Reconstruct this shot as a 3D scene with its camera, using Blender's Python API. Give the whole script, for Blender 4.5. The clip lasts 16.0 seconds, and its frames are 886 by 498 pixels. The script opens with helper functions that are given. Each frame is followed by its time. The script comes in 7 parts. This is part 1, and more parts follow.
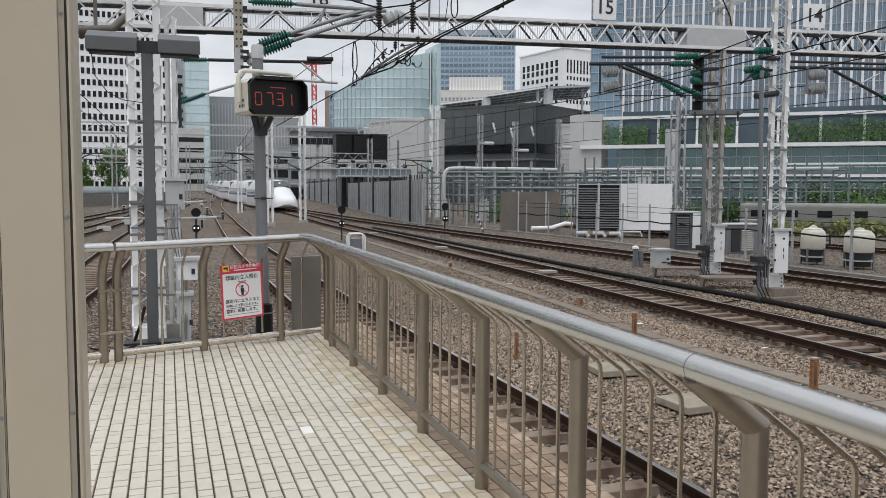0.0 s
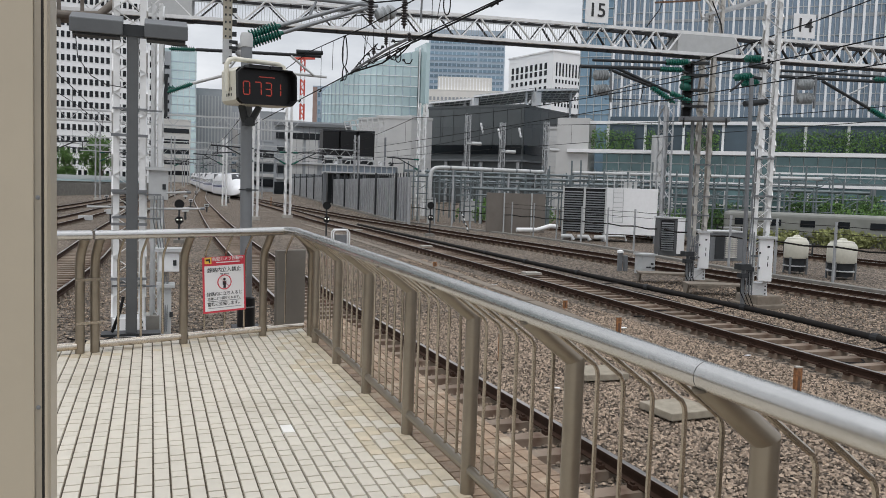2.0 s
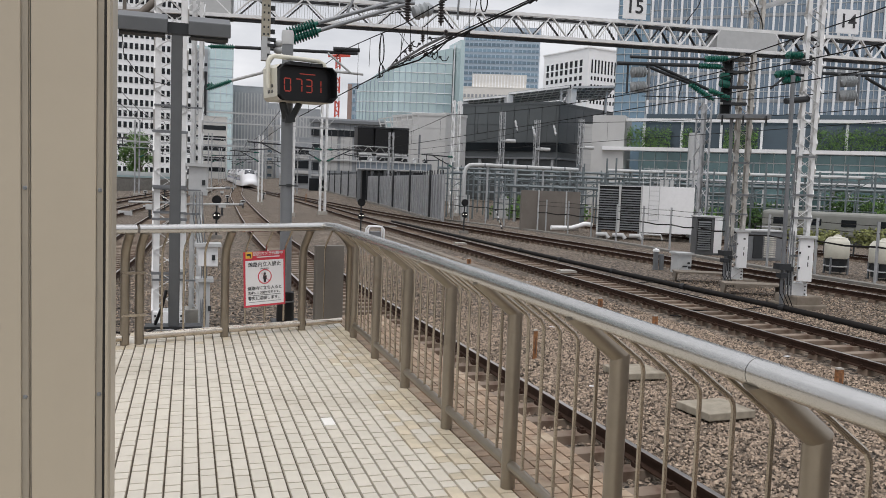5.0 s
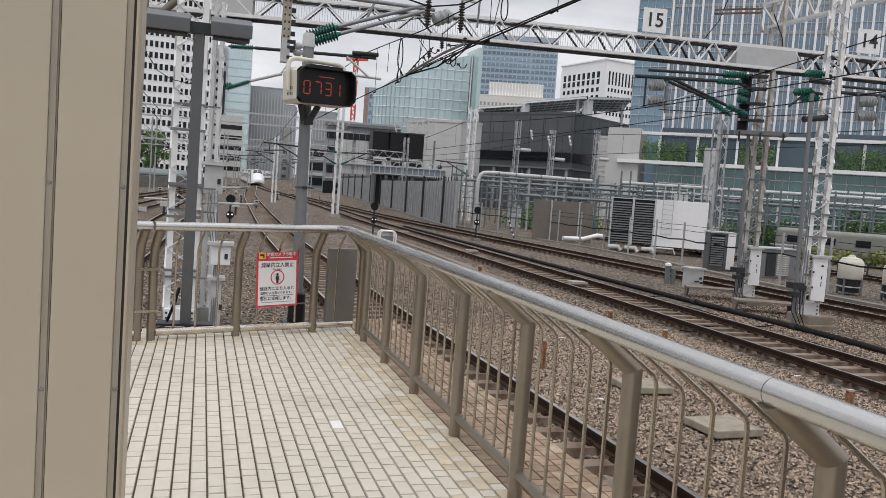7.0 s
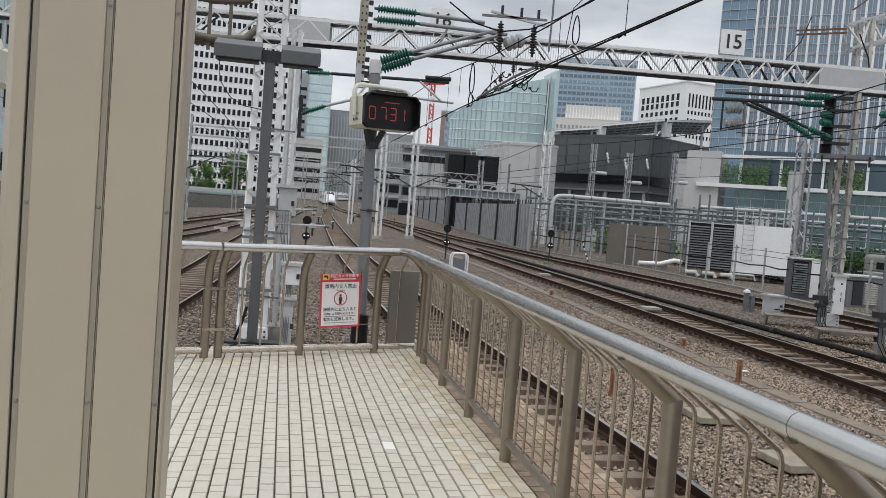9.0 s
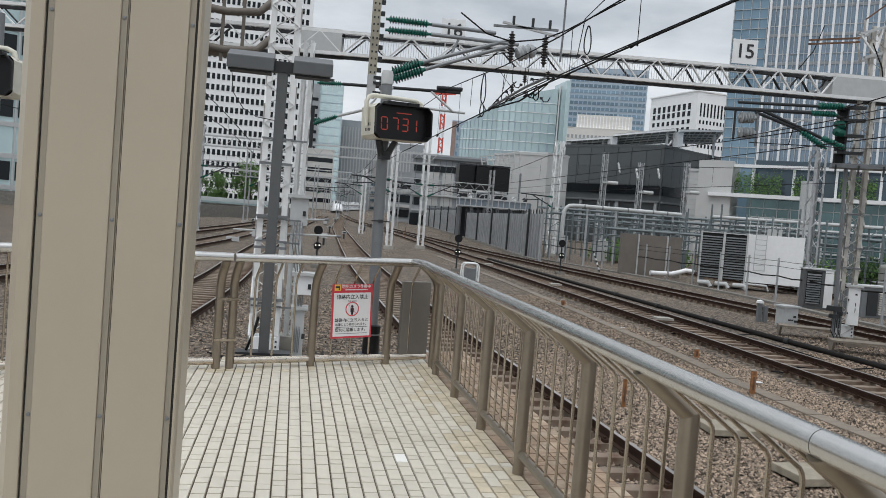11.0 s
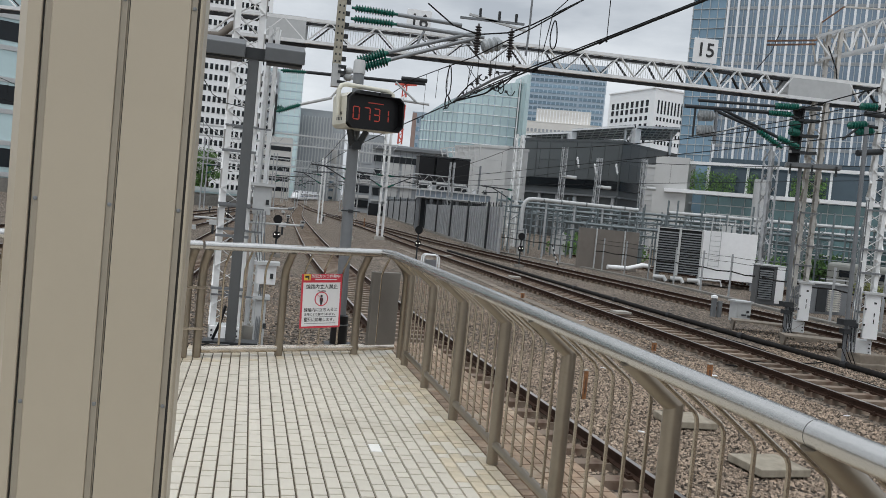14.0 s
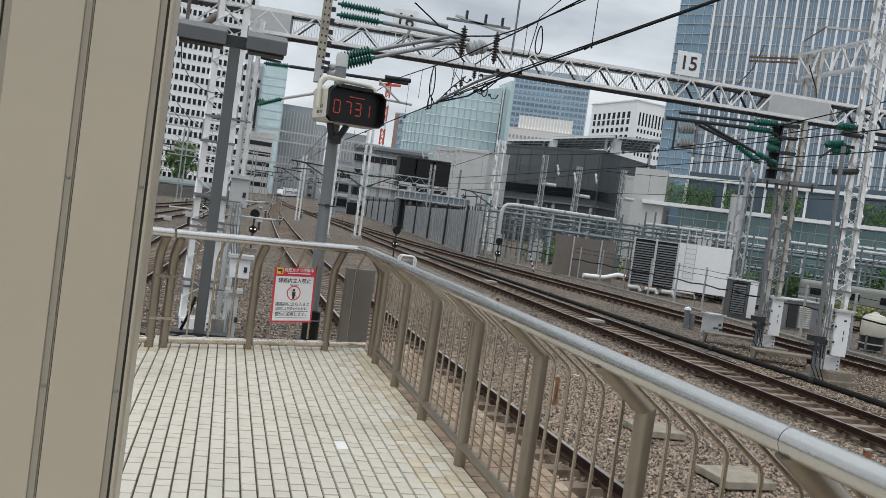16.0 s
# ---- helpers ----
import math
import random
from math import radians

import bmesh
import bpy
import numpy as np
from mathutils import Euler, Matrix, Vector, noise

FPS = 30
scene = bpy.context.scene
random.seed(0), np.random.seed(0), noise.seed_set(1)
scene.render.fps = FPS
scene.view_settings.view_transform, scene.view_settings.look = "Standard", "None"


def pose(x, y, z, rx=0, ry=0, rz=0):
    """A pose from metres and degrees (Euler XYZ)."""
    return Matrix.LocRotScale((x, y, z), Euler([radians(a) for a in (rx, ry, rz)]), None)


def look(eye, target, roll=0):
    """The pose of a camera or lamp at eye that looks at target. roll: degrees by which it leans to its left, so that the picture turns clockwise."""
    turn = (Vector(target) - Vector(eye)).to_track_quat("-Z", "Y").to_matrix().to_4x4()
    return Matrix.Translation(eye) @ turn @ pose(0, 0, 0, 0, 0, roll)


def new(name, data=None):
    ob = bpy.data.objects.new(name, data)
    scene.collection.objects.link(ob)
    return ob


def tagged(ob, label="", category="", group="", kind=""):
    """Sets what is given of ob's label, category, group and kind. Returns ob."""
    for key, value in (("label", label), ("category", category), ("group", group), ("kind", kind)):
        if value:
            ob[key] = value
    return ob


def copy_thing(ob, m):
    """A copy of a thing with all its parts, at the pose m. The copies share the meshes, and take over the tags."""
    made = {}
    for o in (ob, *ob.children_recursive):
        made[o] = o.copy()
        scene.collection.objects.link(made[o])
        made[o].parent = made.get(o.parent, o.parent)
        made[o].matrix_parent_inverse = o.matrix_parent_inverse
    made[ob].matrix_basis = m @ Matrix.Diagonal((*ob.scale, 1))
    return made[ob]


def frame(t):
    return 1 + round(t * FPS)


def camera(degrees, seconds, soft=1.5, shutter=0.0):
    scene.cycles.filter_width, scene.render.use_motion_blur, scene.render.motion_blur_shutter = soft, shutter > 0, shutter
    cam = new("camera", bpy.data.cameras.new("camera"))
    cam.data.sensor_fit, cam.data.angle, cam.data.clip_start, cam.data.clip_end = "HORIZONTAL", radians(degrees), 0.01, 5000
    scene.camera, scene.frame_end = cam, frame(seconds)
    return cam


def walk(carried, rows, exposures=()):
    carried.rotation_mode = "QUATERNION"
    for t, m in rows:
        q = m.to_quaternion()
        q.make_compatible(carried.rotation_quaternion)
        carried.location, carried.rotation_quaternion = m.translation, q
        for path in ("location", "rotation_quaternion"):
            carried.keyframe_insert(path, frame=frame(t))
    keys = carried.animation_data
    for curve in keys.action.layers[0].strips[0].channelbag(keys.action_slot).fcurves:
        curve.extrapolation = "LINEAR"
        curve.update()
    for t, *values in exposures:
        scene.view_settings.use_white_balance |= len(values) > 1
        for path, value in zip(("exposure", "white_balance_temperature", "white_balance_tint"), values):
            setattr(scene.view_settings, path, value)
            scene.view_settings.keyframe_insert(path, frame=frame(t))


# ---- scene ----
cam = camera(57.0, 16.0, soft=0.5)

PATH = [
    (0, (-0.043, -0.065, 1.415), (0.594, 1.825, 1.271), 0.2),
    (0.5, (-0.051, -0.04, 1.406), (0.592, 1.849, 1.265), 0.9),
    (1, (-0.057, -0.01, 1.403), (0.599, 1.875, 1.264), 1.6),
    (1.5, (-0.035, 0.035, 1.395), (0.634, 1.915, 1.254), 2.0),
    (2, (-0.034, 0.064, 1.393), (0.64, 1.941, 1.248), 1.9),
    (2.5, (-0.032, 0.046, 1.382), (0.632, 1.926, 1.229), 1.6),
    (3, (-0.046, 0.059, 1.382), (0.599, 1.945, 1.22), 1.4),
    (3.5, (-0.059, 0.068, 1.381), (0.565, 1.961, 1.217), 1.5),
    (4, (-0.065, 0.054, 1.38), (0.54, 1.953, 1.218), 1.5),
    (6.5, (-0.102, 0.063, 1.394), (0.484, 1.97, 1.25), 3.6),
    (7, (-0.101, 0.06, 1.387), (0.47, 1.971, 1.247), 4.1),
    (7.5, (-0.05, 0.033, 1.409), (0.487, 1.955, 1.275), 4.4),
    (8, (0.002, 0.029, 1.416), (0.482, 1.966, 1.292), 4.5),
    (8.5, (0.012, -0.019, 1.419), (0.44, 1.931, 1.307), 4.5),
    (9, (0.008, -0.005, 1.408), (0.399, 1.954, 1.309), 4.5),
    (11.5, (-0.002, 0.018, 1.419), (0.361, 1.983, 1.342), 4.5),
    (12, (-0.021, -0.009, 1.422), (0.347, 1.955, 1.345), 4.6),
    (12.5, (-0.036, 0.006, 1.42), (0.347, 1.968, 1.343), 4.6),
    (13, (-0.075, 0.012, 1.407), (0.333, 1.968, 1.325), 4.7),
    (13.5, (-0.111, 0.01, 1.397), (0.326, 1.96, 1.311), 4.9),
    (14, (-0.11, 0.028, 1.403), (0.355, 1.971, 1.314), 5.5),
    (14.5, (-0.104, 0.032, 1.395), (0.383, 1.97, 1.309), 6.1),
    (15, (-0.113, 0.037, 1.392), (0.39, 1.971, 1.311), 6.9),
    (15.5, (-0.1, 0.061, 1.379), (0.414, 1.993, 1.304), 7.6),
    (16, (-0.08, 0.093, 1.369), (0.438, 2.023, 1.293), 7.9),
]
EXPOSURES = [(0, 0.09, 6540, 11), (2, 0.09, 6560, 11), (4, 0.11, 6700, 13), (6.5, 0.10, 6700, 13), (7.5, 0.09, 6700, 13), (8.5, 0.06, 6580, 11), (9, 0.04, 6520, 10), (12, 0.02, 6450, 9), (13, 0.0, 6450, 9), (14.5, 0.03, 6450, 9), (16, 0.05, 6420, 8)]
walk(cam, [(t, look(eye, target, roll)) for t, eye, target, roll in PATH], EXPOSURES)

# ---- world, sun and exposure ----
world = bpy.data.worlds.new("overcast_sky")
scene.world = world
world.use_nodes = True
wn, wl = world.node_tree.nodes, world.node_tree.links
wn.clear()
w_out = wn.new("ShaderNodeOutputWorld")
w_bg = wn.new("ShaderNodeBackground")
sky = wn.new("ShaderNodeTexSky")
sky.sky_type = "NISHITA"
sky.sun_disc = False
sky.sun_elevation = radians(66)
sky.sun_rotation = radians(210)
sky.air_density, sky.dust_density = 1.0, 4.0
sky_dim = wn.new("ShaderNodeMix")
sky_dim.data_type = "RGBA"
sky_dim.blend_type = "MULTIPLY"
sky_dim.inputs[0].default_value = 1.0
sky_dim.inputs[7].default_value = (0.085, 0.085, 0.085, 1)
wl.new(sky.outputs[0], sky_dim.inputs[6])
w_co = wn.new("ShaderNodeTexCoord")
w_map = wn.new("ShaderNodeMapping")
w_map.inputs["Scale"].default_value = (1.6, 1.6, 5.0)
w_noise = wn.new("ShaderNodeTexNoise")
w_noise.inputs["Scale"].default_value = 2.2
w_noise.inputs["Detail"].default_value = 7
w_noise.inputs["Roughness"].default_value = 0.55
w_ramp = wn.new("ShaderNodeValToRGB")
w_ramp.color_ramp.elements[0].position, w_ramp.color_ramp.elements[0].color = 0.33, (0.48, 0.52, 0.572, 1)
w_ramp.color_ramp.elements[1].position, w_ramp.color_ramp.elements[1].color = 0.66, (0.85, 0.885, 0.925, 1)
w_mix = wn.new("ShaderNodeMix")
w_mix.data_type = "RGBA"
w_mix.inputs[0].default_value = 0.9
wl.new(w_co.outputs["Generated"], w_map.inputs[0])
wl.new(w_map.outputs[0], w_noise.inputs["Vector"])
wl.new(w_noise.outputs["Fac"], w_ramp.inputs[0])
wl.new(sky_dim.outputs[2], w_mix.inputs[6])
wl.new(w_ramp.outputs[0], w_mix.inputs[7])
# an overcast sky grows brighter towards the zenith
w_sep = wn.new("ShaderNodeSeparateXYZ")
w_high = wn.new("ShaderNodeMapRange")
w_high.interpolation_type = "SMOOTHSTEP"
w_high.inputs["From Min"].default_value, w_high.inputs["From Max"].default_value = 0.32, 0.95
w_high.inputs["To Min"].default_value, w_high.inputs["To Max"].default_value = 1.0, 1.75
w_zen = wn.new("ShaderNodeMix")
w_zen.data_type, w_zen.blend_type = "RGBA", "MULTIPLY"
w_zen.inputs[0].default_value = 1.0
w_zen.clamp_result = False
wl.new(w_co.outputs["Generated"], w_sep.inputs[0])
wl.new(w_sep.outputs["Z"], w_high.inputs["Value"])
wl.new(w_mix.outputs[2], w_zen.inputs[6])
wl.new(w_high.outputs[0], w_zen.inputs[7])
wl.new(w_zen.outputs[2], w_bg.inputs[0])
w_bg.inputs[1].default_value = 1.0
wl.new(w_bg.outputs[0], w_out.inputs[0])
sun_data = bpy.data.lights.new("sun", "SUN")
sun_data.energy, sun_data.angle, sun_data.color = 0.75, radians(22), (1.0, 0.97, 0.93)
sun = new("sun", sun_data)
sun.matrix_world = look((-22, -38, 100), (0, 0, 0))


# ---- materials ----
def mat(name, color, rough=0.6, metal=0.0, vary=0.15, scale=6.0, bump=0.0, bump_scale=60.0, spec=0.5, jitter=0.0, stain=None, coords="Object"):
    m = bpy.data.materials.new(name)
    m.use_nodes = True
    n, l = m.node_tree.nodes, m.node_tree.links
    p = n["Principled BSDF"]
    p.inputs["Roughness"].default_value = rough
    p.inputs["Metallic"].default_value = metal
    p.inputs["Specular IOR Level"].default_value = spec
    co = n.new("ShaderNodeTexCoord")
    big = n.new("ShaderNodeTexNoise")
    big.inputs["Scale"].default_value = scale
    big.inputs["Detail"].default_value = 6
    big.inputs["Roughness"].default_value = 0.65
    l.new(co.outputs[coords], big.inputs["Vector"])
    ramp = n.new("ShaderNodeMapRange")
    ramp.inputs["From Min"].default_value, ramp.inputs["From Max"].default_value = 0.3, 0.7
    ramp.inputs["To Min"].default_value, ramp.inputs["To Max"].default_value = 1 - vary, 1 + vary
    l.new(big.outputs["Fac"], ramp.inputs["Value"])
    mul = n.new("ShaderNodeMix")
    mul.data_type, mul.blend_type = "RGBA", "MULTIPLY"
    mul.inputs[0].default_value = 1.0
    mul.inputs[6].default_value = (*color, 1)
    l.new(ramp.outputs["Result"], mul.inputs[7])
    out = mul.outputs[2]
    if stain:
        tint, low, high, sscale = stain
        sn = n.new("ShaderNodeTexNoise")
        sn.inputs["Scale"].default_value = sscale
        sn.inputs["Detail"].default_value = 5
        l.new(co.outputs[coords], sn.inputs["Vector"])
        sr = n.new("ShaderNodeMapRange")
        sr.inputs["From Min"].default_value, sr.inputs["From Max"].default_value = low, high
        l.new(sn.outputs["Fac"], sr.inputs["Value"])
        sm = n.new("ShaderNodeMix")
        sm.data_type = "RGBA"
        sm.inputs[7].default_value = (*tint, 1)
        l.new(sr.outputs["Result"], sm.inputs[0])
        l.new(out, sm.inputs[6])
        out = sm.outputs[2]
    if jitter:
        info = n.new("ShaderNodeObjectInfo")
        geo = n.new("ShaderNodeNewGeometry")
        add = n.new("ShaderNodeMath")
        add.operation = "ADD"
        l.new(info.outputs["Random"], add.inputs[0])
        l.new(geo.outputs["Random Per Island"], add.inputs[1])
        fr = n.new("ShaderNodeMath")
        fr.operation = "FRACT"
        l.new(add.outputs[0], fr.inputs[0])
        jr = n.new("ShaderNodeMapRange")
        jr.inputs["To Min"].default_value, jr.inputs["To Max"].default_value = 1 - jitter, 1 + jitter
        l.new(fr.outputs[0], jr.inputs["Value"])
        jm = n.new("ShaderNodeMix")
        jm.data_type, jm.blend_type = "RGBA", "MULTIPLY"
        jm.inputs[0].default_value = 1.0
        l.new(out, jm.inputs[6])
        l.new(jr.outputs["Result"], jm.inputs[7])
        out = jm.outputs[2]
    l.new(out, p.inputs["Base Color"])
    if bump:
        fine = n.new("ShaderNodeTexNoise")
        fine.inputs["Scale"].default_value = bump_scale
        fine.inputs["Detail"].default_value = 4
        l.new(co.outputs[coords], fine.inputs["Vector"])
        b = n.new("ShaderNodeBump")
        b.inputs["Strength"].default_value = bump
        b.inputs["Distance"].default_value = 0.02
        l.new(fine.outputs["Fac"], b.inputs["Height"])
        l.new(b.outputs[0], p.inputs["Normal"])
    return m


def glow(name, color, strength):
    m = bpy.data.materials.new(name)
    m.use_nodes = True
    p = m.node_tree.nodes["Principled BSDF"]
    p.inputs["Base Color"].default_value = (*color, 1)
    p.inputs["Emission Color"].default_value = (*color, 1)
    p.inputs["Emission Strength"].default_value = strength
    return m


def ballast_mat(name, c0, c1, size):
    """Crushed stone: cells of differing grey-brown, with relief."""
    m = mat(name, (1, 1, 1), 0.9, 0, 0.18, 0.35)
    n, l = m.node_tree.nodes, m.node_tree.links
    p = n["Principled BSDF"]
    co = n.new("ShaderNodeTexCoord")
    vor = n.new("ShaderNodeTexVoronoi")
    vor.inputs["Scale"].default_value = size
    l.new(co.outputs["Object"], vor.inputs["Vector"])
    sep = n.new("ShaderNodeSeparateColor")
    l.new(vor.outputs["Color"], sep.inputs[0])
    ramp = n.new("ShaderNodeValToRGB")
    ramp.color_ramp.elements[0].color = (*c0, 1)
    ramp.color_ramp.elements[1].color = (*c1, 1)
    e = ramp.color_ramp.elements.new(0.55)
    e.color = (*[(a + b) * 0.42 for a, b in zip(c0, c1)], 1)
    l.new(sep.outputs[0], ramp.inputs[0])
    old = p.inputs["Base Color"].links[0].from_socket
    mix = n.new("ShaderNodeMix")
    mix.data_type, mix.blend_type = "RGBA", "MULTIPLY"
    mix.inputs[0].default_value = 1.0
    l.new(old, mix.inputs[6])
    l.new(ramp.outputs[0], mix.inputs[7])
    l.new(mix.outputs[2], p.inputs["Base Color"])
    b = n.new("ShaderNodeBump")
    b.invert = True
    b.inputs["Strength"].default_value = 1.0
    b.inputs["Distance"].default_value = 0.06
    l.new(vor.outputs["Distance"], b.inputs["Height"])
    l.new(b.outputs[0], p.inputs["Normal"])
    return m


TILE = mat("glazed_cream_tile", (0.615, 0.565, 0.475), 0.38, 0, 0.05, 9, 0.05, 90, jitter=0.04, stain=((0.42, 0.37, 0.29), 0.56, 0.85, 1.1))
TILE_STAINED = mat("rust_stained_tile", (0.54, 0.465, 0.345), 0.5, 0, 0.16, 7, 0.06, 90, jitter=0.12)
JOINT = mat("dark_tile_joint", (0.085, 0.068, 0.05), 0.95, 0, 0.3, 12)
BRICK = mat("brown_edge_paver", (0.285, 0.20, 0.135), 0.75, 0, 0.25, 14, 0.2, 80, jitter=0.2, stain=((0.42, 0.35, 0.26), 0.5, 0.75, 5))
TAUPE_BAR = mat("taupe_metallic_bar", (0.40, 0.35, 0.285), 0.25, 0.9, 0.1, 8)
STEEL = mat("satin_stainless_steel", (0.56, 0.55, 0.53), 0.27, 1.0, 0.03, 18)
TAUPE = mat("taupe_painted_steel", (0.265, 0.228, 0.18), 0.3, 0.72, 0.1, 8, 0.03, 120, stain=((0.17, 0.12, 0.08), 0.66, 0.9, 9))
CREAM = mat("cream_enamel_panel", (0.42, 0.366, 0.283), 0.4, 0.0, 0.03, 3, 0.015, 40)
# Darker copy of the cream: shade in the recessed joints put into colour.
CREAM_GROOVE = mat("shaded_batten_enamel", (0.30, 0.265, 0.21), 0.5, 0, 0.06, 6)
DARK_GAP = mat("black_rubber_seal", (0.03, 0.028, 0.025), 0.8, 0, 0.1)
GALV = mat("grey_white_painted_lattice", (0.78, 0.785, 0.78), 0.5, 0.0, 0.1, 4, 0.03, 60, stain=((0.36, 0.27, 0.19), 0.68, 0.92, 3.0))
GALV_DIRTY = mat("weathered_galvanised_steel", (0.52, 0.50, 0.465), 0.6, 0.1, 0.2, 4, 0.05, 60, stain=((0.28, 0.19, 0.12), 0.62, 0.9, 3.0))
GALV_FAR = mat("dull_grey_steel", (0.40, 0.41, 0.42), 0.55, 0.2, 0.15, 2)
GALV_MID = mat("dulled_grey_white_steel", (0.50, 0.51, 0.515), 0.55, 0.1, 0.12, 2)
DGREY = mat("dark_grey_painted_steel", (0.036, 0.039, 0.042), 0.45, 0.0, 0.08, 6, 0.02, 80, spec=0.25)
MGREY = mat("mid_grey_painted_steel", (0.18, 0.19, 0.20), 0.45, 0.1, 0.1, 6, 0.03, 60)
LGREY = mat("light_grey_paint", (0.50, 0.51, 0.51), 0.5, 0.0, 0.08, 5, 0.03, 60)
BLACK = mat("black_plastic", (0.008, 0.008, 0.009), 0.4, 0, 0.1, 6, spec=0.3)
IVORY = mat("ivory_plastic_housing", (0.64, 0.62, 0.53), 0.4, 0, 0.06, 10, 0.02, 60, stain=((0.4, 0.37, 0.3), 0.68, 0.9, 9))
WHITE = mat("white_paint", (0.85, 0.855, 0.86), 0.45, 0, 0.04, 4, 0.02, 50)
SIGN_WHITE = mat("white_sign_face", (0.80, 0.79, 0.79), 0.4, 0, 0.02, 4)
SIGN_RED = mat("red_sign_print", (0.62, 0.045, 0.07), 0.4, 0, 0.03, 4)
SIGN_YELLOW = mat("yellow_sign_print", (0.85, 0.55, 0.08), 0.4, 0, 0.03, 4)
INK = mat("black_sign_ink", (0.025, 0.025, 0.028), 0.5, 0, 0.05, 6)
LED = glow("red_led_segment", (0.48, 0.055, 0.035), 0.17)
LAMP_W = glow("white_signal_lamp", (1.0, 0.95, 0.88), 1.0)
GREEN = mat("green_glazed_porcelain", (0.012, 0.115, 0.085), 0.22, 0, 0.1, 20)
PORC = mat("grey_porcelain", (0.36, 0.38, 0.39), 0.3, 0, 0.1, 12)
WIRE = mat("dark_oxidised_wire", (0.016, 0.016, 0.016), 0.7, 0.0, 0.2, 8, spec=0.1)
SLAB_TAN = mat("tan_concrete_cover", (0.31, 0.275, 0.215), 0.9, 0, 0.2, 6, 0.12, 60, stain=((0.19, 0.16, 0.12), 0.52, 0.8, 4))
STAKE_RUST = mat("orange_rusted_stake", (0.30, 0.135, 0.055), 0.9, 0.0, 0.4, 14, 0.2, 60, stain=((0.10, 0.05, 0.03), 0.5, 0.75, 12))
RUST = mat("rusted_steel", (0.15, 0.085, 0.055), 0.85, 0.2, 0.35, 8, 0.2, 60, stain=((0.30, 0.13, 0.05), 0.5, 0.8, 6))
RAIL_SIDE = mat("rusty_rail_side", (0.046, 0.026, 0.018), 0.85, 0.0, 0.25, 5, 0.1, 50, spec=0.15)
RAIL_TOP = mat("worn_rail_head", (0.48, 0.44, 0.41), 0.28, 1.0, 0.1, 6)
SLEEPER = mat("dusty_concrete_sleeper", (0.235, 0.186, 0.142), 0.9, 0, 0.25, 6, 0.15, 40, jitter=0.2, stain=((0.10, 0.06, 0.04), 0.45, 0.75, 3))
CONC = mat("pale_weathered_concrete", (0.42, 0.40, 0.36), 0.9, 0, 0.2, 4, 0.12, 40, stain=((0.24, 0.22, 0.19), 0.5, 0.8, 2))
CONC_DARK = mat("dark_weathered_concrete", (0.20, 0.19, 0.17), 0.9, 0, 0.25, 3, 0.12, 40)
CONC_FAR = mat("pale_concrete_cladding", (0.55, 0.55, 0.54), 0.8, 0, 0.08, 0.3)
BALLAST = ballast_mat("brown_grey_ballast", (0.008, 0.006, 0.004), (0.33, 0.262, 0.20), 15)
STONE = mat("crushed_ballast_stone", (0.275, 0.214, 0.162), 0.9, 0, 0.2, 20, jitter=0.85)
WIN_DARK = mat("dark_window_glass", (0.010, 0.013, 0.016), 0.2, 0, 0.2, 0.2, spec=0.3, jitter=0.35)
WIN_BLUE = mat("blue_tinted_glass", (0.19, 0.285, 0.36), 0.1, 0.35, 0.15, 0.05, jitter=0.3)
WIN_TEAL = mat("pale_teal_glass", (0.50, 0.63, 0.64), 0.1, 0.3, 0.16, 0.05, jitter=0.14)
WIN_GREY = mat("grey_blue_glass", (0.10, 0.14, 0.17), 0.08, 0.4, 0.3, 0.08, jitter=0.35)
TOWER_GLASS = mat("sky_reflecting_tower_glass", (0.27, 0.35, 0.43), 0.06, 0.45, 0.3, 0.08, jitter=0.35)
WIN_DTEAL = mat("dark_teal_glazing", (0.10, 0.165, 0.17), 0.08, 0.35, 0.3, 0.15, jitter=0.3)
OFFICE = mat("white_tile_facade", (0.90, 0.905, 0.91), 0.6, 0, 0.03, 0.2)
BEIGE = mat("beige_stone_facade", (0.72, 0.70, 0.66), 0.7, 0, 0.05, 0.2)
SLAB_GREY = mat("grey_ribbed_facade", (0.34, 0.36, 0.38), 0.7, 0, 0.08, 0.2)
FACADE_BLUE = mat("hazy_blue_facade", (0.40, 0.48, 0.56), 0.4, 0, 0.06, 0.05)
BLACKBOX = mat("charcoal_metal_cladding", (0.10, 0.11, 0.113), 0.4, 0.2, 0.1, 0.3, jitter=0.12)
RED_PAINT = mat("red_crane_paint", (0.62, 0.09, 0.06), 0.5, 0, 0.05)
LEAF = mat("green_leaf", (0.10, 0.195, 0.045), 0.6, 0, 0.3, 0.8, jitter=0.45)
LEAF_DARK = mat("dark_hedge_leaf", (0.065, 0.135, 0.035), 0.6, 0, 0.3, 0.8, jitter=0.45)
GRASS = mat("dry_grass", (0.22, 0.235, 0.09), 0.8, 0, 0.3, 0.8, jitter=0.4)
BARK = mat("brown_bark", (0.09, 0.07, 0.05), 0.9, 0, 0.3, 4)
TRAIN_WHITE = mat("glossy_white_train_paint", (0.82, 0.82, 0.83), 0.2, 0, 0.02, 0.5)
TRAIN_BLUE = mat("blue_train_stripe", (0.03, 0.08, 0.26), 0.25, 0, 0.03, 0.5)
TRAIN_UNDER = mat("grey_train_skirt", (0.16, 0.165, 0.17), 0.6, 0.1, 0.1, 1)


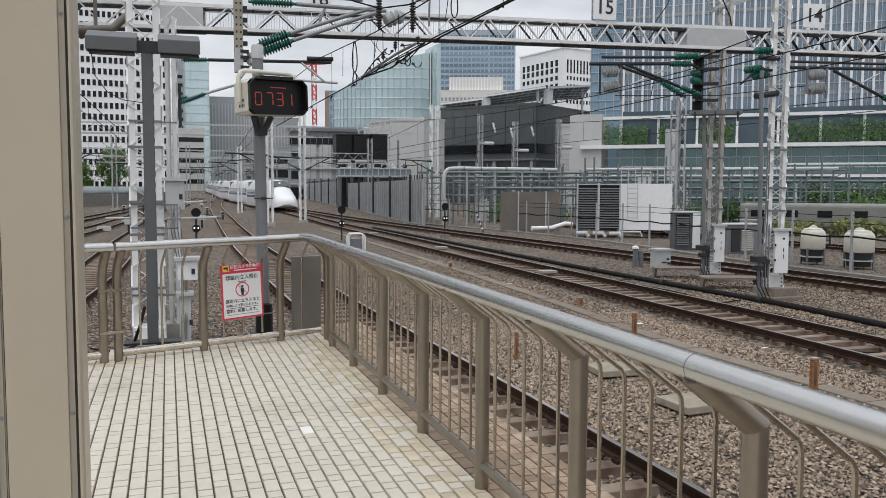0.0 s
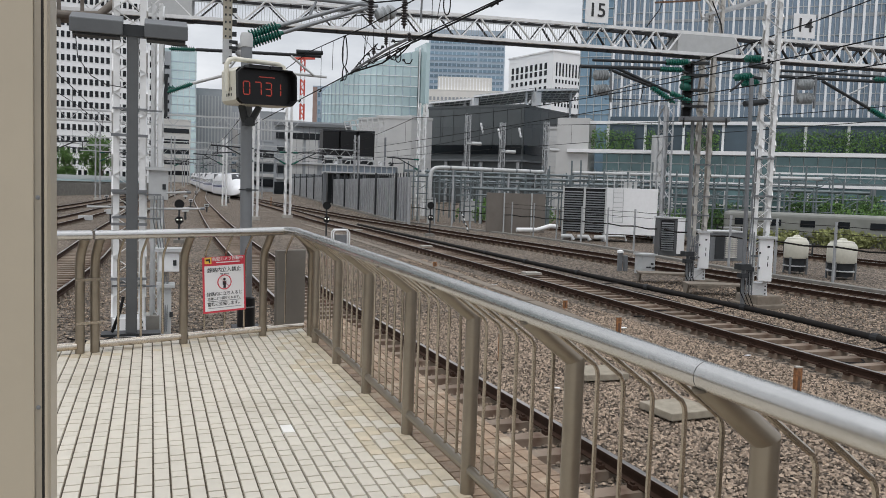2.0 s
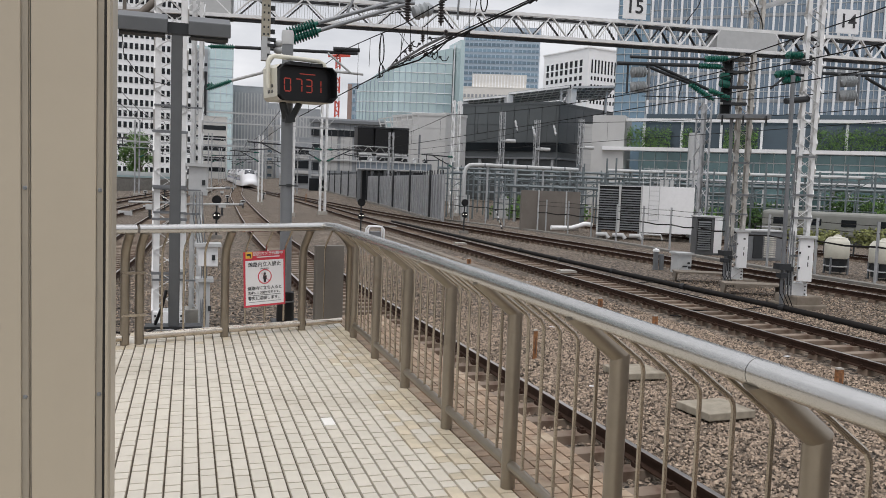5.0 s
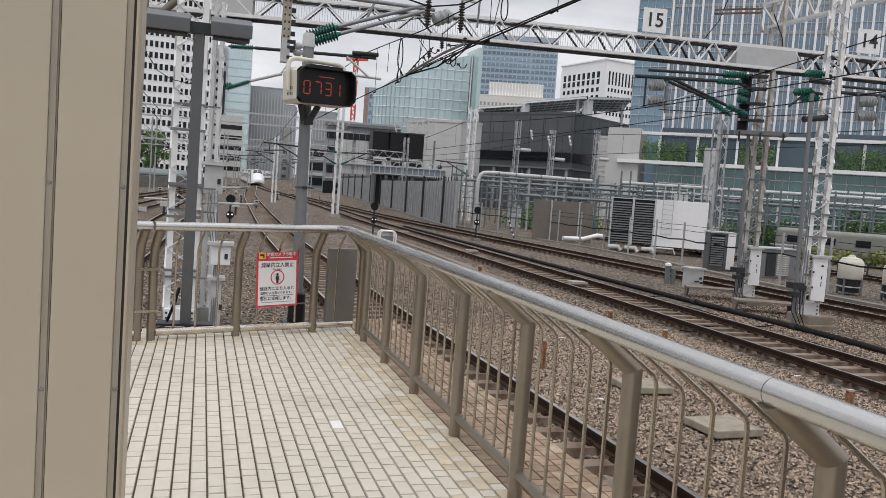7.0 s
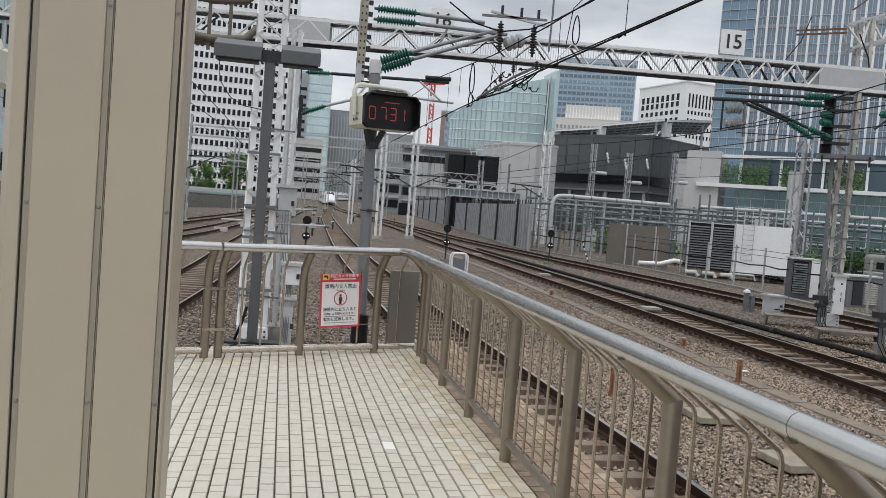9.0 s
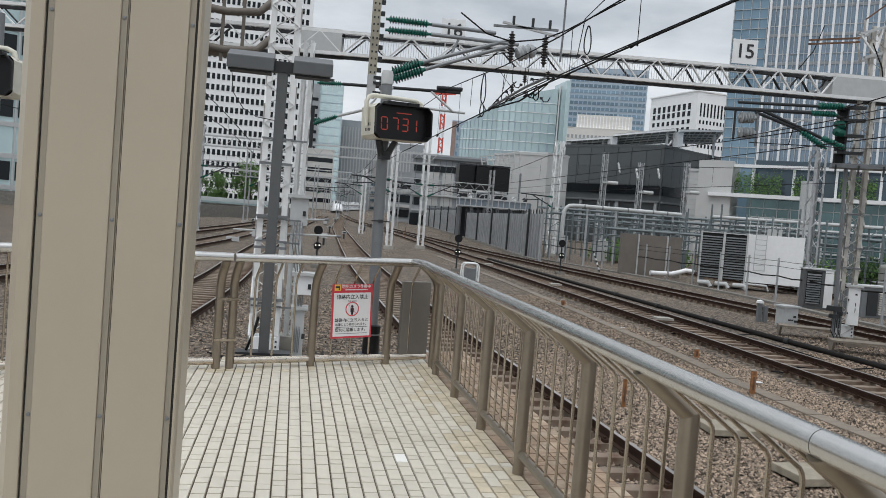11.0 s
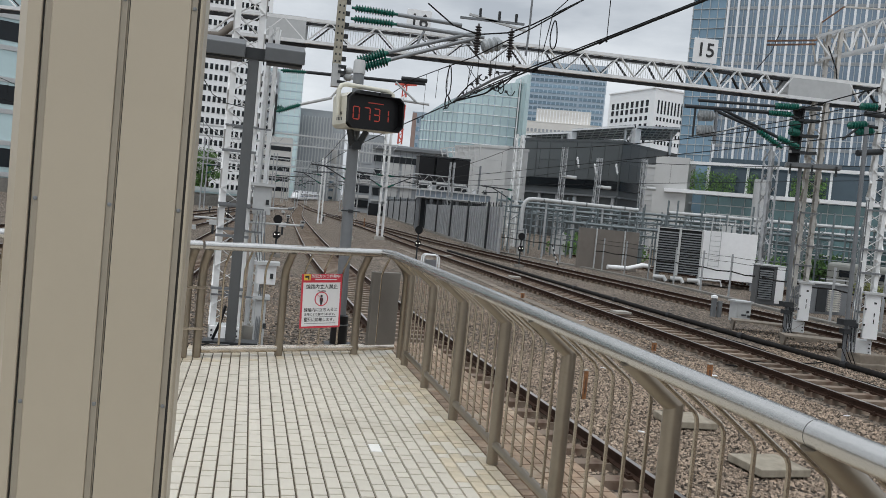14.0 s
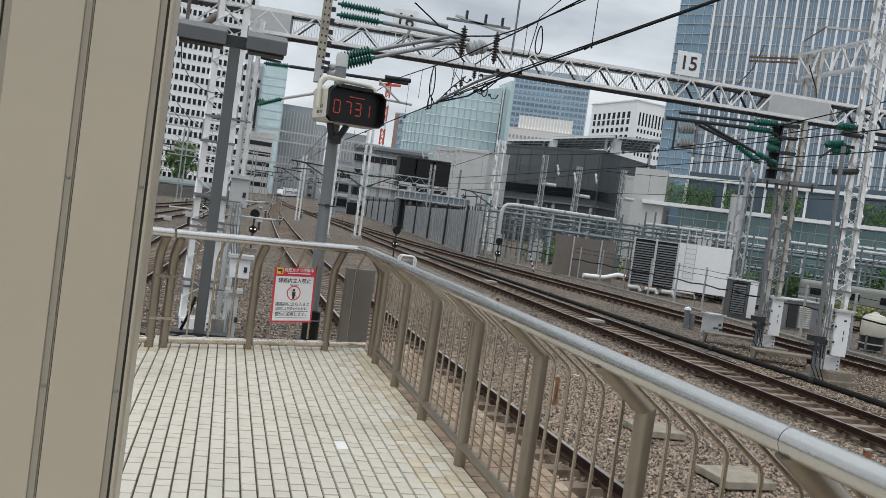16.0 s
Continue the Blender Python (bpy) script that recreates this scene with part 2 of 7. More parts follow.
# ---- building blocks ----
class Shape:
    """Vertices and faces gathered into one mesh."""

    def __init__(self):
        self.v, self.f = [], []

    def box(self, c, s, m=None):
        x, y, z = (q / 2 for q in s)
        self.hexa([(-x, -y, -z), (x, -y, -z), (x, y, -z), (-x, y, -z), (-x, -y, z), (x, -y, z), (x, y, z), (-x, y, z)], (m or Matrix()), c)
        return self

    def hexa(self, pts, m=None, c=(0, 0, 0)):
        b = len(self.v)
        c = Vector(c)
        for p in pts:
            self.v.append(tuple((m @ Vector(p) if m else Vector(p)) + c))
        for q in ((0, 3, 2, 1), (4, 5, 6, 7), (0, 1, 5, 4), (1, 2, 6, 5), (2, 3, 7, 6), (3, 0, 4, 7)):
            self.f.append(tuple(b + k for k in q))
        return self

    def span(self, a, b, w, h=None):
        """A bar of section w by h from a to b."""
        a, b = Vector(a), Vector(b)
        d = b - a
        r = d.to_track_quat("Z", "Y").to_matrix().to_4x4()
        return self.box((a + b) / 2, (w, h or w, d.length), r)

    def tube(self, pts, r, n=8, caps=True):
        pts = [Vector(p) for p in pts]
        rr = r if isinstance(r, (list, tuple)) else [r] * len(pts)
        b = len(self.v)
        side = None
        for i, p in enumerate(pts):
            d = (pts[min(i + 1, len(pts) - 1)] - pts[max(i - 1, 0)]).normalized()
            if side is None:
                side = d.orthogonal().normalized()
            side = (side - d * side.dot(d)).normalized()
            up = d.cross(side)
            for k in range(n):
                a = 2 * math.pi * k / n
                self.v.append(tuple(p + rr[i] * (math.cos(a) * side + math.sin(a) * up)))
        for i in range(len(pts) - 1):
            for k in range(n):
                q = (k + 1) % n
                self.f.append((b + i * n + k, b + i * n + q, b + (i + 1) * n + q, b + (i + 1) * n + k))
        if caps:
            self.f.append(tuple(b + k for k in reversed(range(n))))
            e = b + (len(pts) - 1) * n
            self.f.append(tuple(e + k for k in range(n)))
        return self

    def lathe(self, base, axis, prof, n=12):
        """prof: (distance along the axis, radius) pairs."""
        base, axis = Vector(base), Vector(axis).normalized()
        return self.tube([base + axis * h for h, _ in prof], [max(r, 0.0005) for _, r in prof], n)

    def sweep(self, pts, prof, up=(0, 0, 1)):
        """A closed profile of (side, up) pairs swept along a line."""
        b, n = len(self.v), len(prof)
        pts = [Vector(p) for p in pts]
        for i, p in enumerate(pts):
            d = (pts[min(i + 1, len(pts) - 1)] - pts[max(i - 1, 0)]).normalized()
            s = d.cross(Vector(up)).normalized()
            u = s.cross(d)
            for a, c in prof:
                self.v.append(tuple(p + s * a + u * c))
        for i in range(len(pts) - 1):
            for k in range(n):
                q = (k + 1) % n
                self.f.append((b + i * n + k, b + i * n + q, b + (i + 1) * n + q, b + (i + 1) * n + k))
        self.f.append(tuple(b + k for k in reversed(range(n))))
        self.f.append(tuple(b + (len(pts) - 1) * n + k for k in range(n)))
        return self

    def mesh(self, name, material, smooth=False):
        me = bpy.data.meshes.new(name)
        me.from_pydata(self.v, [], self.f)
        me.materials.append(material)
        bm = bmesh.new()
        bm.from_mesh(me)
        bmesh.ops.recalc_face_normals(bm, faces=bm.faces)
        bm.to_mesh(me)
        bm.free()
        if smooth:
            for q in me.polygons:
                q.use_smooth = True
            me.set_sharp_from_angle(angle=radians(40))
        return me


def thing(name, m, label, category, group="", kind=""):
    ob = new(name)
    ob.matrix_world = m
    ob.empty_display_size = 0.1
    return tagged(ob, label, category, group, kind)


def part(name, shape, material, parent=None, label="", smooth=False, m=None):
    data = shape if isinstance(shape, bpy.types.Mesh) else shape.mesh(name, material, smooth)
    ob = new(name, data)
    if parent is not None:
        ob.parent = parent
    if m is not None:
        ob.matrix_basis = m
    if label:
        ob["label"] = label
    return ob


def solid(name, shape, material, label, category, kind="", group="", smooth=False, m=None):
    ob = part(name, shape, material, None, "", smooth, m)
    return tagged(ob, label, category, group, kind)


def bevel(ob, w=0.01, n=2):
    b = ob.modifiers.new("bevel", "BEVEL")
    b.width, b.segments, b.limit_method = w, n, "ANGLE"
    return ob


def text_mesh(words, size, material, extrude=0.001, align="CENTER"):
    cu = bpy.data.curves.new("words", "FONT")
    cu.body, cu.size, cu.extrude, cu.align_x, cu.align_y = words, size, extrude, align, "CENTER"
    cu.offset = size * 0.011
    tmp = new("words", cu)
    bpy.context.view_layer.update()
    me = bpy.data.meshes.new_from_object(tmp.evaluated_get(bpy.context.evaluated_depsgraph_get()))
    bpy.data.objects.remove(tmp)
    me.materials.clear()
    me.materials.append(material)
    return me


def curve_points(ctrl, step=2.0):
    """A smooth line through points, at even steps."""
    c = [Vector(p) for p in ctrl]
    c = [c[0] * 2 - c[1]] + c + [c[-1] * 2 - c[-2]]
    dense = []
    for i in range(1, len(c) - 2):
        p0, p1, p2, p3 = c[i - 1], c[i], c[i + 1], c[i + 2]
        for k in range(24):
            t = k / 24
            dense.append(0.5 * (2 * p1 + (p2 - p0) * t + (2 * p0 - 5 * p1 + 4 * p2 - p3) * t * t + (3 * p1 - p0 - 3 * p2 + p3) * t**3))
    dense.append(c[-2])
    out, left = [dense[0]], step
    for a, b in zip(dense, dense[1:]):
        d = (b - a).length
        while d >= left:
            a = a + (b - a) * (left / d)
            out.append(a.copy())
            d = (b - a).length
            left = step
        left -= d
    return out


def ground_z(y):
    """The formation level: flat along the platform, rising gently far off."""
    return -1.5 + max(0.0, y - 70) * 0.009


# ---- ground ----
def make_ground():
    bm_v, bm_f = [], []
    ys = [-60, -20, 0, 20, 70, 100, 130, 160, 220, 300, 450, 700, 1200, 2500]
    xs = [-1500, -400, -120, -40, -10, 10, 40, 120, 400, 1500]
    for y in ys:
        for x in xs:
            bm_v.append((x, y, ground_z(y)))
    for j in range(len(ys) - 1):
        for i in range(len(xs) - 1):
            a = j * len(xs) + i
            bm_f.append((a, a + 1, a + 1 + len(xs), a + len(xs)))
    s = Shape()
    s.v, s.f = bm_v, bm_f
    solid("ground", s, BALLAST, "brown-grey crushed stone ballast between the tracks", "ground", "structure")


make_ground()

# ---- tracks ----
RAIL_PROFILE = [(-0.062, -0.15), (0.062, -0.15), (0.062, -0.135), (0.01, -0.12), (0.01, -0.045), (0.034, -0.035), (0.034, -0.004), (-0.034, -0.004), (-0.034, -0.035), (-0.01, -0.045), (-0.01, -0.12), (-0.062, -0.135)]
HEAD_PROFILE = [(-0.03, -0.004), (0.03, -0.004), (0.026, 0.0), (-0.026, 0.0)]
SLEEPER_SHAPE = Shape().hexa([(-0.86, -0.13, -0.1), (0.86, -0.13, -0.1), (0.86, 0.13, -0.1), (-0.86, 0.13, -0.1), (-0.83, -0.105, 0.1), (0.83, -0.105, 0.1), (0.83, 0.105, 0.1), (-0.83, 0.105, 0.1)])
SLEEPER_MESH = SLEEPER_SHAPE.mesh("sleeper", SLEEPER)
CLIP_MESH = Shape().box((0, 0, 0.02), (0.06, 0.1, 0.05)).box((0, 0, 0.055), (0.03, 0.05, 0.03)).mesh("rail_clip", RAIL_SIDE)


def offset_line(pts, d):
    out = []
    for i, p in enumerate(pts):
        t = (pts[min(i + 1, len(pts) - 1)] - pts[max(i - 1, 0)]).normalized()
        out.append(p + Vector((t.y, -t.x, 0)) * d)
    return out


def make_track(plan, label, near=(0, 0), clips=(0, 0)):
    """plan: (x, y) along the centre line. near: the stretch of y whose sleepers are parts."""
    line = curve_points([(x, y, ground_z(y) + 0.25) for x, y in plan], 1.2)
    track = thing("railway_track", Matrix(), label, "railway track", "tracks of the station throat", "structure")
    for side in (-0.75, 0.75):
        rail_line = offset_line(line, side)
        rail = part("rail", Shape().sweep(rail_line, RAIL_PROFILE), RAIL_SIDE, track)
        part("rail_head", Shape().sweep(rail_line, HEAD_PROFILE), RAIL_TOP, rail, "polished running surface")
    far = Shape()
    for i, p in enumerate(curve_points([(x, y, ground_z(y) + 0.25) for x, y in plan], 0.6)):
        if p.y > 200 or p.y < -4:
            continue
        k = min(range(len(line)), key=lambda q: (line[q] - p).length_squared) if len(line) < 400 else 0
        t = (line[min(k + 1, len(line) - 1)] - line[max(k - 1, 0)]).normalized()
        m = Matrix.Translation(p + Vector((0, 0, -0.255))) @ Matrix.Rotation(math.atan2(t.y, t.x) - math.pi / 2 + random.uniform(-0.012, 0.012), 4, "Z")
        if near[0] <= p.y <= near[1]:
            part("sleeper", SLEEPER_MESH, None, track, m=m)
            if clips[0] <= p.y <= clips[1]:
                for sx in (-0.75 - 0.1, -0.75 + 0.1, 0.75 - 0.1, 0.75 + 0.1):
                    part("rail_clip", CLIP_MESH, None, track, m=m @ Matrix.Translation((sx, 0, 0.1)))
        else:
            far.hexa([tuple(m @ Vector(q)) for q in SLEEPER_SHAPE.v])
    if far.v:
        ob = part("distant_sleepers", far, SLEEPER, track)
        ob["kind"] = "stuff"
    return track


TRACK_A = [(3.78, -12), (3.72, 0), (3.66, 8), (3.56, 14), (3.48, 20), (3.55, 35), (3.85, 48), (4.65, 72), (6.0, 112), (8.4, 150), (10.5, 185)]
TRACK_B = [(11.2, -12), (11.4, 5), (11.6, 12), (11.95, 25), (12.3, 45), (12.6, 65), (12.85, 94), (12.1, 128), (11.5, 150), (11.5, 175), (12.0, 197), (12.8, 243), (13.6, 279), (16.4, 312), (22, 352), (29, 396), (37.5, 450), (47, 510), (63, 600), (84, 700), (112, 810)]
TRACK_C = [(20.6, -12), (20.2, 5), (19.5, 18), (18.5, 35), (17.3, 55), (16.2, 75), (14.6, 105), (12.6, 135)]
TRACK_L1 = [(-5.0, -12), (-4.4, 2), (-3.3, 15), (-2.4, 28), (-2.1, 42), (-1.7, 56), (-1.0, 76), (0.6, 105), (3.2, 140), (6.5, 180)]
TRACK_L2 = [(-12.0, 5), (-9.0, 25), (-6.6, 45), (-5.2, 58), (-3.6, 78), (-1.3, 108), (2.0, 150)]
TRACK_L3 = [(-16.5, 5), (-13.5, 28), (-10.5, 50), (-7.0, 80), (-3.0, 115), (0.6, 150)]
TRACK_D = [(33.0, -5), (32.5, 12), (31.5, 28), (30.5, 45), (29.0, 70)]
make_track(TRACK_A, "curving steel rails on ballast beside the fenced platform", (3, 60), (4, 24))
make_track(TRACK_B, "steel rails on concrete sleepers across the yard", (7, 70), (8, 30))
make_track(TRACK_C, "dark steel rails beyond the lattice masts", (10, 50))
make_track(TRACK_L1, "steel rails on ballast behind the platform end", (15, 60))
make_track(TRACK_L2, "steel rails converging towards the departing train")
make_track(TRACK_L3, "outer steel rails by the low wall")
make_track(TRACK_D, "steel siding rails beside the white drums")


# ---- platform ----
def make_platform():
    """The paved end of the platform: its end runs askew from the side fence to the far edge."""
    s = Shape()
    plan = [(-6.0, -8.0), (1.89, -8.0), (1.89, 8.35), (1.55, 8.3), (-6.0, 5.5)]
    n = len(plan)
    s.v = [(x, y, -0.012) for x, y in plan] + [(x, y, -1.55) for x, y in plan]
    s.f = [tuple(range(n)), tuple(reversed(range(n, 2 * n)))] + [(i, i + n, (i + 1) % n + n, (i + 1) % n) for i in range(n)]
    floor = solid("floor", s, JOINT, "cream tiled platform floor with dark joints", "floor", "structure")
    return floor


FLOOR = make_platform()


def end_y(x):
    """Where the end fence stands on the floor."""
    return 7.76 + (x - 1.35) * 0.37


# ---- platform fence ----
RAIL_X, POST_X, RAIL_Z, BEND_Z = 1.17, 1.35, 0.985, 0.83
POST_YS = [-7.91, -6.96, -6.01, -5.06, -4.11, -3.16, -2.21, -1.26, -0.31, 0.645, 1.597, 2.53, 3.478, 4.425, 5.37, 6.315, 7.2]


def bent(base, lean, r_post, n=10):
    """A round bar that stands on base, bends over and meets the handrail."""
    x, y = base
    lx, ly = lean
    up = RAIL_Z - BEND_Z - 0.02
    pts = [(x, y, 0.0), (x, y, BEND_Z - 0.04), (x + lx * 0.05, y + ly * 0.05, BEND_Z), (x + lx * 0.18, y + ly * 0.18, BEND_Z + 0.035), (x + lx * 0.95, y + ly * 0.95, BEND_Z + up)]
    return Shape().tube(pts, r_post, n)


def crank_post(base, lean):
    """A round post with a mitred crank at its head that carries the handrail."""
    x, y = base
    lx, ly = lean
    r, n = 0.034, 20
    s = Shape()
    d = Vector((lx * 0.95, ly * 0.95, RAIL_Z - 0.02 - BEND_Z)).normalized()
    mitre = (Vector((0, 0, 1)) + d).normalized()
    for level in (0, 1):
        for k in range(n):
            a = 2 * math.pi * k / n
            p = Vector((x + r * math.cos(a), y + r * math.sin(a), 0))
            if level:
                c = Vector((x, y, BEND_Z - 0.005))
                p.z = c.z - ((p.x - c.x) * mitre.x + (p.y - c.y) * mitre.y) / mitre.z
            s.v.append(tuple(p))
    ln = (RAIL_Z - 0.015 - BEND_Z) / d.z
    for k in range(n):
        s.v.append(tuple(Vector(s.v[n + k]) + d * ln))
    s.v += s.v[n:2 * n]
    for lo, hi in ((0, n), (3 * n, 2 * n)):
        for k in range(n):
            q = (k + 1) % n
            s.f.append((lo + k, lo + q, hi + q, hi + k))
    s.f += [tuple(reversed(range(n))), tuple(2 * n + k for k in range(n))]
    return s


def make_side_fence():
    fence = thing("platform_fence", Matrix(), "taupe steel platform fence with a broad stainless handrail", "fence", "platform fences")
    lean = (RAIL_X - POST_X, 0.0)
    for y in POST_YS:
        part("post", crank_post((POST_X, y), lean), TAUPE, fence, smooth=True)
    for a, b in zip(POST_YS, POST_YS[1:]):
        part("bottom_rail", Shape().tube([(POST_X, a + 0.035, 0.115), (POST_X, b - 0.035, 0.115)], 0.024, 10), TAUPE, fence, smooth=True)
        n = 6
        for k in range(1, n):
            y = a + (b - a) * k / n
            x = POST_X
            pts = [(x, y, 0.12), (x, y, 0.80), (x - 0.004, y, 0.822), (x - 0.016, y, 0.842), (RAIL_X + 0.015, y, RAIL_Z - 0.03)]
            part("baluster", Shape().tube(pts, 0.0078, 6), TAUPE_BAR, fence)
    joint = 1.60
    for a, b in ((-8.0, joint - 0.0012), (joint + 0.0012, 7.16)):
        part("handrail", Shape().tube([(RAIL_X, a, RAIL_Z), (RAIL_X, b, RAIL_Z)], 0.0345, 28), STEEL, fence, "satin stainless steel tube", True)
    part("handrail_sleeve", Shape().tube([(RAIL_X, joint - 0.004, RAIL_Z), (RAIL_X, joint + 0.004, RAIL_Z)], 0.0335, 20), DARK_GAP, fence)
    return fence


make_side_fence()


def make_end_fence():
    fence = thing("platform_end_fence", Matrix(), "taupe steel fence with a bent stainless handrail across the platform end", "fence", "platform fences")
    u = Vector((1, 0.37, 0)).normalized()
    inward = Vector((0.37, -1, 0)).normalized() * 0.14
    lean = (inward.x, inward.y)
    at = lambda x: (x, end_y(x))
    top = lambda x: 0.951 + max(0.0, x + 0.5) * 0.012
    post_xs = [-3.05, -2.25, -1.45, -0.56, -0.452, 0.234, 0.938, 1.36]
    for x in post_xs[:-1]:
        px, py = at(x)
        pts = [(px, py, 0), (px, py, 0.68), (px + lean[0] * 0.12, py + lean[1] * 0.12, 0.78), (px + lean[0] * 0.55, py + lean[1] * 0.55, 0.86), (px + lean[0], py + lean[1], top(x) - 0.02)]
        part("post", Shape().tube(pts, 0.036, 14), TAUPE, fence, smooth=True)
    for a, b in zip(post_xs, post_xs[1:]):
        pa, pb = Vector((*at(a), 0.062)), Vector((*at(b), 0.062))
        d = (pb - pa).normalized() * 0.03
        if b - a > 0.2:
            part("bottom_rail", Shape().tube([pa + d, pb - d], 0.031, 14), STEEL_TAN, fence, smooth=True)
            n = 2 if b > 1.3 else 4
            for k in range(1, n):
                x = a + (b - a) * k / n
                px, py = at(x)
                pts = [(px, py, 0.1), (px, py, 0.74), (px + lean[0] * 0.2, py + lean[1] * 0.2, 0.8), (px + lean[0], py + lean[1], top(x) - 0.03)]
                part("baluster", Shape().tube(pts, 0.0095, 8), TAUPE_BAR, fence, smooth=True)
    # handrail in two lengths, the last bending round to the side fence
    left = [Vector((*at(x), top(x))) + inward for x in (-3.4, -0.52)]
    right = [Vector((*at(x), top(x))) + inward for x in (-0.5, 0.9)] + [Vector((1.085, 7.513, 0.971)), Vector((1.12, 7.515, 0.973)), Vector((1.137, 7.475, 0.975)), Vector((1.146, 7.40, 0.977)), Vector((RAIL_X, 7.16, RAIL_Z))]
    part("handrail", Shape().tube(left, 0.037, 20), STEEL, fence, "satin stainless steel tube", True)
    part("handrail", Shape().tube(right, 0.037, 20), STEEL, fence, "satin stainless steel tube", True)
    for z in (0.59, 0.245):
        c = Vector((*at(-0.506), z)) - Vector((0.37, -1, 0)).normalized() * -0.035
        part("clamp_strap", Shape().box(c, (0.19, 0.012, 0.022), Matrix.Rotation(math.atan(0.37), 4, "Z")), TAUPE_BAR, fence)
    # sheet panel by the corner
    c = Vector((1.2, end_y(1.2) + 0.02, 0.432))
    bevel(part("panel", Shape().box(c, (0.30, 0.05, 0.70), Matrix.Rotation(math.atan(0.37), 4, "Z")), MGREY_TAUPE, fence, "grey-brown sheet steel panel"), 0.006)
    # corner post
    part("corner_post", Shape().tube([(1.37, 7.55, 0), (1.37, 7.55, 0.76), (1.33, 7.5, 0.84), (1.2, 7.25, RAIL_Z - 0.03)], 0.035, 12), TAUPE, fence, smooth=True)
    return fence


STEEL_TAN = mat("rust_tinted_steel", (0.60, 0.54, 0.46), 0.26, 0.95, 0.15, 9, stain=((0.30, 0.19, 0.11), 0.55, 0.85, 5))
MGREY_TAUPE = mat("taupe_grey_sheet_steel", (0.17, 0.155, 0.135), 0.5, 0.2, 0.1, 4, 0.03, 60)
make_end_fence()


# ---- warning sign ----
def make_sign():
    cx = 0.578
    base = Vector((cx, end_y(cx) - 0.045, 0.5))
    sign = thing("warning_sign", Matrix.Translation(base) @ Matrix.Rotation(math.atan(0.37), 4, "Z") @ Matrix.Rotation(radians(-2.0), 4, "Y") @ Matrix.Rotation(radians(90), 4, "X"), "red and white no-entry warning sign tied to the platform fence", "sign")
    w, h = 0.4, 0.492
    bevel(part("board", Shape().box((0, 0, -0.002), (w, h, 0.004)), SIGN_RED, sign, "red printed board"), 0.002)
    part("white_field", Shape().box((0, -0.03, 0.0012), (w - 0.035, h - 0.095, 0.0016)), SIGN_WHITE, sign)
    part("camera_field", Shape().box((-0.148, 0.216, 0.0012), (0.062, 0.055, 0.0016)), SIGN_YELLOW, sign)
    part("camera_symbol", Shape().box((-0.15, 0.221, 0.003), (0.04, 0.018, 0.001)).box((-0.135, 0.205, 0.003), (0.012, 0.018, 0.001)), INK, sign)
    z = 0.0024
    for words, size, x, y, m in (("防犯カメラ作動中", 0.036, 0.035, 0.224, SIGN_WHITE), ("線路内立入禁止", 0.045, 0, 0.128, INK), ("No entry", 0.022, 0, 0.093, INK), ("線路内に立ち入ると", 0.037, 0, -0.082, INK), ("法律により罰せられます。", 0.027, 0, -0.122, INK), ("警察に通報します。", 0.036, 0, -0.172, INK)):
        part("lettering", text_mesh(words, size, m), None, sign, m=Matrix.Translation((x, y, z)))
    part("small_print", Shape().box((0.035, 0.196, z), (0.22, 0.009, 0.001)), SIGN_WHITE, sign)
    part("rule", Shape().box((0, -0.144, z), (0.31, 0.004, 0.001)), INK, sign)
    part("rule", Shape().box((0, -0.203, z), (0.31, 0.006, 0.001)), mat("grey_sign_ink", (0.35, 0.35, 0.36), 0.5), sign)
    ring = Shape().tube([(0.062 * math.cos(a), 0.02 + 0.062 * math.sin(a), z) for a in [2 * math.pi * k / 28 for k in range(29)]], 0.0048, 6)
    part("prohibition_ring", ring, SIGN_RED, sign)
    sym = Shape().box((0, 0.013, z), (0.034, 0.036, 0.001)).box((0, -0.018, z), (0.022, 0.03, 0.001)).lathe((0, 0.045, z - 0.0005), (0, 0, 1), [(0, 0.012), (0.001, 0.012)], 12)
    part("prohibition_symbol", sym, INK, sign)
    part("prohibition_slash", Shape().span((-0.044, 0.064, z + 0.0015), (0.044, -0.024, z + 0.0015), 0.001, 0.009), SIGN_RED, sign)


make_sign()


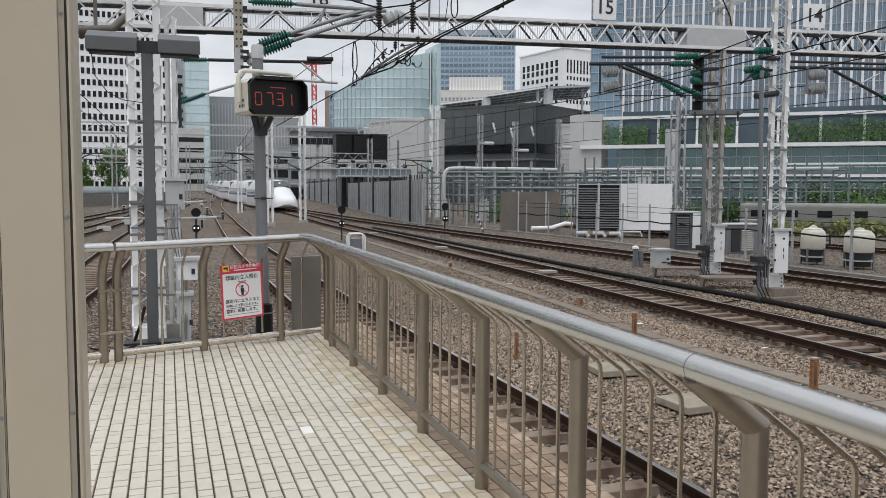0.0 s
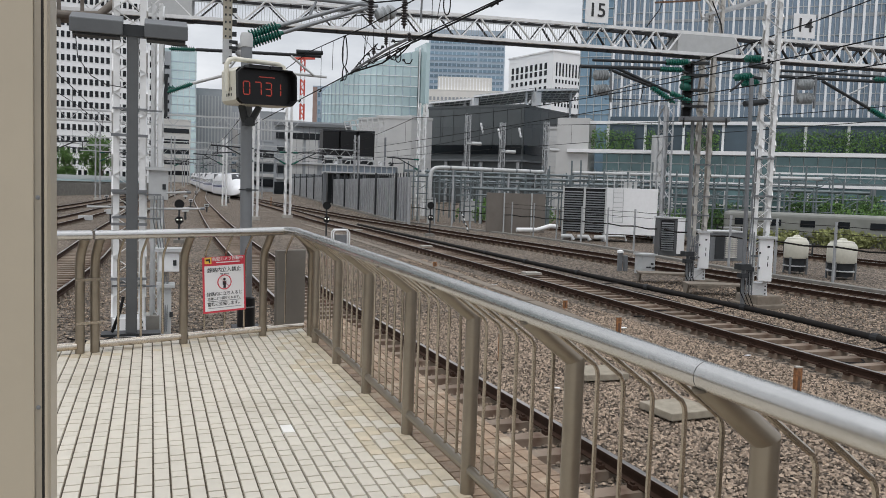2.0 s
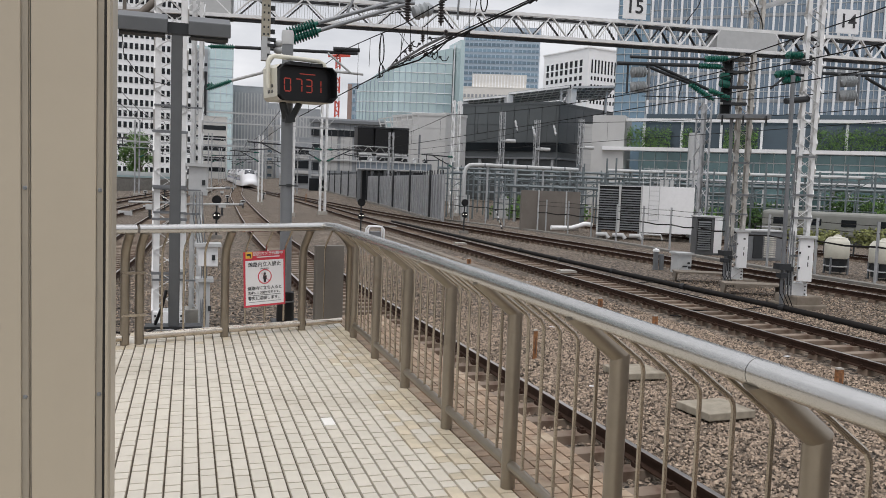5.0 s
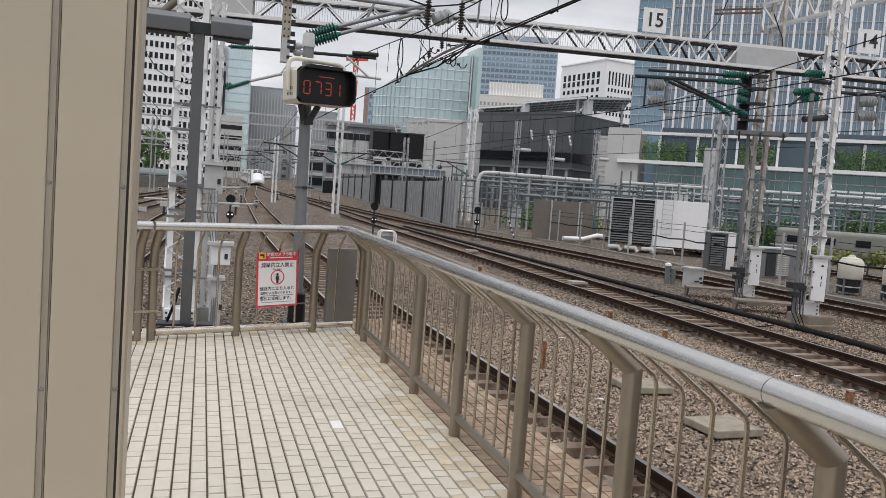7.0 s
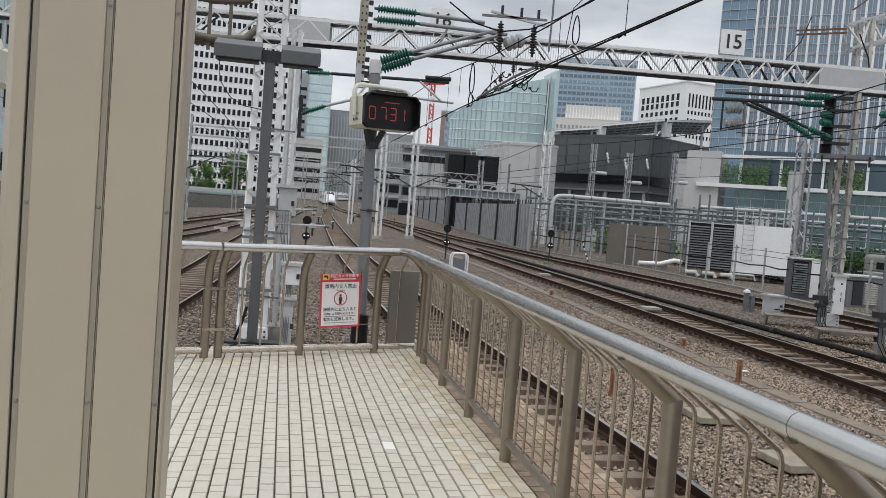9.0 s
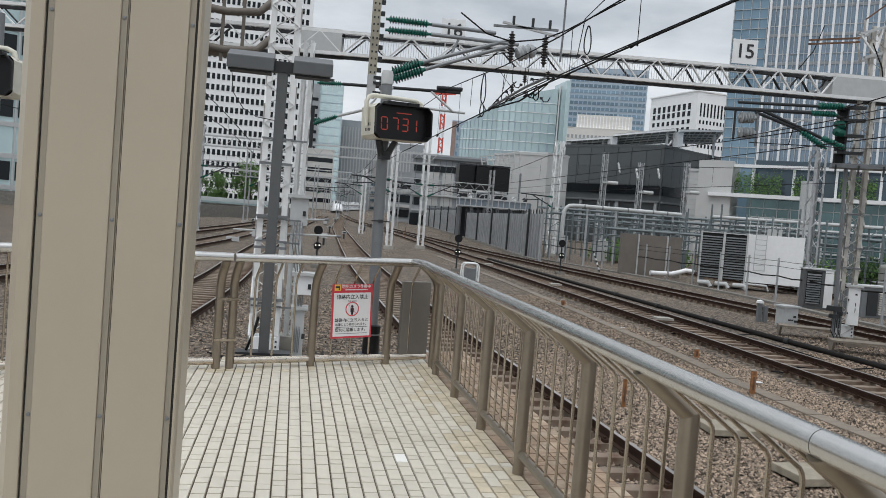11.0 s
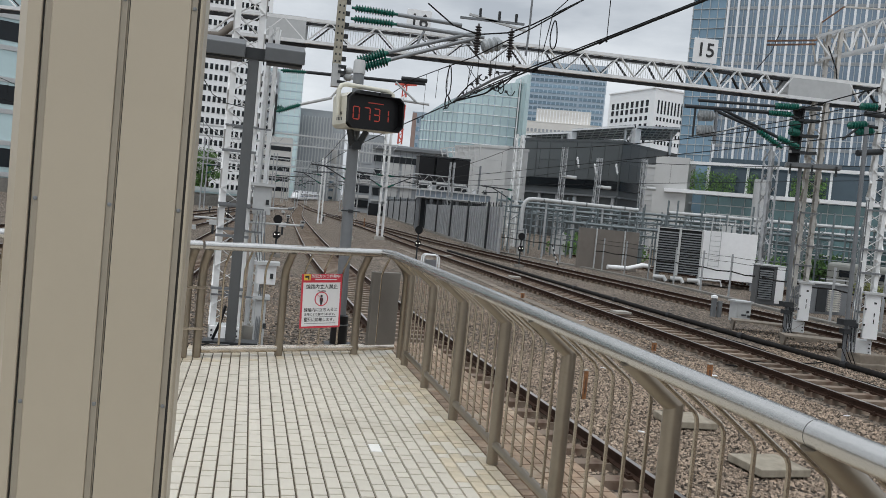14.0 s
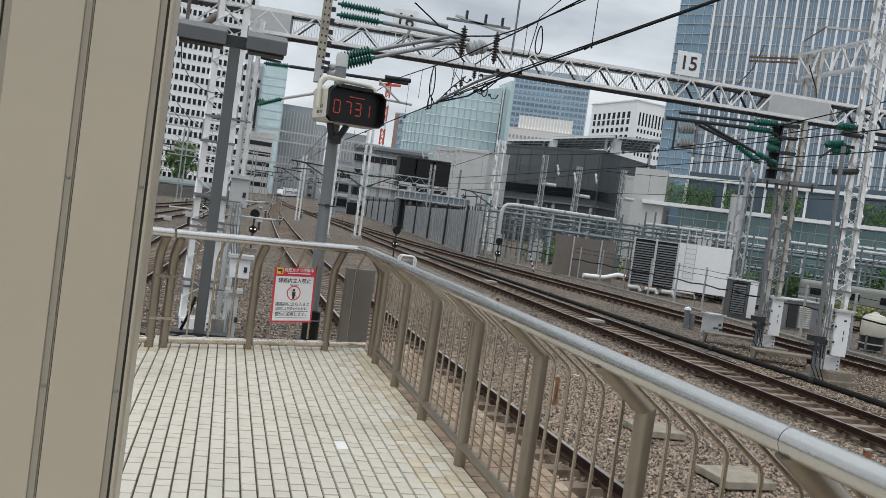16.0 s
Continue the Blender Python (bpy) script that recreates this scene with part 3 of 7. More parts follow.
# ---- panelled column ----
def make_column():
    col = thing("panelled_column", Matrix.Translation((0, 0, 0)), "cream enamelled steel column with narrow vertical battens", "column")
    x0, x1, y0, y1, top = -0.712, -0.265, 2.25, 2.40, 4.6
    s = Shape()
    plan = [(x0 + 0.03, y0), (x1 - 0.012, y0), (x1, y0 + 0.012), (x1, y1), (x0, y1), (x0, y0 + 0.05)]
    n = len(plan)
    s.v = [(x, y, 0) for x, y in plan] + [(x, y, top) for x, y in plan]
    s.f = [tuple(reversed(range(n))), tuple(range(n, 2 * n))] + [(i, (i + 1) % n, (i + 1) % n + n, i + n) for i in range(n)]
    part("core", s, CREAM, col)
    joints = [-0.636, -0.456, -0.288]
    edges = [x0 + 0.03] + joints + [x1 - 0.004]
    for a, b in zip(edges, edges[1:]):
        l, r = (a + 0.011 if a in joints else a + 0.001), (b - 0.011 if b in joints else b)
        bevel(part("panel", Shape().box(((l + r) / 2, y0 - 0.006, top / 2), (r - l, 0.012, top)), CREAM, col), 0.003, 2)
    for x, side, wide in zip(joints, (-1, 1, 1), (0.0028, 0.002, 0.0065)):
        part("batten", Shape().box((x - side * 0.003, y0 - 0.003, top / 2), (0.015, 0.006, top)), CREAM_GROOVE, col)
        part("seal", Shape().box((x + side * (0.0105 - wide / 2), y0 - 0.001, top / 2), (wide, 0.004, top)), DARK_GAP, col)
        for z in (0.31, 0.828, 1.342, 1.86, 2.4):
            part("screw", Shape().lathe((x - side * 0.003, y0 - 0.006, z), (0, -1, 0), [(0, 0.0055), (0.002, 0.005), (0.003, 0.003)], 10), MGREY, col)


make_column()


# ---- station clocks ----
def seven(shape, ch, x, y, z, w, h, t):
    on = {"0": "abcdef", "7": "abc", "3": "abgcd", "1": "bc"}[ch]
    seg = {"a": (0, h / 2, w - t, t), "g": (0, 0, w - t, t), "d": (0, -h / 2, w - t, t), "b": (w / 2, h / 4, t, h / 2 - t), "c": (w / 2, -h / 4, t, h / 2 - t), "e": (-w / 2, -h / 4, t, h / 2 - t), "f": (-w / 2, h / 4, t, h / 2 - t)}
    for s in on:
        sx, sy, sw, sh = seg[s]
        shape.box((x + sx, z, y + sy), (sw, 0.002, sh))


def make_clock(m, pole_top=2.78, with_pole=True):
    clock = thing("station_clock", m, "ivory digital clock with red figures on a grey pole", "clock", "platform clocks")
    w, h, d = 0.595, 0.325, 0.30
    # housing: open hood to the front with chamfered corners
    body = Shape()
    def ring(y, k, c):
        x, z = w / 2 * k, h / 2 * k
        return [(-x + c, y, -z), (x - c, y, -z), (x, y, -z + c), (x, y, z - c), (x - c, y, z), (-x + c, y, z), (-x, y, z - c), (-x, y, -z + c)]
    rows = [ring(0.2, 0.9, 0.03), ring(0.14, 1.0, 0.03), ring(-0.14, 1.0, 0.035)]
    body.v = [p for r in rows for p in r]
    body.f = [(8 * i + k, 8 * i + (k + 1) % 8, 8 * i + 8 + (k + 1) % 8, 8 * i + 8 + k) for i in range(2) for k in range(8)] + [tuple(range(8))]
    part("housing", body, IVORY, clock)
    hood = Shape()
    rows = [ring(-0.138, 1.0, 0.05), ring(-0.185, 1.0, 0.05), ring(-0.185, 0.95, 0.045), ring(-0.10, 0.93, 0.045)]
    hood.v = [p for r in rows for p in r]
    hood.f = [(8 * i + k, 8 * i + (k + 1) % 8, 8 * i + 8 + (k + 1) % 8, 8 * i + 8 + k) for i in range(3) for k in range(8)]
    part("hood", hood, BLACK, clock, "black anti-glare hood")
    part("display", Shape().box((0, -0.095, 0), (w * 0.93, 0.012, h * 0.93)), BLACK, clock)
    for ch, x in zip("0731", (-0.175, -0.06, 0.045, 0.14)):
        fig = Shape()
        seven(fig, ch, x, -0.015, -0.1025, 0.062, 0.115, 0.0095)
        part("figure", fig, LED, clock, "glowing red numeral")
    part("caption_bar", Shape().box((0.03, -0.1025, 0.092), (0.16, 0.002, 0.008)), LED, clock)
    # carrying frame over the top
    fr = [(-w / 2 - 0.028, -0.02, -0.05), (-w / 2 - 0.03, -0.02, h / 2 + 0.02), (-w / 2 - 0.005, -0.02, h / 2 + 0.065), (-w / 2 + 0.04, -0.02, h / 2 + 0.08), (w / 2 - 0.1, -0.02, h / 2 + 0.07), (w / 2 - 0.045, -0.02, h / 2 + 0.045), (w / 2 - 0.03, -0.02, h / 2 - 0.02)]
    part("top_frame", Shape().tube(fr, 0.022, 12), IVORY, clock, smooth=True)
    part("vent", Shape().box((-0.05, -0.06, h / 2 + 0.02), (0.2, 0.1, 0.03)).box((0.13, -0.06, h / 2 + 0.02), (0.12, 0.1, 0.03)), BLACK, clock)
    side = Shape()
    for k in range(4):
        for j in range(2):
            side.box((-w / 2 - 0.001, 0.04 - k * 0.03, -0.03 - j * 0.05), (0.003, 0.012, 0.028))
    part("side_lettering", side, INK, clock)
    for sx in (-1, 1):
        part("bracket", Shape().span((sx * 0.09 - 0.06, 0.05, -h / 2), (sx * 0.03 - 0.06, 0.1, -h / 2 - 0.14), 0.05, 0.05), DGREY, clock)
    part("bracket_plate", Shape().box((-0.06, 0.1, -h / 2 - 0.14), (0.1, 0.07, 0.08)), DGREY, clock)
    return clock


def make_clock_pole(x, y):
    pole = thing("clock_pole", Matrix.Translation((x, y, 0)), "grey steel pole with a black wrapped foot", "pole", "platform poles")
    part("shaft", Shape().lathe((0, 0, 0), (-0.035, 0, 2.8), [(0, 0.058), (2.68, 0.052)], 20), MGREY, pole, smooth=True)
    part("cap", Shape().lathe((-0.0335, 0, 2.66), (-0.035, 0, 2.8), [(0, 0.058), (0.1, 0.058), (0.13, 0.05)], 20), LGREY, pole, smooth=True)
    part("foot_sleeve", Shape().lathe((0, 0, 0), (0, 0, 1), [(0, 0.085), (0.3, 0.08), (0.31, 0.06)], 20), BLACK, pole, "black rubber sleeve", True)
    part("foot_band", Shape().lathe((0, 0, 0.21), (0, 0, 1), [(0, 0.086), (0.012, 0.086)], 20), MGREY, pole)
    part("base_plate", Shape().box((0, 0, 0.012), (0.26, 0.24, 0.024)), DGREY, pole)
    part("junction_clip", Shape().box((0, -0.06, 1.33), (0.05, 0.03, 0.03)).span((-0.09, -0.05, 1.33), (0.09, -0.05, 1.33), 0.012), DGREY, pole)


CLOCK_X, CLOCK_Y = 0.83, 8.0
make_clock_pole(CLOCK_X, CLOCK_Y)
make_clock(pose(0.895, 7.84, 2.272, 0, -2.0, 21))
second = make_clock(pose(-2.60, 7.35, 2.28, 0, 0, -2))
tagged(second, "ivory digital clock with a black hood over the far platform edge")
pole2 = thing("clock_pole", Matrix.Translation((-2.5, 7.15, 0)), "grey steel pole carrying the farther digital clock", "pole", "platform poles")
part("shaft", Shape().tube([(0, 0.2, 0), (0, 0.2, 2.8)], 0.055, 16), MGREY, pole2, smooth=True)


# ---- dark T-shaped post ----
DGREY2 = mat("slate_grey_housing", (0.105, 0.11, 0.115), 0.45, 0, 0.08, 6, 0.02, 60, spec=0.3)


def make_t_post():
    x, y = -0.195, 7.85
    post = thing("speaker_post", Matrix.Translation((x, y, 0)), "dark grey steel T-post with two box housings", "post", "platform poles")
    bevel(part("shaft", Shape().box((0, 0, 1.36), (0.096, 0.1, 2.72)), DGREY2, post), 0.01)
    part("crossarm", Shape().box((0, -0.02, 2.685), (0.34, 0.08, 0.1)), DGREY, post)
    for sx, w in ((-0.29, 0.42), (0.275, 0.36)):
        box = Shape().hexa([(sx - w / 2, -0.16, 2.62), (sx + w / 2, -0.16, 2.62), (sx + w / 2, 0.1, 2.66), (sx - w / 2, 0.1, 2.66), (sx - w / 2, -0.16, 2.74), (sx + w / 2, -0.16, 2.74), (sx + w / 2, 0.1, 2.83), (sx - w / 2, 0.1, 2.83)])
        hs = bevel(part("box_housing", box, DGREY2, post), 0.008)
        part("underside_lamp", Shape().box((sx, -0.03, 2.618), (w * 0.9, 0.16, 0.02)), DGREY, hs)
    part("base_plate", Shape().box((0, 0, 0.01), (0.5, 0.2, 0.02)), DGREY, post)
    part("cable", Shape().tube([(-0.16, -0.02, 0.03), (-0.1, -0.07, 0.2), (-0.065, -0.06, 0.35)], 0.014, 8), BLACK, post)
    part("cable", Shape().tube([(-0.46, -0.02, 2.62), (-0.44, -0.05, 2.42), (-0.34, 0.02, 2.28), (-0.22, 0.08, 2.22), (-0.05, 0.08, 2.2)], 0.004, 6), BLACK, post)


make_t_post()


# ---- lattice work ----
def lattice_mast(m, w, d, h, bay, name, label, near=True, leg=0.07, brace=0.035, material=None, group="lattice masts", base=True):
    """A square lattice mast: four angle legs and zigzag bracing on each face."""
    material = material or GALV
    mast = thing(name, m, label, "mast", group)
    for sx in (-1, 1):
        for sy in (-1, 1):
            x, y = sx * w / 2, sy * d / 2
            s = Shape().box((x - sx * leg / 2, y, h / 2), (leg, 0.012, h)).box((x, y - sy * leg / 2, h / 2), (0.012, leg, h))
            part("leg", s, material, mast)
    n = max(2, int(h / bay))
    step = h / n
    faces = [((-w / 2, -d / 2), (w / 2, -d / 2)), ((w / 2, d / 2), (-w / 2, d / 2)), ((w / 2, -d / 2), (w / 2, d / 2)), ((-w / 2, d / 2), (-w / 2, -d / 2))]
    for fi, (a, b) in enumerate(faces):
        shared = {}
        for k in range(n):
            lo = k * step
            p, q = ((a, b) if k % 2 == 0 else (b, a))
            key = k % 2
            if key not in shared:
                shared[key] = Shape().span((p[0], p[1], 0), (q[0], q[1], step), brace, 0.01).mesh("brace", material)
            part("brace", shared[key], None, mast, m=Matrix.Translation((0, 0, lo)))
    if base:
        part("foot", Shape().box((0, 0, 0.05), (w + 0.25, d + 0.25, 0.5)), CONC, mast, "concrete footing")
    return mast


def insulator(parent, a, b, r=0.09, n=8, material=None, name="insulator"):
    """A ribbed porcelain insulator from a to b."""
    a, b = Vector(a), Vector(b)
    ln = (b - a).length
    prof = [(0, r * 0.35), (ln * 0.06, r * 0.35)]
    for k in range(n):
        s = ln * (0.08 + 0.84 * k / n)
        e = ln * 0.84 / n
        prof += [(s, r * 0.5), (s + e * 0.25, r), (s + e * 0.45, r * 0.95), (s + e * 0.75, r * 0.5)]
    prof += [(ln * 0.94, r * 0.35), (ln, r * 0.35)]
    return part(name, Shape().lathe(a, b - a, prof, 12), material or GREEN, parent, "", True)


def bar(parent, a, b, r, material, name="tube"):
    return part(name, Shape().tube([a, b], r, 10), material, parent, smooth=True)


# the gantry runs askew over the tracks
G0, G1 = Vector((-0.45, 24.45, 0)), Vector((16.55, 22.0, 0))
GU = (G1 - G0).normalized()
GV = Vector((-GU.y, GU.x, 0))


def gantry_at(s, v=0.0, z=0.0):
    p = G0 + GU * s + GV * v
    return Vector((p.x, p.y, z))


# Dark steel colour; on the gantry it paints shade on the rear members.
GALV_DARK = mat("dark_or_shaded_steel", (0.032, 0.032, 0.034), 0.6, 0.1, 0.2, 3, spec=0.25)


def make_gantry():
    rot = math.atan2(GU.y, GU.x)
    lo, hi, half = 5.88, 6.50, 0.28
    g = thing("overhead_gantry", Matrix(), "grey-white steel truss gantry spanning the tracks", "gantry")
    a, b = -13.0, 27.0
    for z in (lo, hi):
        for v in (-half, half):
            # Rear chords take the dark colour as painted shade.
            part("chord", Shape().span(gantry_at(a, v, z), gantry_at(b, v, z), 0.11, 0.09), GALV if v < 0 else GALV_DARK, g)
    nodes = [a]
    while nodes[-1] < b - 0.3:
        s = nodes[-1]
        nodes.append(s + (0.66 if s < 7 else 0.54 if s < 11 else 0.44 if s < 18 else 0.5))
    n = len(nodes) - 1
    for k in range(n):
        s0, s1 = nodes[k], nodes[k + 1]
        z0, z1 = (lo, hi) if k % 2 == 0 else (hi, lo)
        if 15.9 < (s0 + s1) / 2 < 18.0:
            continue
        for v in (-half, half):
            # Rear diagonals carry their shade in the colour too.
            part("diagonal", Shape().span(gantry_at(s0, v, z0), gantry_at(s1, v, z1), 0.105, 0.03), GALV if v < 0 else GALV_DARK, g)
    for k in range(0, n + 1, 2):
        for z in (lo, hi):
            # Cross members coloured dark for the shaded inside of the truss.
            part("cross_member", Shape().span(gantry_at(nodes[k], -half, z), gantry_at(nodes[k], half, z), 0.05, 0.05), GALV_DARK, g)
    for s0, s1 in ((0.2, 1.5), (15.95, 17.95)):
        for v in (-half - 0.052, half + 0.052):
            part("joint_plate", Shape().hexa([tuple(gantry_at(s, v + dv, z)) for z in (lo - 0.06, hi + 0.06) for s, dv in ((s0, 0), (s1, 0), (s1, 0.012), (s0, 0.012))]), LGREY, g, "flat painted joint plate")
    # wire mesh walkway screen inside the truss
    bars = Shape()
    for k in range(170):
        s = 0.8 + k * 0.075
        bars.span(gantry_at(s, half - 0.08, lo + 0.1), gantry_at(s, half - 0.08, hi - 0.06), 0.009, 0.009)
    for z in (lo + 0.1, hi - 0.06):
        bars.span(gantry_at(0.8, half - 0.08, z), gantry_at(13.6, half - 0.08, z), 0.03, 0.03)
    part("walkway_screen", bars, GALV_FAR, g)
    return g


make_gantry()


def make_board(number, centre, size=0.72):
    """A white track-number board on the gantry."""
    w = size
    b = thing("track_number_board", Matrix.Translation(centre) @ Matrix.Rotation(math.atan2(GU.y, GU.x), 4, "Z") @ Matrix.Rotation(radians(90), 4, "X"), f"white square board with black numerals {number} on the gantry", "sign", "track number boards")
    bevel(part("plate", Shape().box((0, 0, 0), (w, w * 0.96, 0.02)), WHITE, b), 0.005)
    part("number_print", text_mesh(number, w * 0.78, INK, 0.004), None, b, m=Matrix.Translation((0, 0, 0.016)))
    for sx in (-0.3, 0.3):
        part("stay", Shape().span((sx * w, -w * 0.5, -0.03), (sx * w, -w * 0.72, -0.05), 0.03), GALV, b)
    return b


make_board("15", (12.6, 22.2, 6.93), 0.74)
make_board("16", (4.13, 23.4, 6.79), 0.70)
make_board("14", (19.55, 21.2, 6.98), 0.78)

# masts near the gantry
lattice_mast(Matrix.Translation((-0.416, 16.2, -1.5)) @ Matrix.Rotation(radians(1.5), 4, "Z"), 0.54, 0.4, 10.0, 0.36, "lattice_mast", "grey-white lattice mast on a bolted foot beyond the platform end", leg=0.1, brace=0.07, base=False)
lattice_mast(Matrix.Translation((0.065, 16.7, -1.5)) @ Matrix.Rotation(radians(-8), 4, "Z"), 0.19, 0.24, 6.2, 0.24, "lattice_mast", "slim grey-white lattice mast hung with green insulators", leg=0.06, brace=0.034)
lattice_mast(Matrix.Translation((16.56, 22.0, -1.25)) @ Matrix.Rotation(radians(-29), 4, "Z"), 0.42, 0.5, 7.15, 0.34, "lattice_mast", "rust-streaked lattice mast under the gantry plate", leg=0.095, brace=0.095, material=GALV_DIRTY, base=False)
lattice_mast(Matrix.Translation((15.44, 17.9, -1.15)) @ Matrix.Rotation(radians(-32), 4, "Z"), 0.40, 0.46, 14.0, 0.33, "lattice_mast", "tall grey-white lattice mast on a concrete block", leg=0.085, brace=0.085, base=False)
lattice_mast(Matrix.Translation((17.1, 22.4, 6.45)) @ Matrix.Rotation(radians(-30), 4, "Z"), 0.42, 0.42, 1.75, 0.35, "lattice_mast", "rusty upper lattice mast standing on the gantry", leg=0.09, brace=0.05, material=GALV_DIRTY, base=False)


# ---- train ----
def body_section(w, h, z0, n=20, k=3.2):
    """A rounded car section, from the skirt on one side over the roof to the other."""
    pts = []
    for i in range(n + 1):
        a = math.pi * i / n
        c, s = math.cos(a), math.sin(a)
        pts.append((w / 2 * math.copysign(abs(c) ** (2 / k), c), z0 + h * abs(s) ** (2 / k)))
    return pts


def loft(rows):
    s = Shape()
    n = len(rows[0][1])
    for y, sec in rows:
        s.v += [(x, y, z) for x, z in sec]
    for j in range(len(rows) - 1):
        for i in range(n - 1):
            s.f.append((j * n + i, j * n + i + 1, (j + 1) * n + i + 1, (j + 1) * n + i))
        s.f.append((j * n + n - 1, j * n, (j + 1) * n, (j + 1) * n + n - 1))
    s.f.append(tuple(range(n)))
    s.f.append(tuple(reversed(range((len(rows) - 1) * n, len(rows) * n))))
    return s


def make_car(end):
    """One car; the origin is on the rails at its middle, its tail towards -y."""
    car = thing("train_car", Matrix(), "white high-speed train end car with a long rounded nose" if end else "white high-speed train car with a blue window stripe", "train car", "cars of the departing train")
    if end:
        rows = []
        for y, w, h, z0 in ((-13.5, 0.7, 0.35, 0.62), (-13.3, 1.7, 0.85, 0.40), (-12.8, 2.5, 1.25, 0.28), (-11.8, 3.0, 1.6, 0.2), (-10.4, 3.25, 2.0, 0.2), (-9.0, 3.34, 2.45, 0.2), (-7.6, 3.36, 2.95, 0.2), (-6.4, 3.36, 3.22, 0.2), (-5.0, 3.36, 3.35, 0.2), (12.3, 3.36, 3.35, 0.2), (12.4, 3.36, 3.35, 0.2)):
            rows.append((y, body_section(w, h, z0, 20, 2.7)))
    else:
        rows = [(y, body_section(3.36, 3.35, 0.2, 20, 2.7)) for y in (-12.4, -12.3, 12.3, 12.4)]
    part("body", loft(rows), TRAIN_WHITE, car, smooth=True)
    y0 = -4.6 if end else -12.0
    for sx in (-1, 1):
        part("stripe", Shape().box((sx * 1.672, (y0 + 12.1) / 2, 1.45), (0.03, 12.1 - y0, 0.28)), TRAIN_BLUE, car, "blue painted stripe")
        part("window_band", Shape().box((sx * 1.655, (y0 + 12.1) / 2, 2.05), (0.05, 11.0 - y0, 0.52)), WIN_GREY, car, "dark window band")
        part("skirt", Shape().box((sx * 1.55, (y0 + 12.1) / 2, 0.32), (0.1, 12.1 - y0, 0.5)), TRAIN_UNDER, car)
    part("roof_gear", Shape().box((0, 4, 3.58), (1.2, 5.0, 0.14)), TRAIN_UNDER, car)
    if end:
        ws = Shape()
        ws.hexa([(-0.9, -8.9, 2.42), (0.9, -8.9, 2.42), (0.75, -6.9, 3.1), (-0.75, -6.9, 3.1), (-1.0, -8.95, 2.70), (1.0, -8.95, 2.70), (0.8, -6.85, 3.38), (-0.8, -6.85, 3.38)])
        part("windscreen", ws, WIN_DARK, car, "dark raked windscreen")
        for sx in (-1, 1):
            part("lamp_cluster", Shape().box((sx * 1.02, -11.2, 1.42), (0.4, 1.2, 0.16)), LGREY, car)
        part("lower_nose", Shape().box((0, -8.5, 0.3), (2.6, 7.0, 0.24)), TRAIN_UNDER, car)
    else:
        part("gangway", Shape().box((0, -12.5, 1.75), (2.7, 0.2, 2.9)), TRAIN_UNDER, car)
    return car


LINE = curve_points([(x, y, ground_z(y) + 0.25) for x, y in TRACK_B if y >= 60], 1.0)
CUM = [0.0]
for p_a, p_b in zip(LINE, LINE[1:]):
    CUM.append(CUM[-1] + (p_b - p_a).length)
S_START = next(c for c, p in zip(CUM, LINE) if p.y >= 96.5)


def on_line(s):
    s = min(max(s, 0.0), CUM[-1] - 0.01)
    i = int(np.searchsorted(CUM, s)) - 1
    i = min(max(i, 0), len(LINE) - 2)
    f = (s - CUM[i]) / (CUM[i + 1] - CUM[i])
    return LINE[i].lerp(LINE[i + 1], f)


def tail_s(t):
    """How far the tail has run along the line."""
    return S_START - 2.5 + 13.0 * t + 0.11 * t * t


CARS = []
end_car = make_car(True)
mid_car = make_car(False)
for k in range(16):
    car = end_car if k == 0 else (mid_car if k == 1 else copy_thing(mid_car, Matrix()))
    CARS.append(car)


def motions():
    times = [0, 1, 2, 3, 4, 5, 6, 7, 8, 9, 10, 11, 12, 13, 14, 15, 16]
    for k, car in enumerate(CARS):
        rows = []
        for t in times:
            c = tail_s(t) + 13.0 + 25.0 * k
            a, b = on_line(c - 8.75), on_line(c + 8.75)
            d = b - a
            m = Matrix.Translation((a + b) / 2) @ Matrix.Rotation(math.atan2(d.y, d.x) - math.pi / 2, 4, "Z")
            rows.append((t, m))
        walk(car, rows)


# ---- buildings ----
def building(name, p0, p1, depth, h, material, label, z0=-1.6, category="building"):
    """A block whose front runs from p0 to p1 in plan; x along the front, y into it."""
    a, b = Vector((*p0, z0)), Vector((*p1, z0))
    d = b - a
    w = d.length
    bl = thing(name, Matrix.Translation(a) @ Matrix.Rotation(math.atan2(d.y, d.x), 4, "Z"), label, category, "city buildings")
    part("wall", Shape().box((w / 2, depth / 2, h / 2), (w, depth, h)), material, bl)
    part("roof", Shape().box((w / 2, depth / 2, h + 0.2), (w + 0.2, depth + 0.2, 0.4)), material, bl)
    return bl, w


def windows(bl, xs, zs, ww, wh, glass, frame_mat=None, inset=0.06, cap=300, mullion=0, side_depth=0.0, ys=()):
    """Framed windows on the front; the first ones as parts, the rest joined."""
    s = Shape().box((0, -inset, 0), (ww, 0.12, wh))
    me = s.mesh("window", glass)
    rest, n = Shape(), 0
    for z in zs:
        for x in xs:
            if n < cap:
                part("window", me, None, bl, m=Matrix.Translation((x, 0, z)))
            else:
                rest.box((x, -inset, z), (ww, 0.12, wh))
            n += 1
    if rest.v:
        ob = part("window_grid", rest, glass, bl)
        ob["kind"] = "stuff"


def ribs(bl, name, xs, z0, z1, w, d, material, y=0.0):
    me = Shape().box((0, -d / 2 + y, (z0 + z1) / 2), (w, d, z1 - z0)).mesh(name, material)
    for x in xs:
        part(name, me, None, bl, m=Matrix.Translation((x, 0, 0)))


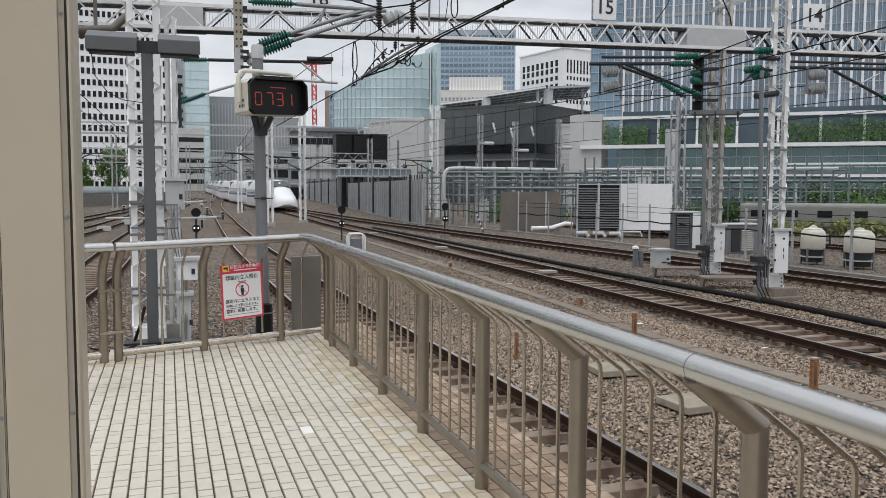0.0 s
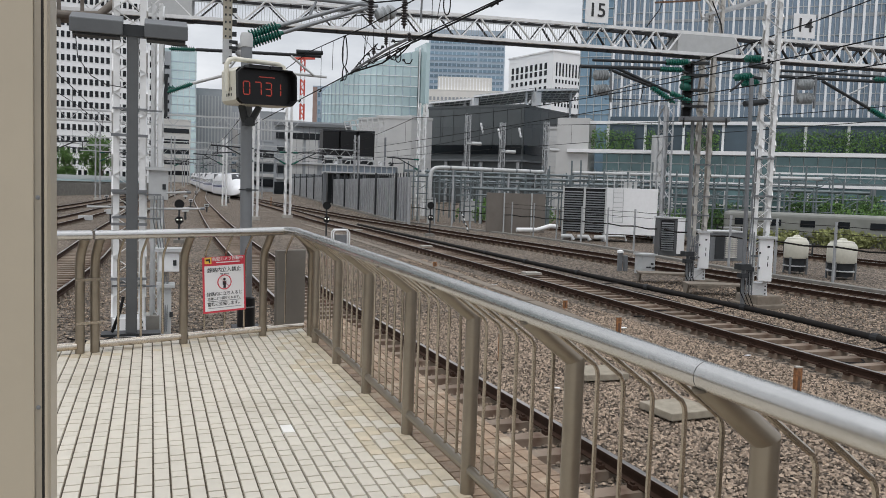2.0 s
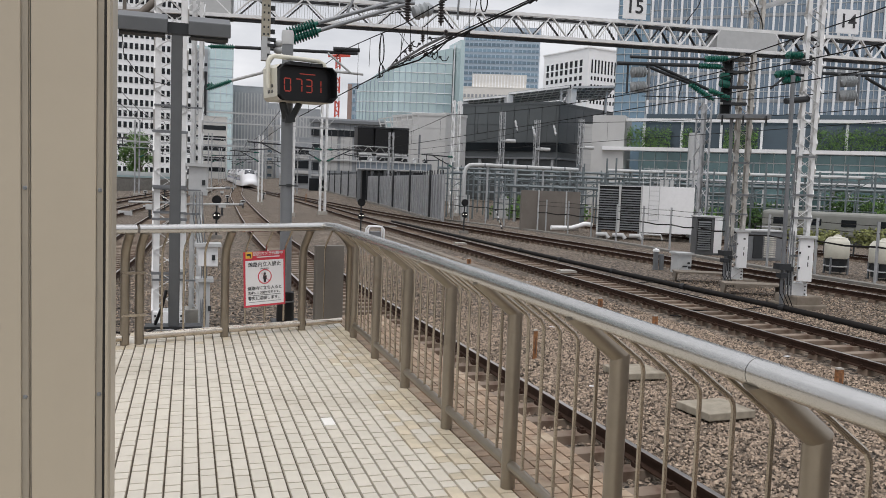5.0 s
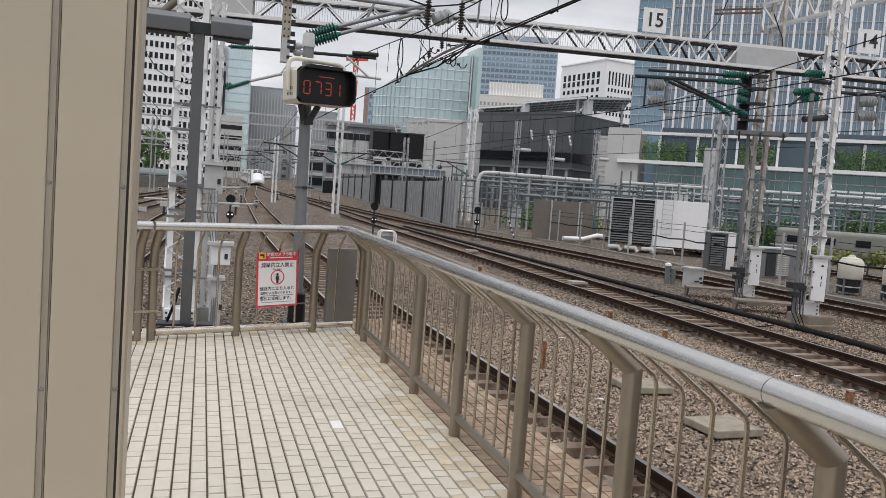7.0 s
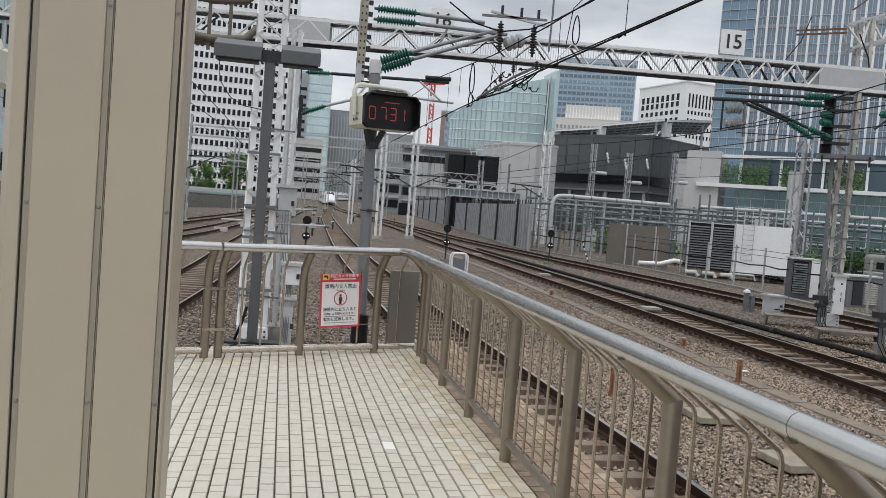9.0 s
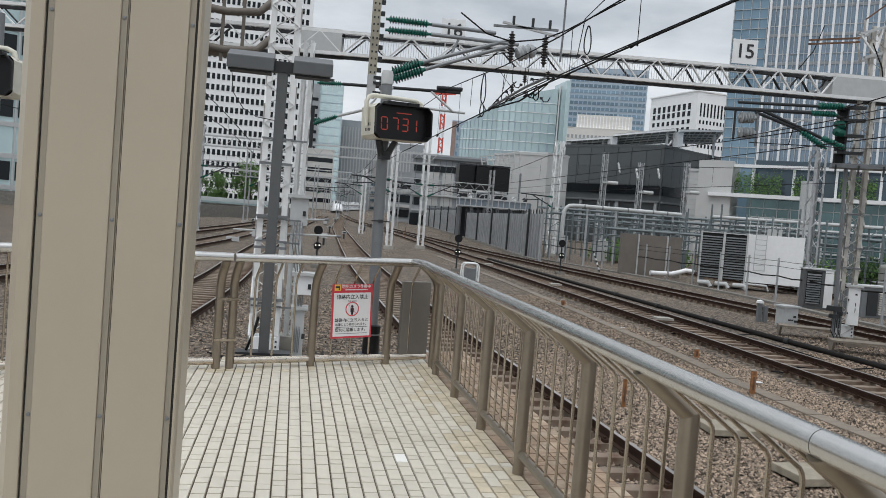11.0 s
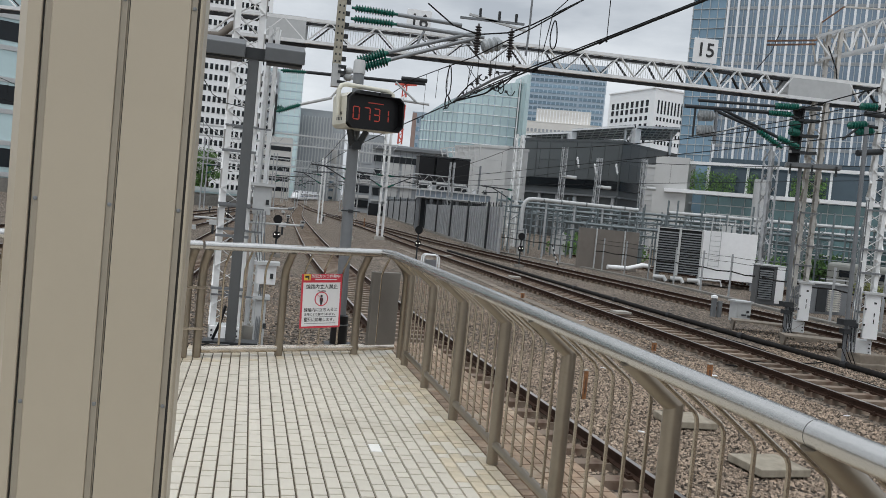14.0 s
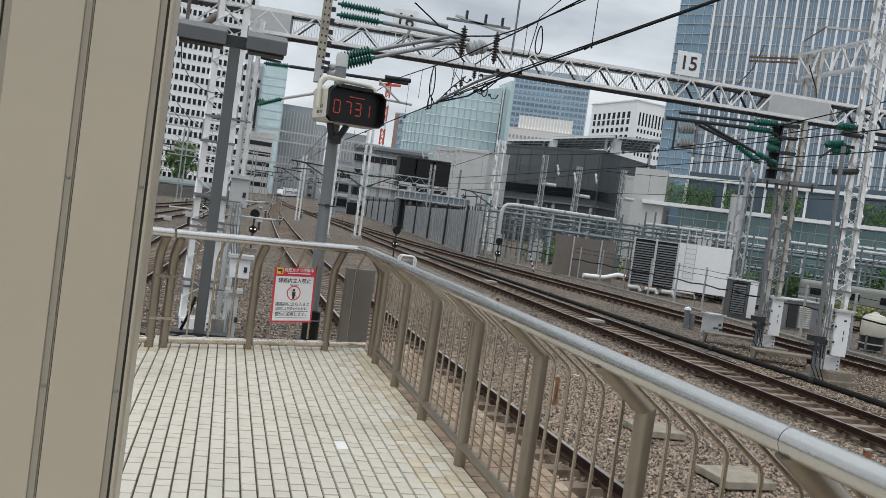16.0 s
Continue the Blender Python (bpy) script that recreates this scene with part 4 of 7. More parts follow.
def bands(bl, name, zs, x0, x1, h, d, material, y=0.0):
    me = Shape().box(((x0 + x1) / 2, -d / 2 + y, 0), (x1 - x0, d, h)).mesh(name, material)
    for z in zs:
        part(name, me, None, bl, m=Matrix.Translation((0, 0, z)))


def frange(a, b, step):
    return [a + step * i for i in range(int((b - a) / step) + 1)]


def make_office():
    b, w = building("office_block", (-75, 284), (1.6, 290), 40, 92, OFFICE, "white office block with a grid of small dark windows")
    windows(b, frange(w - 50.0, w - 1.2, 1.66), frange(4.5, 90, 3.64), 1.0, 1.9, WIN_DARK, cap=300)


def make_glass_tower():
    b, w = building("glass_tower", (2.8, 400), (19.3, 399.4), 40, 63, WIN_TEAL, "pale blue glass tower behind the overhead lines")
    bands(b, "floor_band", frange(3, 61, 3.9), 0, w, 0.35, 0.12, FACADE_BLUE)
    ribs(b, "mullion", frange(0.5, w, 2.6), 0, 62, 0.16, 0.14, LGREY)
    part("service_core", Shape().box((2.6, -0.5, 31), (5.2, 1.0, 62)), SLAB_GREY, b)
    windows_z = frange(4, 58, 3.9)
    me = Shape().box((0, -1.05, 0), (4.2, 0.1, 1.5)).mesh("window", WIN_DARK)
    for z in windows_z:
        part("window", me, None, b, m=Matrix.Translation((2.6, 0, z)))


def make_slabs():
    for p0, p1, h, dep in (((19.8, 419), (37.5, 418), 48, 30), ((43.0, 400), (60.0, 397), 37, 30), ((36, 470), (47, 468), 45, 20)):
        b, w = building("slab_building", p0, p1, dep, h, SLAB_GREY, "grey ribbed office slab in the distance")
        ribs(b, "rib", frange(0.4, w, 1.5), 1, h - 3, 0.55, 0.5, LGREY)
    b, w = building("station_front_building", (2.0, 330), (14.0, 330), 25, 26, BEIGE, "low pale building with dark window bands")
    bands(b, "window_band", frange(6, 24, 4), 0.5, w - 0.5, 1.7, 0.12, WIN_DARK)
    b, w = building("station_front_building", (18.0, 440), (42.0, 438), 25, 30, BEIGE, "low beige building beyond the curve")
    bands(b, "window_band", frange(5, 18, 4.2), 0.5, w - 0.5, 1.4, 0.12, WIN_GREY)
    b, w = building("viaduct_building", (37.5, 240), (64, 234), 20, 17, SLAB_GREY, "grey concrete building with dark window bands beside the line")
    bands(b, "window_band", frange(4, 13, 4.0), 0.6, w - 0.6, 1.7, 0.12, WIN_DARK)
    ribs(b, "pilaster", frange(0.6, w, 2.4), 1, 15.5, 0.4, 0.35, CONC_FAR)


TERRACOTTA = mat("dull_terracotta_cladding", (0.33, 0.235, 0.205), 0.7, 0, 0.1, 0.3)


def make_curved_glass():
    """The bowed glass front, in tall flat panels."""
    c = thing("curved_glass_building", Matrix.Translation((0, 0, -1.6)), "curved pale green glass office building with white bands", "building", "city buildings")
    pts = [(58.5, 300), (61.5, 297.5), (65.5, 295.2), (70.5, 292.8), (76.5, 290.5), (83.0, 288.6), (91.0, 286.8)]
    tops = [37, 40, 43.2, 46, 48.5, 51, 53]
    for (a, b), (h0, h1) in zip(zip(pts, pts[1:]), zip(tops, tops[1:])):
        a3, b3 = Vector((*a, 0)), Vector((*b, 0))
        back = Vector((6, 26, 0))
        part("glass_bay", Shape().hexa([a3, b3, b3 + back, a3 + back, a3 + Vector((0, 0, h0)), b3 + Vector((0, 0, h1)), b3 + back + Vector((0, 0, h1)), a3 + back + Vector((0, 0, h0))]), WIN_TEAL, c)
    for z in frange(4, 50, 3.6):
        line = [Vector((x, y - 0.15, z)) for (x, y), h in zip(pts, tops) if z < h - 0.5 and (x < 84 or z < 60)]
        if len(line) > 1:
            part("band", Shape().tube(line, 0.15, 4), WHITE, c)
    for (x0, y0), (x1, y1), h0, h1 in zip(pts, pts[1:], tops, tops[1:]):
        for f in (0.0, 0.33, 0.67):
            h = h0 + (h1 - h0) * f
            part("mullion", Shape().box((x0 + (x1 - x0) * f, y0 + (y1 - y0) * f - 0.1, h / 2), (0.16, 0.3, h)), FACADE_BLUE, c)
    part("end_fin", Shape().box((92.6, 287.4, 27.5), (1.4, 14, 55)), WIN_TEAL, c)
    part("end_edge", Shape().box((91.4, 286.4, 27), (0.35, 0.6, 54)), WHITE, c)
    b, w = building("brick_glass_tower", (70.0, 380), (76.8, 378), 20, 48.5, FACADE_BLUE, "slim blue glass tower with a brown edge")
    part("brown_edge", Shape().box((1.0, -0.2, 24.2), (2.0, 0.5, 48.4)), TERRACOTTA, b)
    bands(b, "floor_band", frange(3, 47, 3.8), 2.0, w, 1.9, 0.15, WIN_BLUE)
    ribs(b, "mullion", frange(2.2, w, 1.4), 1, 48, 0.3, 0.3, FACADE_BLUE)


def make_blue_tower():
    b, w = building("blue_tower", (188.5, 569.5), (240, 549.8), 50, 118, FACADE_BLUE, "hazy blue high-rise with ribbon windows")
    bands(b, "ribbon_window", frange(40, 116, 4.1), 1.0, w * 0.64, 2.2, 0.25, WIN_BLUE)
    bands(b, "ribbon_window", frange(40, 116, 4.1), w * 0.67, w - 1, 2.2, 0.25, WIN_BLUE)
    ribs(b, "mullion", frange(1, w - 1, 3.2), 30, 117, 0.5, 0.4, FACADE_BLUE)
    b, w = building("beige_block", (141.5, 427.1), (179, 413.0), 40, 57, BEIGE, "pale beige block with a ribbed blank top")
    part("upper_storey", Shape().box((w * 0.5, 18, 61.0), (w * 0.74, 30, 7.6)), BEIGE, b)
    ribs(b, "rib", frange(w * 0.15, w * 0.85, 1.7), 57.5, 64.0, 0.45, 0.4, OFFICE, y=3.1)
    windows(b, frange(1.5, w - 1.5, 2.1), (42.0, 45.5, 49.0, 52.5), 1.2, 1.9, SLAB_GREY)
    b, w = building("white_office", (148.3, 334.7), (154.7, 305.0), 24, 61.4, OFFICE, "white stone office with deep dark windows")
    for k in range(8):
        x = 3.0 + k * 3.25
        part("tall_window", Shape().box((x, -0.02, 54.3), (1.7, 0.12, 5.2)), WIN_DARK, b)
        part("transom", Shape().box((x, -0.1, 54.0), (1.7, 0.1, 0.5)), OFFICE, b)
    windows(b, frange(3.0, 27, 3.25), frange(34.0, 49.5, 3.1), 1.6, 1.7, WIN_DARK, inset=0.02)
    for k in range(11):
        part("slit_window", Shape().box((w + 0.02, 2.0 + k * 1.75, 54.0), (0.12, 0.75, 5.4)), WIN_DARK, b)
        for z in (49.2, 46.0, 42.8, 39.6):
            part("side_window", Shape().box((w + 0.02, 2.0 + k * 1.75, z), (0.12, 0.8, 1.5)), WIN_DARK, b)
    part("cornice", Shape().box((w / 2, 12, 61.4), (w + 0.8, 24.8, 0.5)), OFFICE, b)


def make_black_hall():
    b, w = building("black_hall", (47.3, 142.0), (59.4, 127.2), 22, 17.5, BLACKBOX, "charcoal metal-clad hall under a solar roof")
    me = Shape().box((0, -0.05, 0), (2.56, 0.1, 3.05)).mesh("panel", BLACKBOX)
    for z in (12.6, 15.72):
        for k in range(7):
            part("panel", me, None, b, m=Matrix.Translation((1.36 + 2.67 * k, 0, z)))
    part("lower_glazing", Shape().box((w / 2, -0.15, 10.2), (w - 0.4, 0.2, 1.5)), WIN_DARK, b)
    part("ledge", Shape().box((w / 2, -0.3, 8.3), (w, 0.6, 0.3)), MGREY, b)
    for k in range(6):
        part("pier", Shape().box((0.6 + k * (w - 1.2) / 5, -0.2, 4.2), (0.5, 0.4, 7.8)), GALV_FAR, b)
    b2, w2 = building("black_hall_wing", (59.5, 127.3), (75.5, 137.6), 22, 17.4, BLACKBOX, "charcoal metal-clad side wing of the hall")
    part("lower_glazing", Shape().box((w2 / 2, -0.15, 10.2), (w2 - 0.4, 0.2, 1.5)), WIN_DARK, b2)
    part("ledge", Shape().box((w2 / 2, -0.3, 8.3), (w2, 0.6, 0.3)), MGREY, b2)
    for z in (12.6, 15.72):
        for k in range(7):
            part("panel", me, None, b2, m=Matrix.Translation((1.34 + 2.62 * k, 0, z)))
    # solar roof on white frames
    roof = thing("solar_roof", Matrix(), "sloping solar panel roof on white steel frames", "roof")
    ends = [(48.0, 144.0, 17.2), (54.7, 140.0, 18.0), (54.9, 139.0, 18.4), (64.0, 133.0, 19.7), (64.5, 133.0, 19.6), (73.2, 134.0, 20.4)]
    for k in range(3):
        a, c = Vector(ends[2 * k]), Vector(ends[2 * k + 1])
        off = Vector((2.0, 7.0, -1.5))
        slab = part("panel_field", Shape().hexa([a, c, c + off, a + off, a + Vector((0, 0, 0.25)), c + Vector((0, 0, 0.25)), c + off + Vector((0, 0, 0.25)), a + off + Vector((0, 0, 0.25))]), GALV_FAR, roof, "grey solar panels")
        for j in range(1, 5):
            q = off * (j / 5) - Vector((0, 0, 0.15))
            part("rail", Shape().span(a + q, c + q, 0.16, 0.16), WHITE, roof)
        part("end_wall", Shape().box((a.x + 0.5, a.y + 1.2, a.z - 1.9), (1.0, 2.0, 3.4)), WHITE, roof)
        part("edge_beam", Shape().span(a, c, 0.22, 0.3), WHITE, roof)
        for j in range(9):
            p = a.lerp(c, j / 8)
            part("purlin", Shape().span(p - Vector((0, 0, 0.15)), p + off - Vector((0, 0, 0.15)), 0.16, 0.16), WHITE, roof)
        for q in (a, a.lerp(c, 0.93)):
            part("column", Shape().span((q.x, q.y + 1.6, 14), (q.x, q.y + 1.6, q.z - 0.2), 0.35, 0.35), WHITE, roof)


def make_concrete_blocks():
    b, w = building("concrete_block", (33.6, 126.0), (38.5, 124.0), 12, 13.9, CONC_FAR, "pale concrete plant building")
    bands(b, "panel_joint", frange(2, 12, 2.0), 0, w, 0.06, 0.03, LGREY)
    b, w = building("concrete_block", (38.5, 124.0), (42.8, 126.5), 12, 14.1, CONC_FAR, "pale concrete plant building with panel joints")
    bands(b, "panel_joint", frange(2, 12, 1.35), 0, w, 0.06, 0.03, LGREY)
    b, w = building("concrete_block", (56.3, 111.6), (60.5, 109.6), 12, 12.6, CONC_FAR, "ribbed pale concrete stair tower")
    bands(b, "panel_joint", frange(1, 12, 0.75), 0, w, 0.08, 0.04, LGREY)
    b, w = building("plant_building", (23.4, 169), (38.5, 165.8), 14, 15.5, SLAB_GREY, "grey plant building with pale wall panels")
    bands(b, "roof_edge", (15.2,), 0, w, 0.6, 0.8, MGREY)
    for x, ww in ((4.6, 2.6), (7.6, 2.4), (11.2, 3.0)):
        part("pale_panel", Shape().box((x, -0.1, 9.5), (ww, 0.2, 8.5)), CONC_FAR, b)
    windows(b, (1.6, 13.6), (6.0, 10.0), 2.0, 1.6, WIN_DARK)
    bands(b, "glazing_strip", (12.9,), 0.4, w - 0.4, 1.3, 0.25, WIN_DARK)
    bands(b, "gallery", (2.2,), 0.2, w - 0.2, 2.6, 0.3, WIN_DARK)
    ribs(b, "seam", frange(0.8, w, 1.25), 0.5, 14.8, 0.07, 0.06, MGREY, -0.2)
    bands(b, "duct", (4.2, 7.4), 0.5, w - 0.5, 0.3, 0.5, LGREY, -0.2)
    b, w = building("viaduct_hall", (21.5, 190), (33.5, 186), 14, 12.5, SLAB_GREY, "grey building with dark glazed bands beside the tracks")
    bands(b, "window_band", (3.2, 6.6, 9.6), 0.4, w - 0.4, 1.7, 0.2, WIN_DARK)
    bands(b, "parapet", (4.9, 8.3), 0, w, 0.7, 0.6, CONC_FAR)
    canopy = thing("glass_canopy", Matrix(), "white lattice glass canopy beside the concrete plant building", "canopy")
    corners = [Vector(q) for q in ((25.9, 116.0, 10.6), (31.7, 116.0, 11.8), (32.1, 116.0, 8.7), (26.8, 116.0, 7.9))]
    for k in range(8):
        f = k / 7
        part("rafter", Shape().span(corners[0].lerp(corners[1], f), corners[3].lerp(corners[2], f), 0.16), CONC_FAR, canopy)
    for k in range(5):
        f = k / 4
        part("purlin", Shape().span(corners[0].lerp(corners[3], f), corners[1].lerp(corners[2], f), 0.14), CONC_FAR, canopy)
    for p in (corners[2], corners[3]):
        part("leg", Shape().span((p.x, p.y, ground_z(p.y)), p, 0.25), MGREY, canopy)
    # cooling towers on a deck
    DECK_GREY = mat("blue_grey_deck_steel", (0.22, 0.26, 0.30), 0.5, 0.2, 0.15, 1.0)
    deck = thing("cooling_tower_deck", Matrix(), "white steel deck carrying black cooling towers", "deck")
    part("slab", Shape().hexa([(21.4, 108.3, 3.2), (30.8, 105.8, 3.2), (33.5, 114, 3.2), (24, 116, 3.2), (21.4, 108.3, 4.3), (30.8, 105.8, 4.3), (33.5, 114, 4.3), (24, 116, 4.3)]), DECK_GREY, deck)
    for k in range(3):
        x, y = 22.7 + k * 2.3, 109.0 - k * 0.6
        part("cooling_tower", Shape().box((x, y + 1.5, 6.9), (2.2, 2.4, 3.6)), BLACK, deck)
        part("fan_guard", Shape().span((x - 0.9, y, 4.7), (x + 0.9, y, 4.7), 0.8, 0.5), DGREY, deck)
        part("tower_top", Shape().box((x, y + 1.5, 8.85), (2.25, 2.5, 0.2)), DGREY, deck)
        part("pipe", Shape().tube([(x - 1, y - 0.5, 5.2), (x + 0.6, y - 0.6, 5.2), (x + 0.9, y - 0.6, 4.5)], 0.14, 8), LGREY, deck)
    for k in range(9):
        x = 21.6 + k * 1.12
        y = 108.2 - (x - 21.4) * 0.266
        part("stanchion", Shape().box((x, y, 4.9), (0.06, 0.06, 1.1)), LGREY, deck)
    for z in (4.9, 5.4):
        part("guard_rail", Shape().span((21.6, 108.1, z), (30.6, 105.7, z), 0.06, 0.06), LGREY, deck)
    for k in range(6):
        x = 21.8 + k * 1.7
        part("support", Shape().box((x, 108.3 - (x - 21.4) * 0.266 + 0.5, 0.8), (0.4, 0.4, 4.9)), MGREY, deck)
    for k in range(13):
        x = 21.7 + k * 0.72
        y = 108.15 - (x - 21.4) * 0.266
        part("fascia_rib", Shape().box((x, y - 0.1, 3.75), (0.09, 0.12, 1.1)), LGREY, deck)
        if k % 2 == 0:
            part("pump", Shape().lathe((x, y + 0.5, 4.3), (0, 0, 1), [(0, 0.28), (0.5, 0.28), (0.62, 0.12)], 10), WHITE if k % 4 else DGREY, deck)
            part("valve_pipe", Shape().tube([(x - 0.3, y + 0.3, 4.5), (x, y + 0.2, 4.85), (x + 0.4, y + 0.2, 4.85)], 0.07, 6), LGREY, deck)
    for z in (3.25, 4.25):
        part("fascia_beam", Shape().span((21.4, 108.2, z), (30.8, 105.7, z), 0.2, 0.16), LGREY, deck)
    # Solid dark box that stands in for the shade beneath the deck.
    part("dark_void", Shape().box((27, 111.5, 0.9), (9, 3, 4.4)), DGREY, deck)


def make_right_tower():
    p0, pc, p1 = Vector((60.0, 109.6)), Vector((63.5, 106.4)), Vector((100.0, 77.0))
    b, w = building("fin_tower", tuple(pc), tuple(p1), 30, 60, TOWER_GLASS, "tall glass tower with white vertical fins")
    ribs(b, "fin", frange(0.3, w, 1.36), 9.5, 60, 0.30, 0.6, WHITE)
    ribs(b, "mullion", frange(0.98, w, 1.36), 9.5, 60, 0.09, 0.2, LGREY)
    bands(b, "spandrel", frange(12.5, 58, 3.9), 0, w, 0.45, 0.1, SLAB_GREY)
    bands(b, "transom", frange(13.8, 58, 3.9), 0, w, 0.1, 0.12, LGREY)
    c, wc = building("fin_tower_corner", tuple(p0), tuple(pc), 20, 60, WIN_BLUE, "blue gridded glass end of the tower")
    ribs(c, "mullion", frange(0.1, wc, 1.15), 13.5, 60, 0.07, 0.14, LGREY)
    bands(c, "transom", frange(13.5, 59, 1.4), 0, wc, 0.08, 0.16, LGREY)
    # podium with planted terraces
    q0, q1 = (52.0, 97.2), (92.0, 66.5)
    pod, wp = building("podium", q0, q1, 8, 4.2, WIN_DTEAL, "glass podium with white floor bands and planted terraces")
    part("end_pier", Shape().box((0.6, 3, 7.0), (4.2, 6.5, 12.0)), CONC_FAR, pod)
    part("upper_glazing", Shape().box((wp / 2 + 2, 5.5, 9.5), (wp - 6, 5.0, 8.0)), WIN_GREY, pod)
    bands(pod, "floor_band", (8.7,), 0, wp, 0.45, 2.2, WHITE, 1.4)
    bands(pod, "floor_band", (12.5,), 1.2, wp, 0.4, 0.9, WHITE, 1.4)
    bands(pod, "floor_band", (4.9,), 3, wp, 0.35, 1.6, WHITE, 1.2)
    part("mid_glazing", Shape().box((wp / 2 + 2, 2.6, 6.6), (wp - 5, 3.0, 3.6)), WIN_DTEAL, pod)
    ribs(pod, "lower_column", frange(4, wp - 1, 3.2), 0.0, 4.0, 0.25, 0.2, LGREY)
    bands(pod, "lower_band", (2.2, 3.4), 3, wp, 0.18, 0.3, LGREY)
    bands(pod, "glazing_rail", (6.0, 7.3), 3, wp, 0.12, 0.2, LGREY, 1.1)
    ribs(pod, "mullion", frange(5, wp - 1, 1.6), 5.0, 8.5, 0.07, 0.12, LGREY, 1.05)
    ribs(pod, "column", frange(5, wp - 1, 4.8), 8.9, 12.4, 0.3, 0.3, WHITE, 1.2)
    part("drum_tower", Shape().lathe((11.8, -3.2, 0), (0, 0, 1), [(0, 0.85), (10.6, 0.85)], 24), LGREY, pod, "grey concrete drum", True)
    rng = random.Random(5)
    for x0, x1 in ((3.0, 8.5), (9.8, 11.2), (15.0, 19.0), (25.0, 48.5)):
        s = Shape()
        n = int((x1 - x0) * 170)
        leaf_cloud(s, rng, n, lambda: (rng.uniform(x0, x1), rng.uniform(-0.5, 1.2), rng.uniform(9.0, 10.9 + rng.random() * 1.0)), 0.3)
        m = pod.matrix_world.copy()
        solid("terrace_hedge", s, LEAF, "leafy green hedge on the podium terrace", "hedge", "stuff", m=m)
    # far left glass building behind the column
    g, wg = building("teal_glass_building", (-62, 100), (-25.5, 118), 20, 40, WIN_TEAL, "teal glass office with pale mullions")
    ribs(g, "mullion", frange(0.4, wg, 3.2), 0, 40, 0.22, 0.25, LGREY)
    bands(g, "floor_band", frange(2.5, 38, 4.0), 0, wg, 0.6, 0.2, LGREY)
    windows(g, frange(2.0, wg, 3.2), frange(4.6, 36, 8.0), 2.6, 2.4, WIN_DARK)


def leaf_cloud(s, rng, n, place, size):
    """Small leaf clumps: bent quads at random turns."""
    for _ in range(n):
        c = Vector(place())
        u = Vector((rng.gauss(0, 1), rng.gauss(0, 1), rng.gauss(0, 1))).normalized()
        v = u.orthogonal().normalized()
        k = size * rng.uniform(0.5, 1.2)
        b = len(s.v)
        w = u.cross(v) * k * 0.3
        s.v += [tuple(c - u * k * 0.5), tuple(c + v * k * 0.35 + w), tuple(c + u * k * 0.5), tuple(c - v * k * 0.35 + w)]
        s.f += [(b, b + 1, b + 2), (b, b + 2, b + 3)]


def make_tree(x, y, h, r, seed, label):
    rng = random.Random(seed)
    z0 = ground_z(y) - 0.3
    tree = thing("tree", Matrix.Translation((x, y, z0)), label, "tree", "street trees")
    tr = Shape().tube([(0, 0, 0), (0.05 * h * 0.2, 0, h * 0.35), (0, 0.05, h * 0.7)], [h * 0.03, h * 0.022, h * 0.01], 8)
    for k in range(6):
        a = k * 1.05 + rng.random()
        tr.tube([(0, 0, h * (0.3 + 0.05 * k)), (math.cos(a) * r * 0.4, math.sin(a) * r * 0.4, h * (0.45 + 0.06 * k)), (math.cos(a) * r * 0.75, math.sin(a) * r * 0.75, h * (0.5 + 0.07 * k))], [h * 0.012, h * 0.008, h * 0.003], 6)
    part("trunk", tr, BARK, tree)
    clumps = [(rng.gauss(0, r * 0.42), rng.gauss(0, r * 0.42), h * rng.uniform(0.18, 0.95), r * rng.uniform(0.3, 0.5)) for _ in range(22)]
    s = Shape()

    def place():
        cx, cy, cz, cr = clumps[rng.randrange(len(clumps))]
        k = 1.0 - 0.55 * abs(cz / h - 0.5)
        return (cx * k + rng.gauss(0, cr * 0.5), cy * k + rng.gauss(0, cr * 0.5), cz + rng.gauss(0, cr * 0.5))

    leaf_cloud(s, rng, 6000, place, r * 0.115)
    part("crown", s, LEAF, tree)


make_office()
make_glass_tower()
make_slabs()
make_curved_glass()
make_blue_tower()
make_black_hall()
make_concrete_blocks()
make_right_tower()
make_tree(-14.6, 160, 7.4, 2.4, 1, "green leafy tree before the white office block")
make_tree(-8.6, 160, 9.6, 2.9, 2, "dense green tree before the white office block")
make_tree(-19.5, 160, 7.2, 2.9, 3, "green leafy tree beside the low wall")


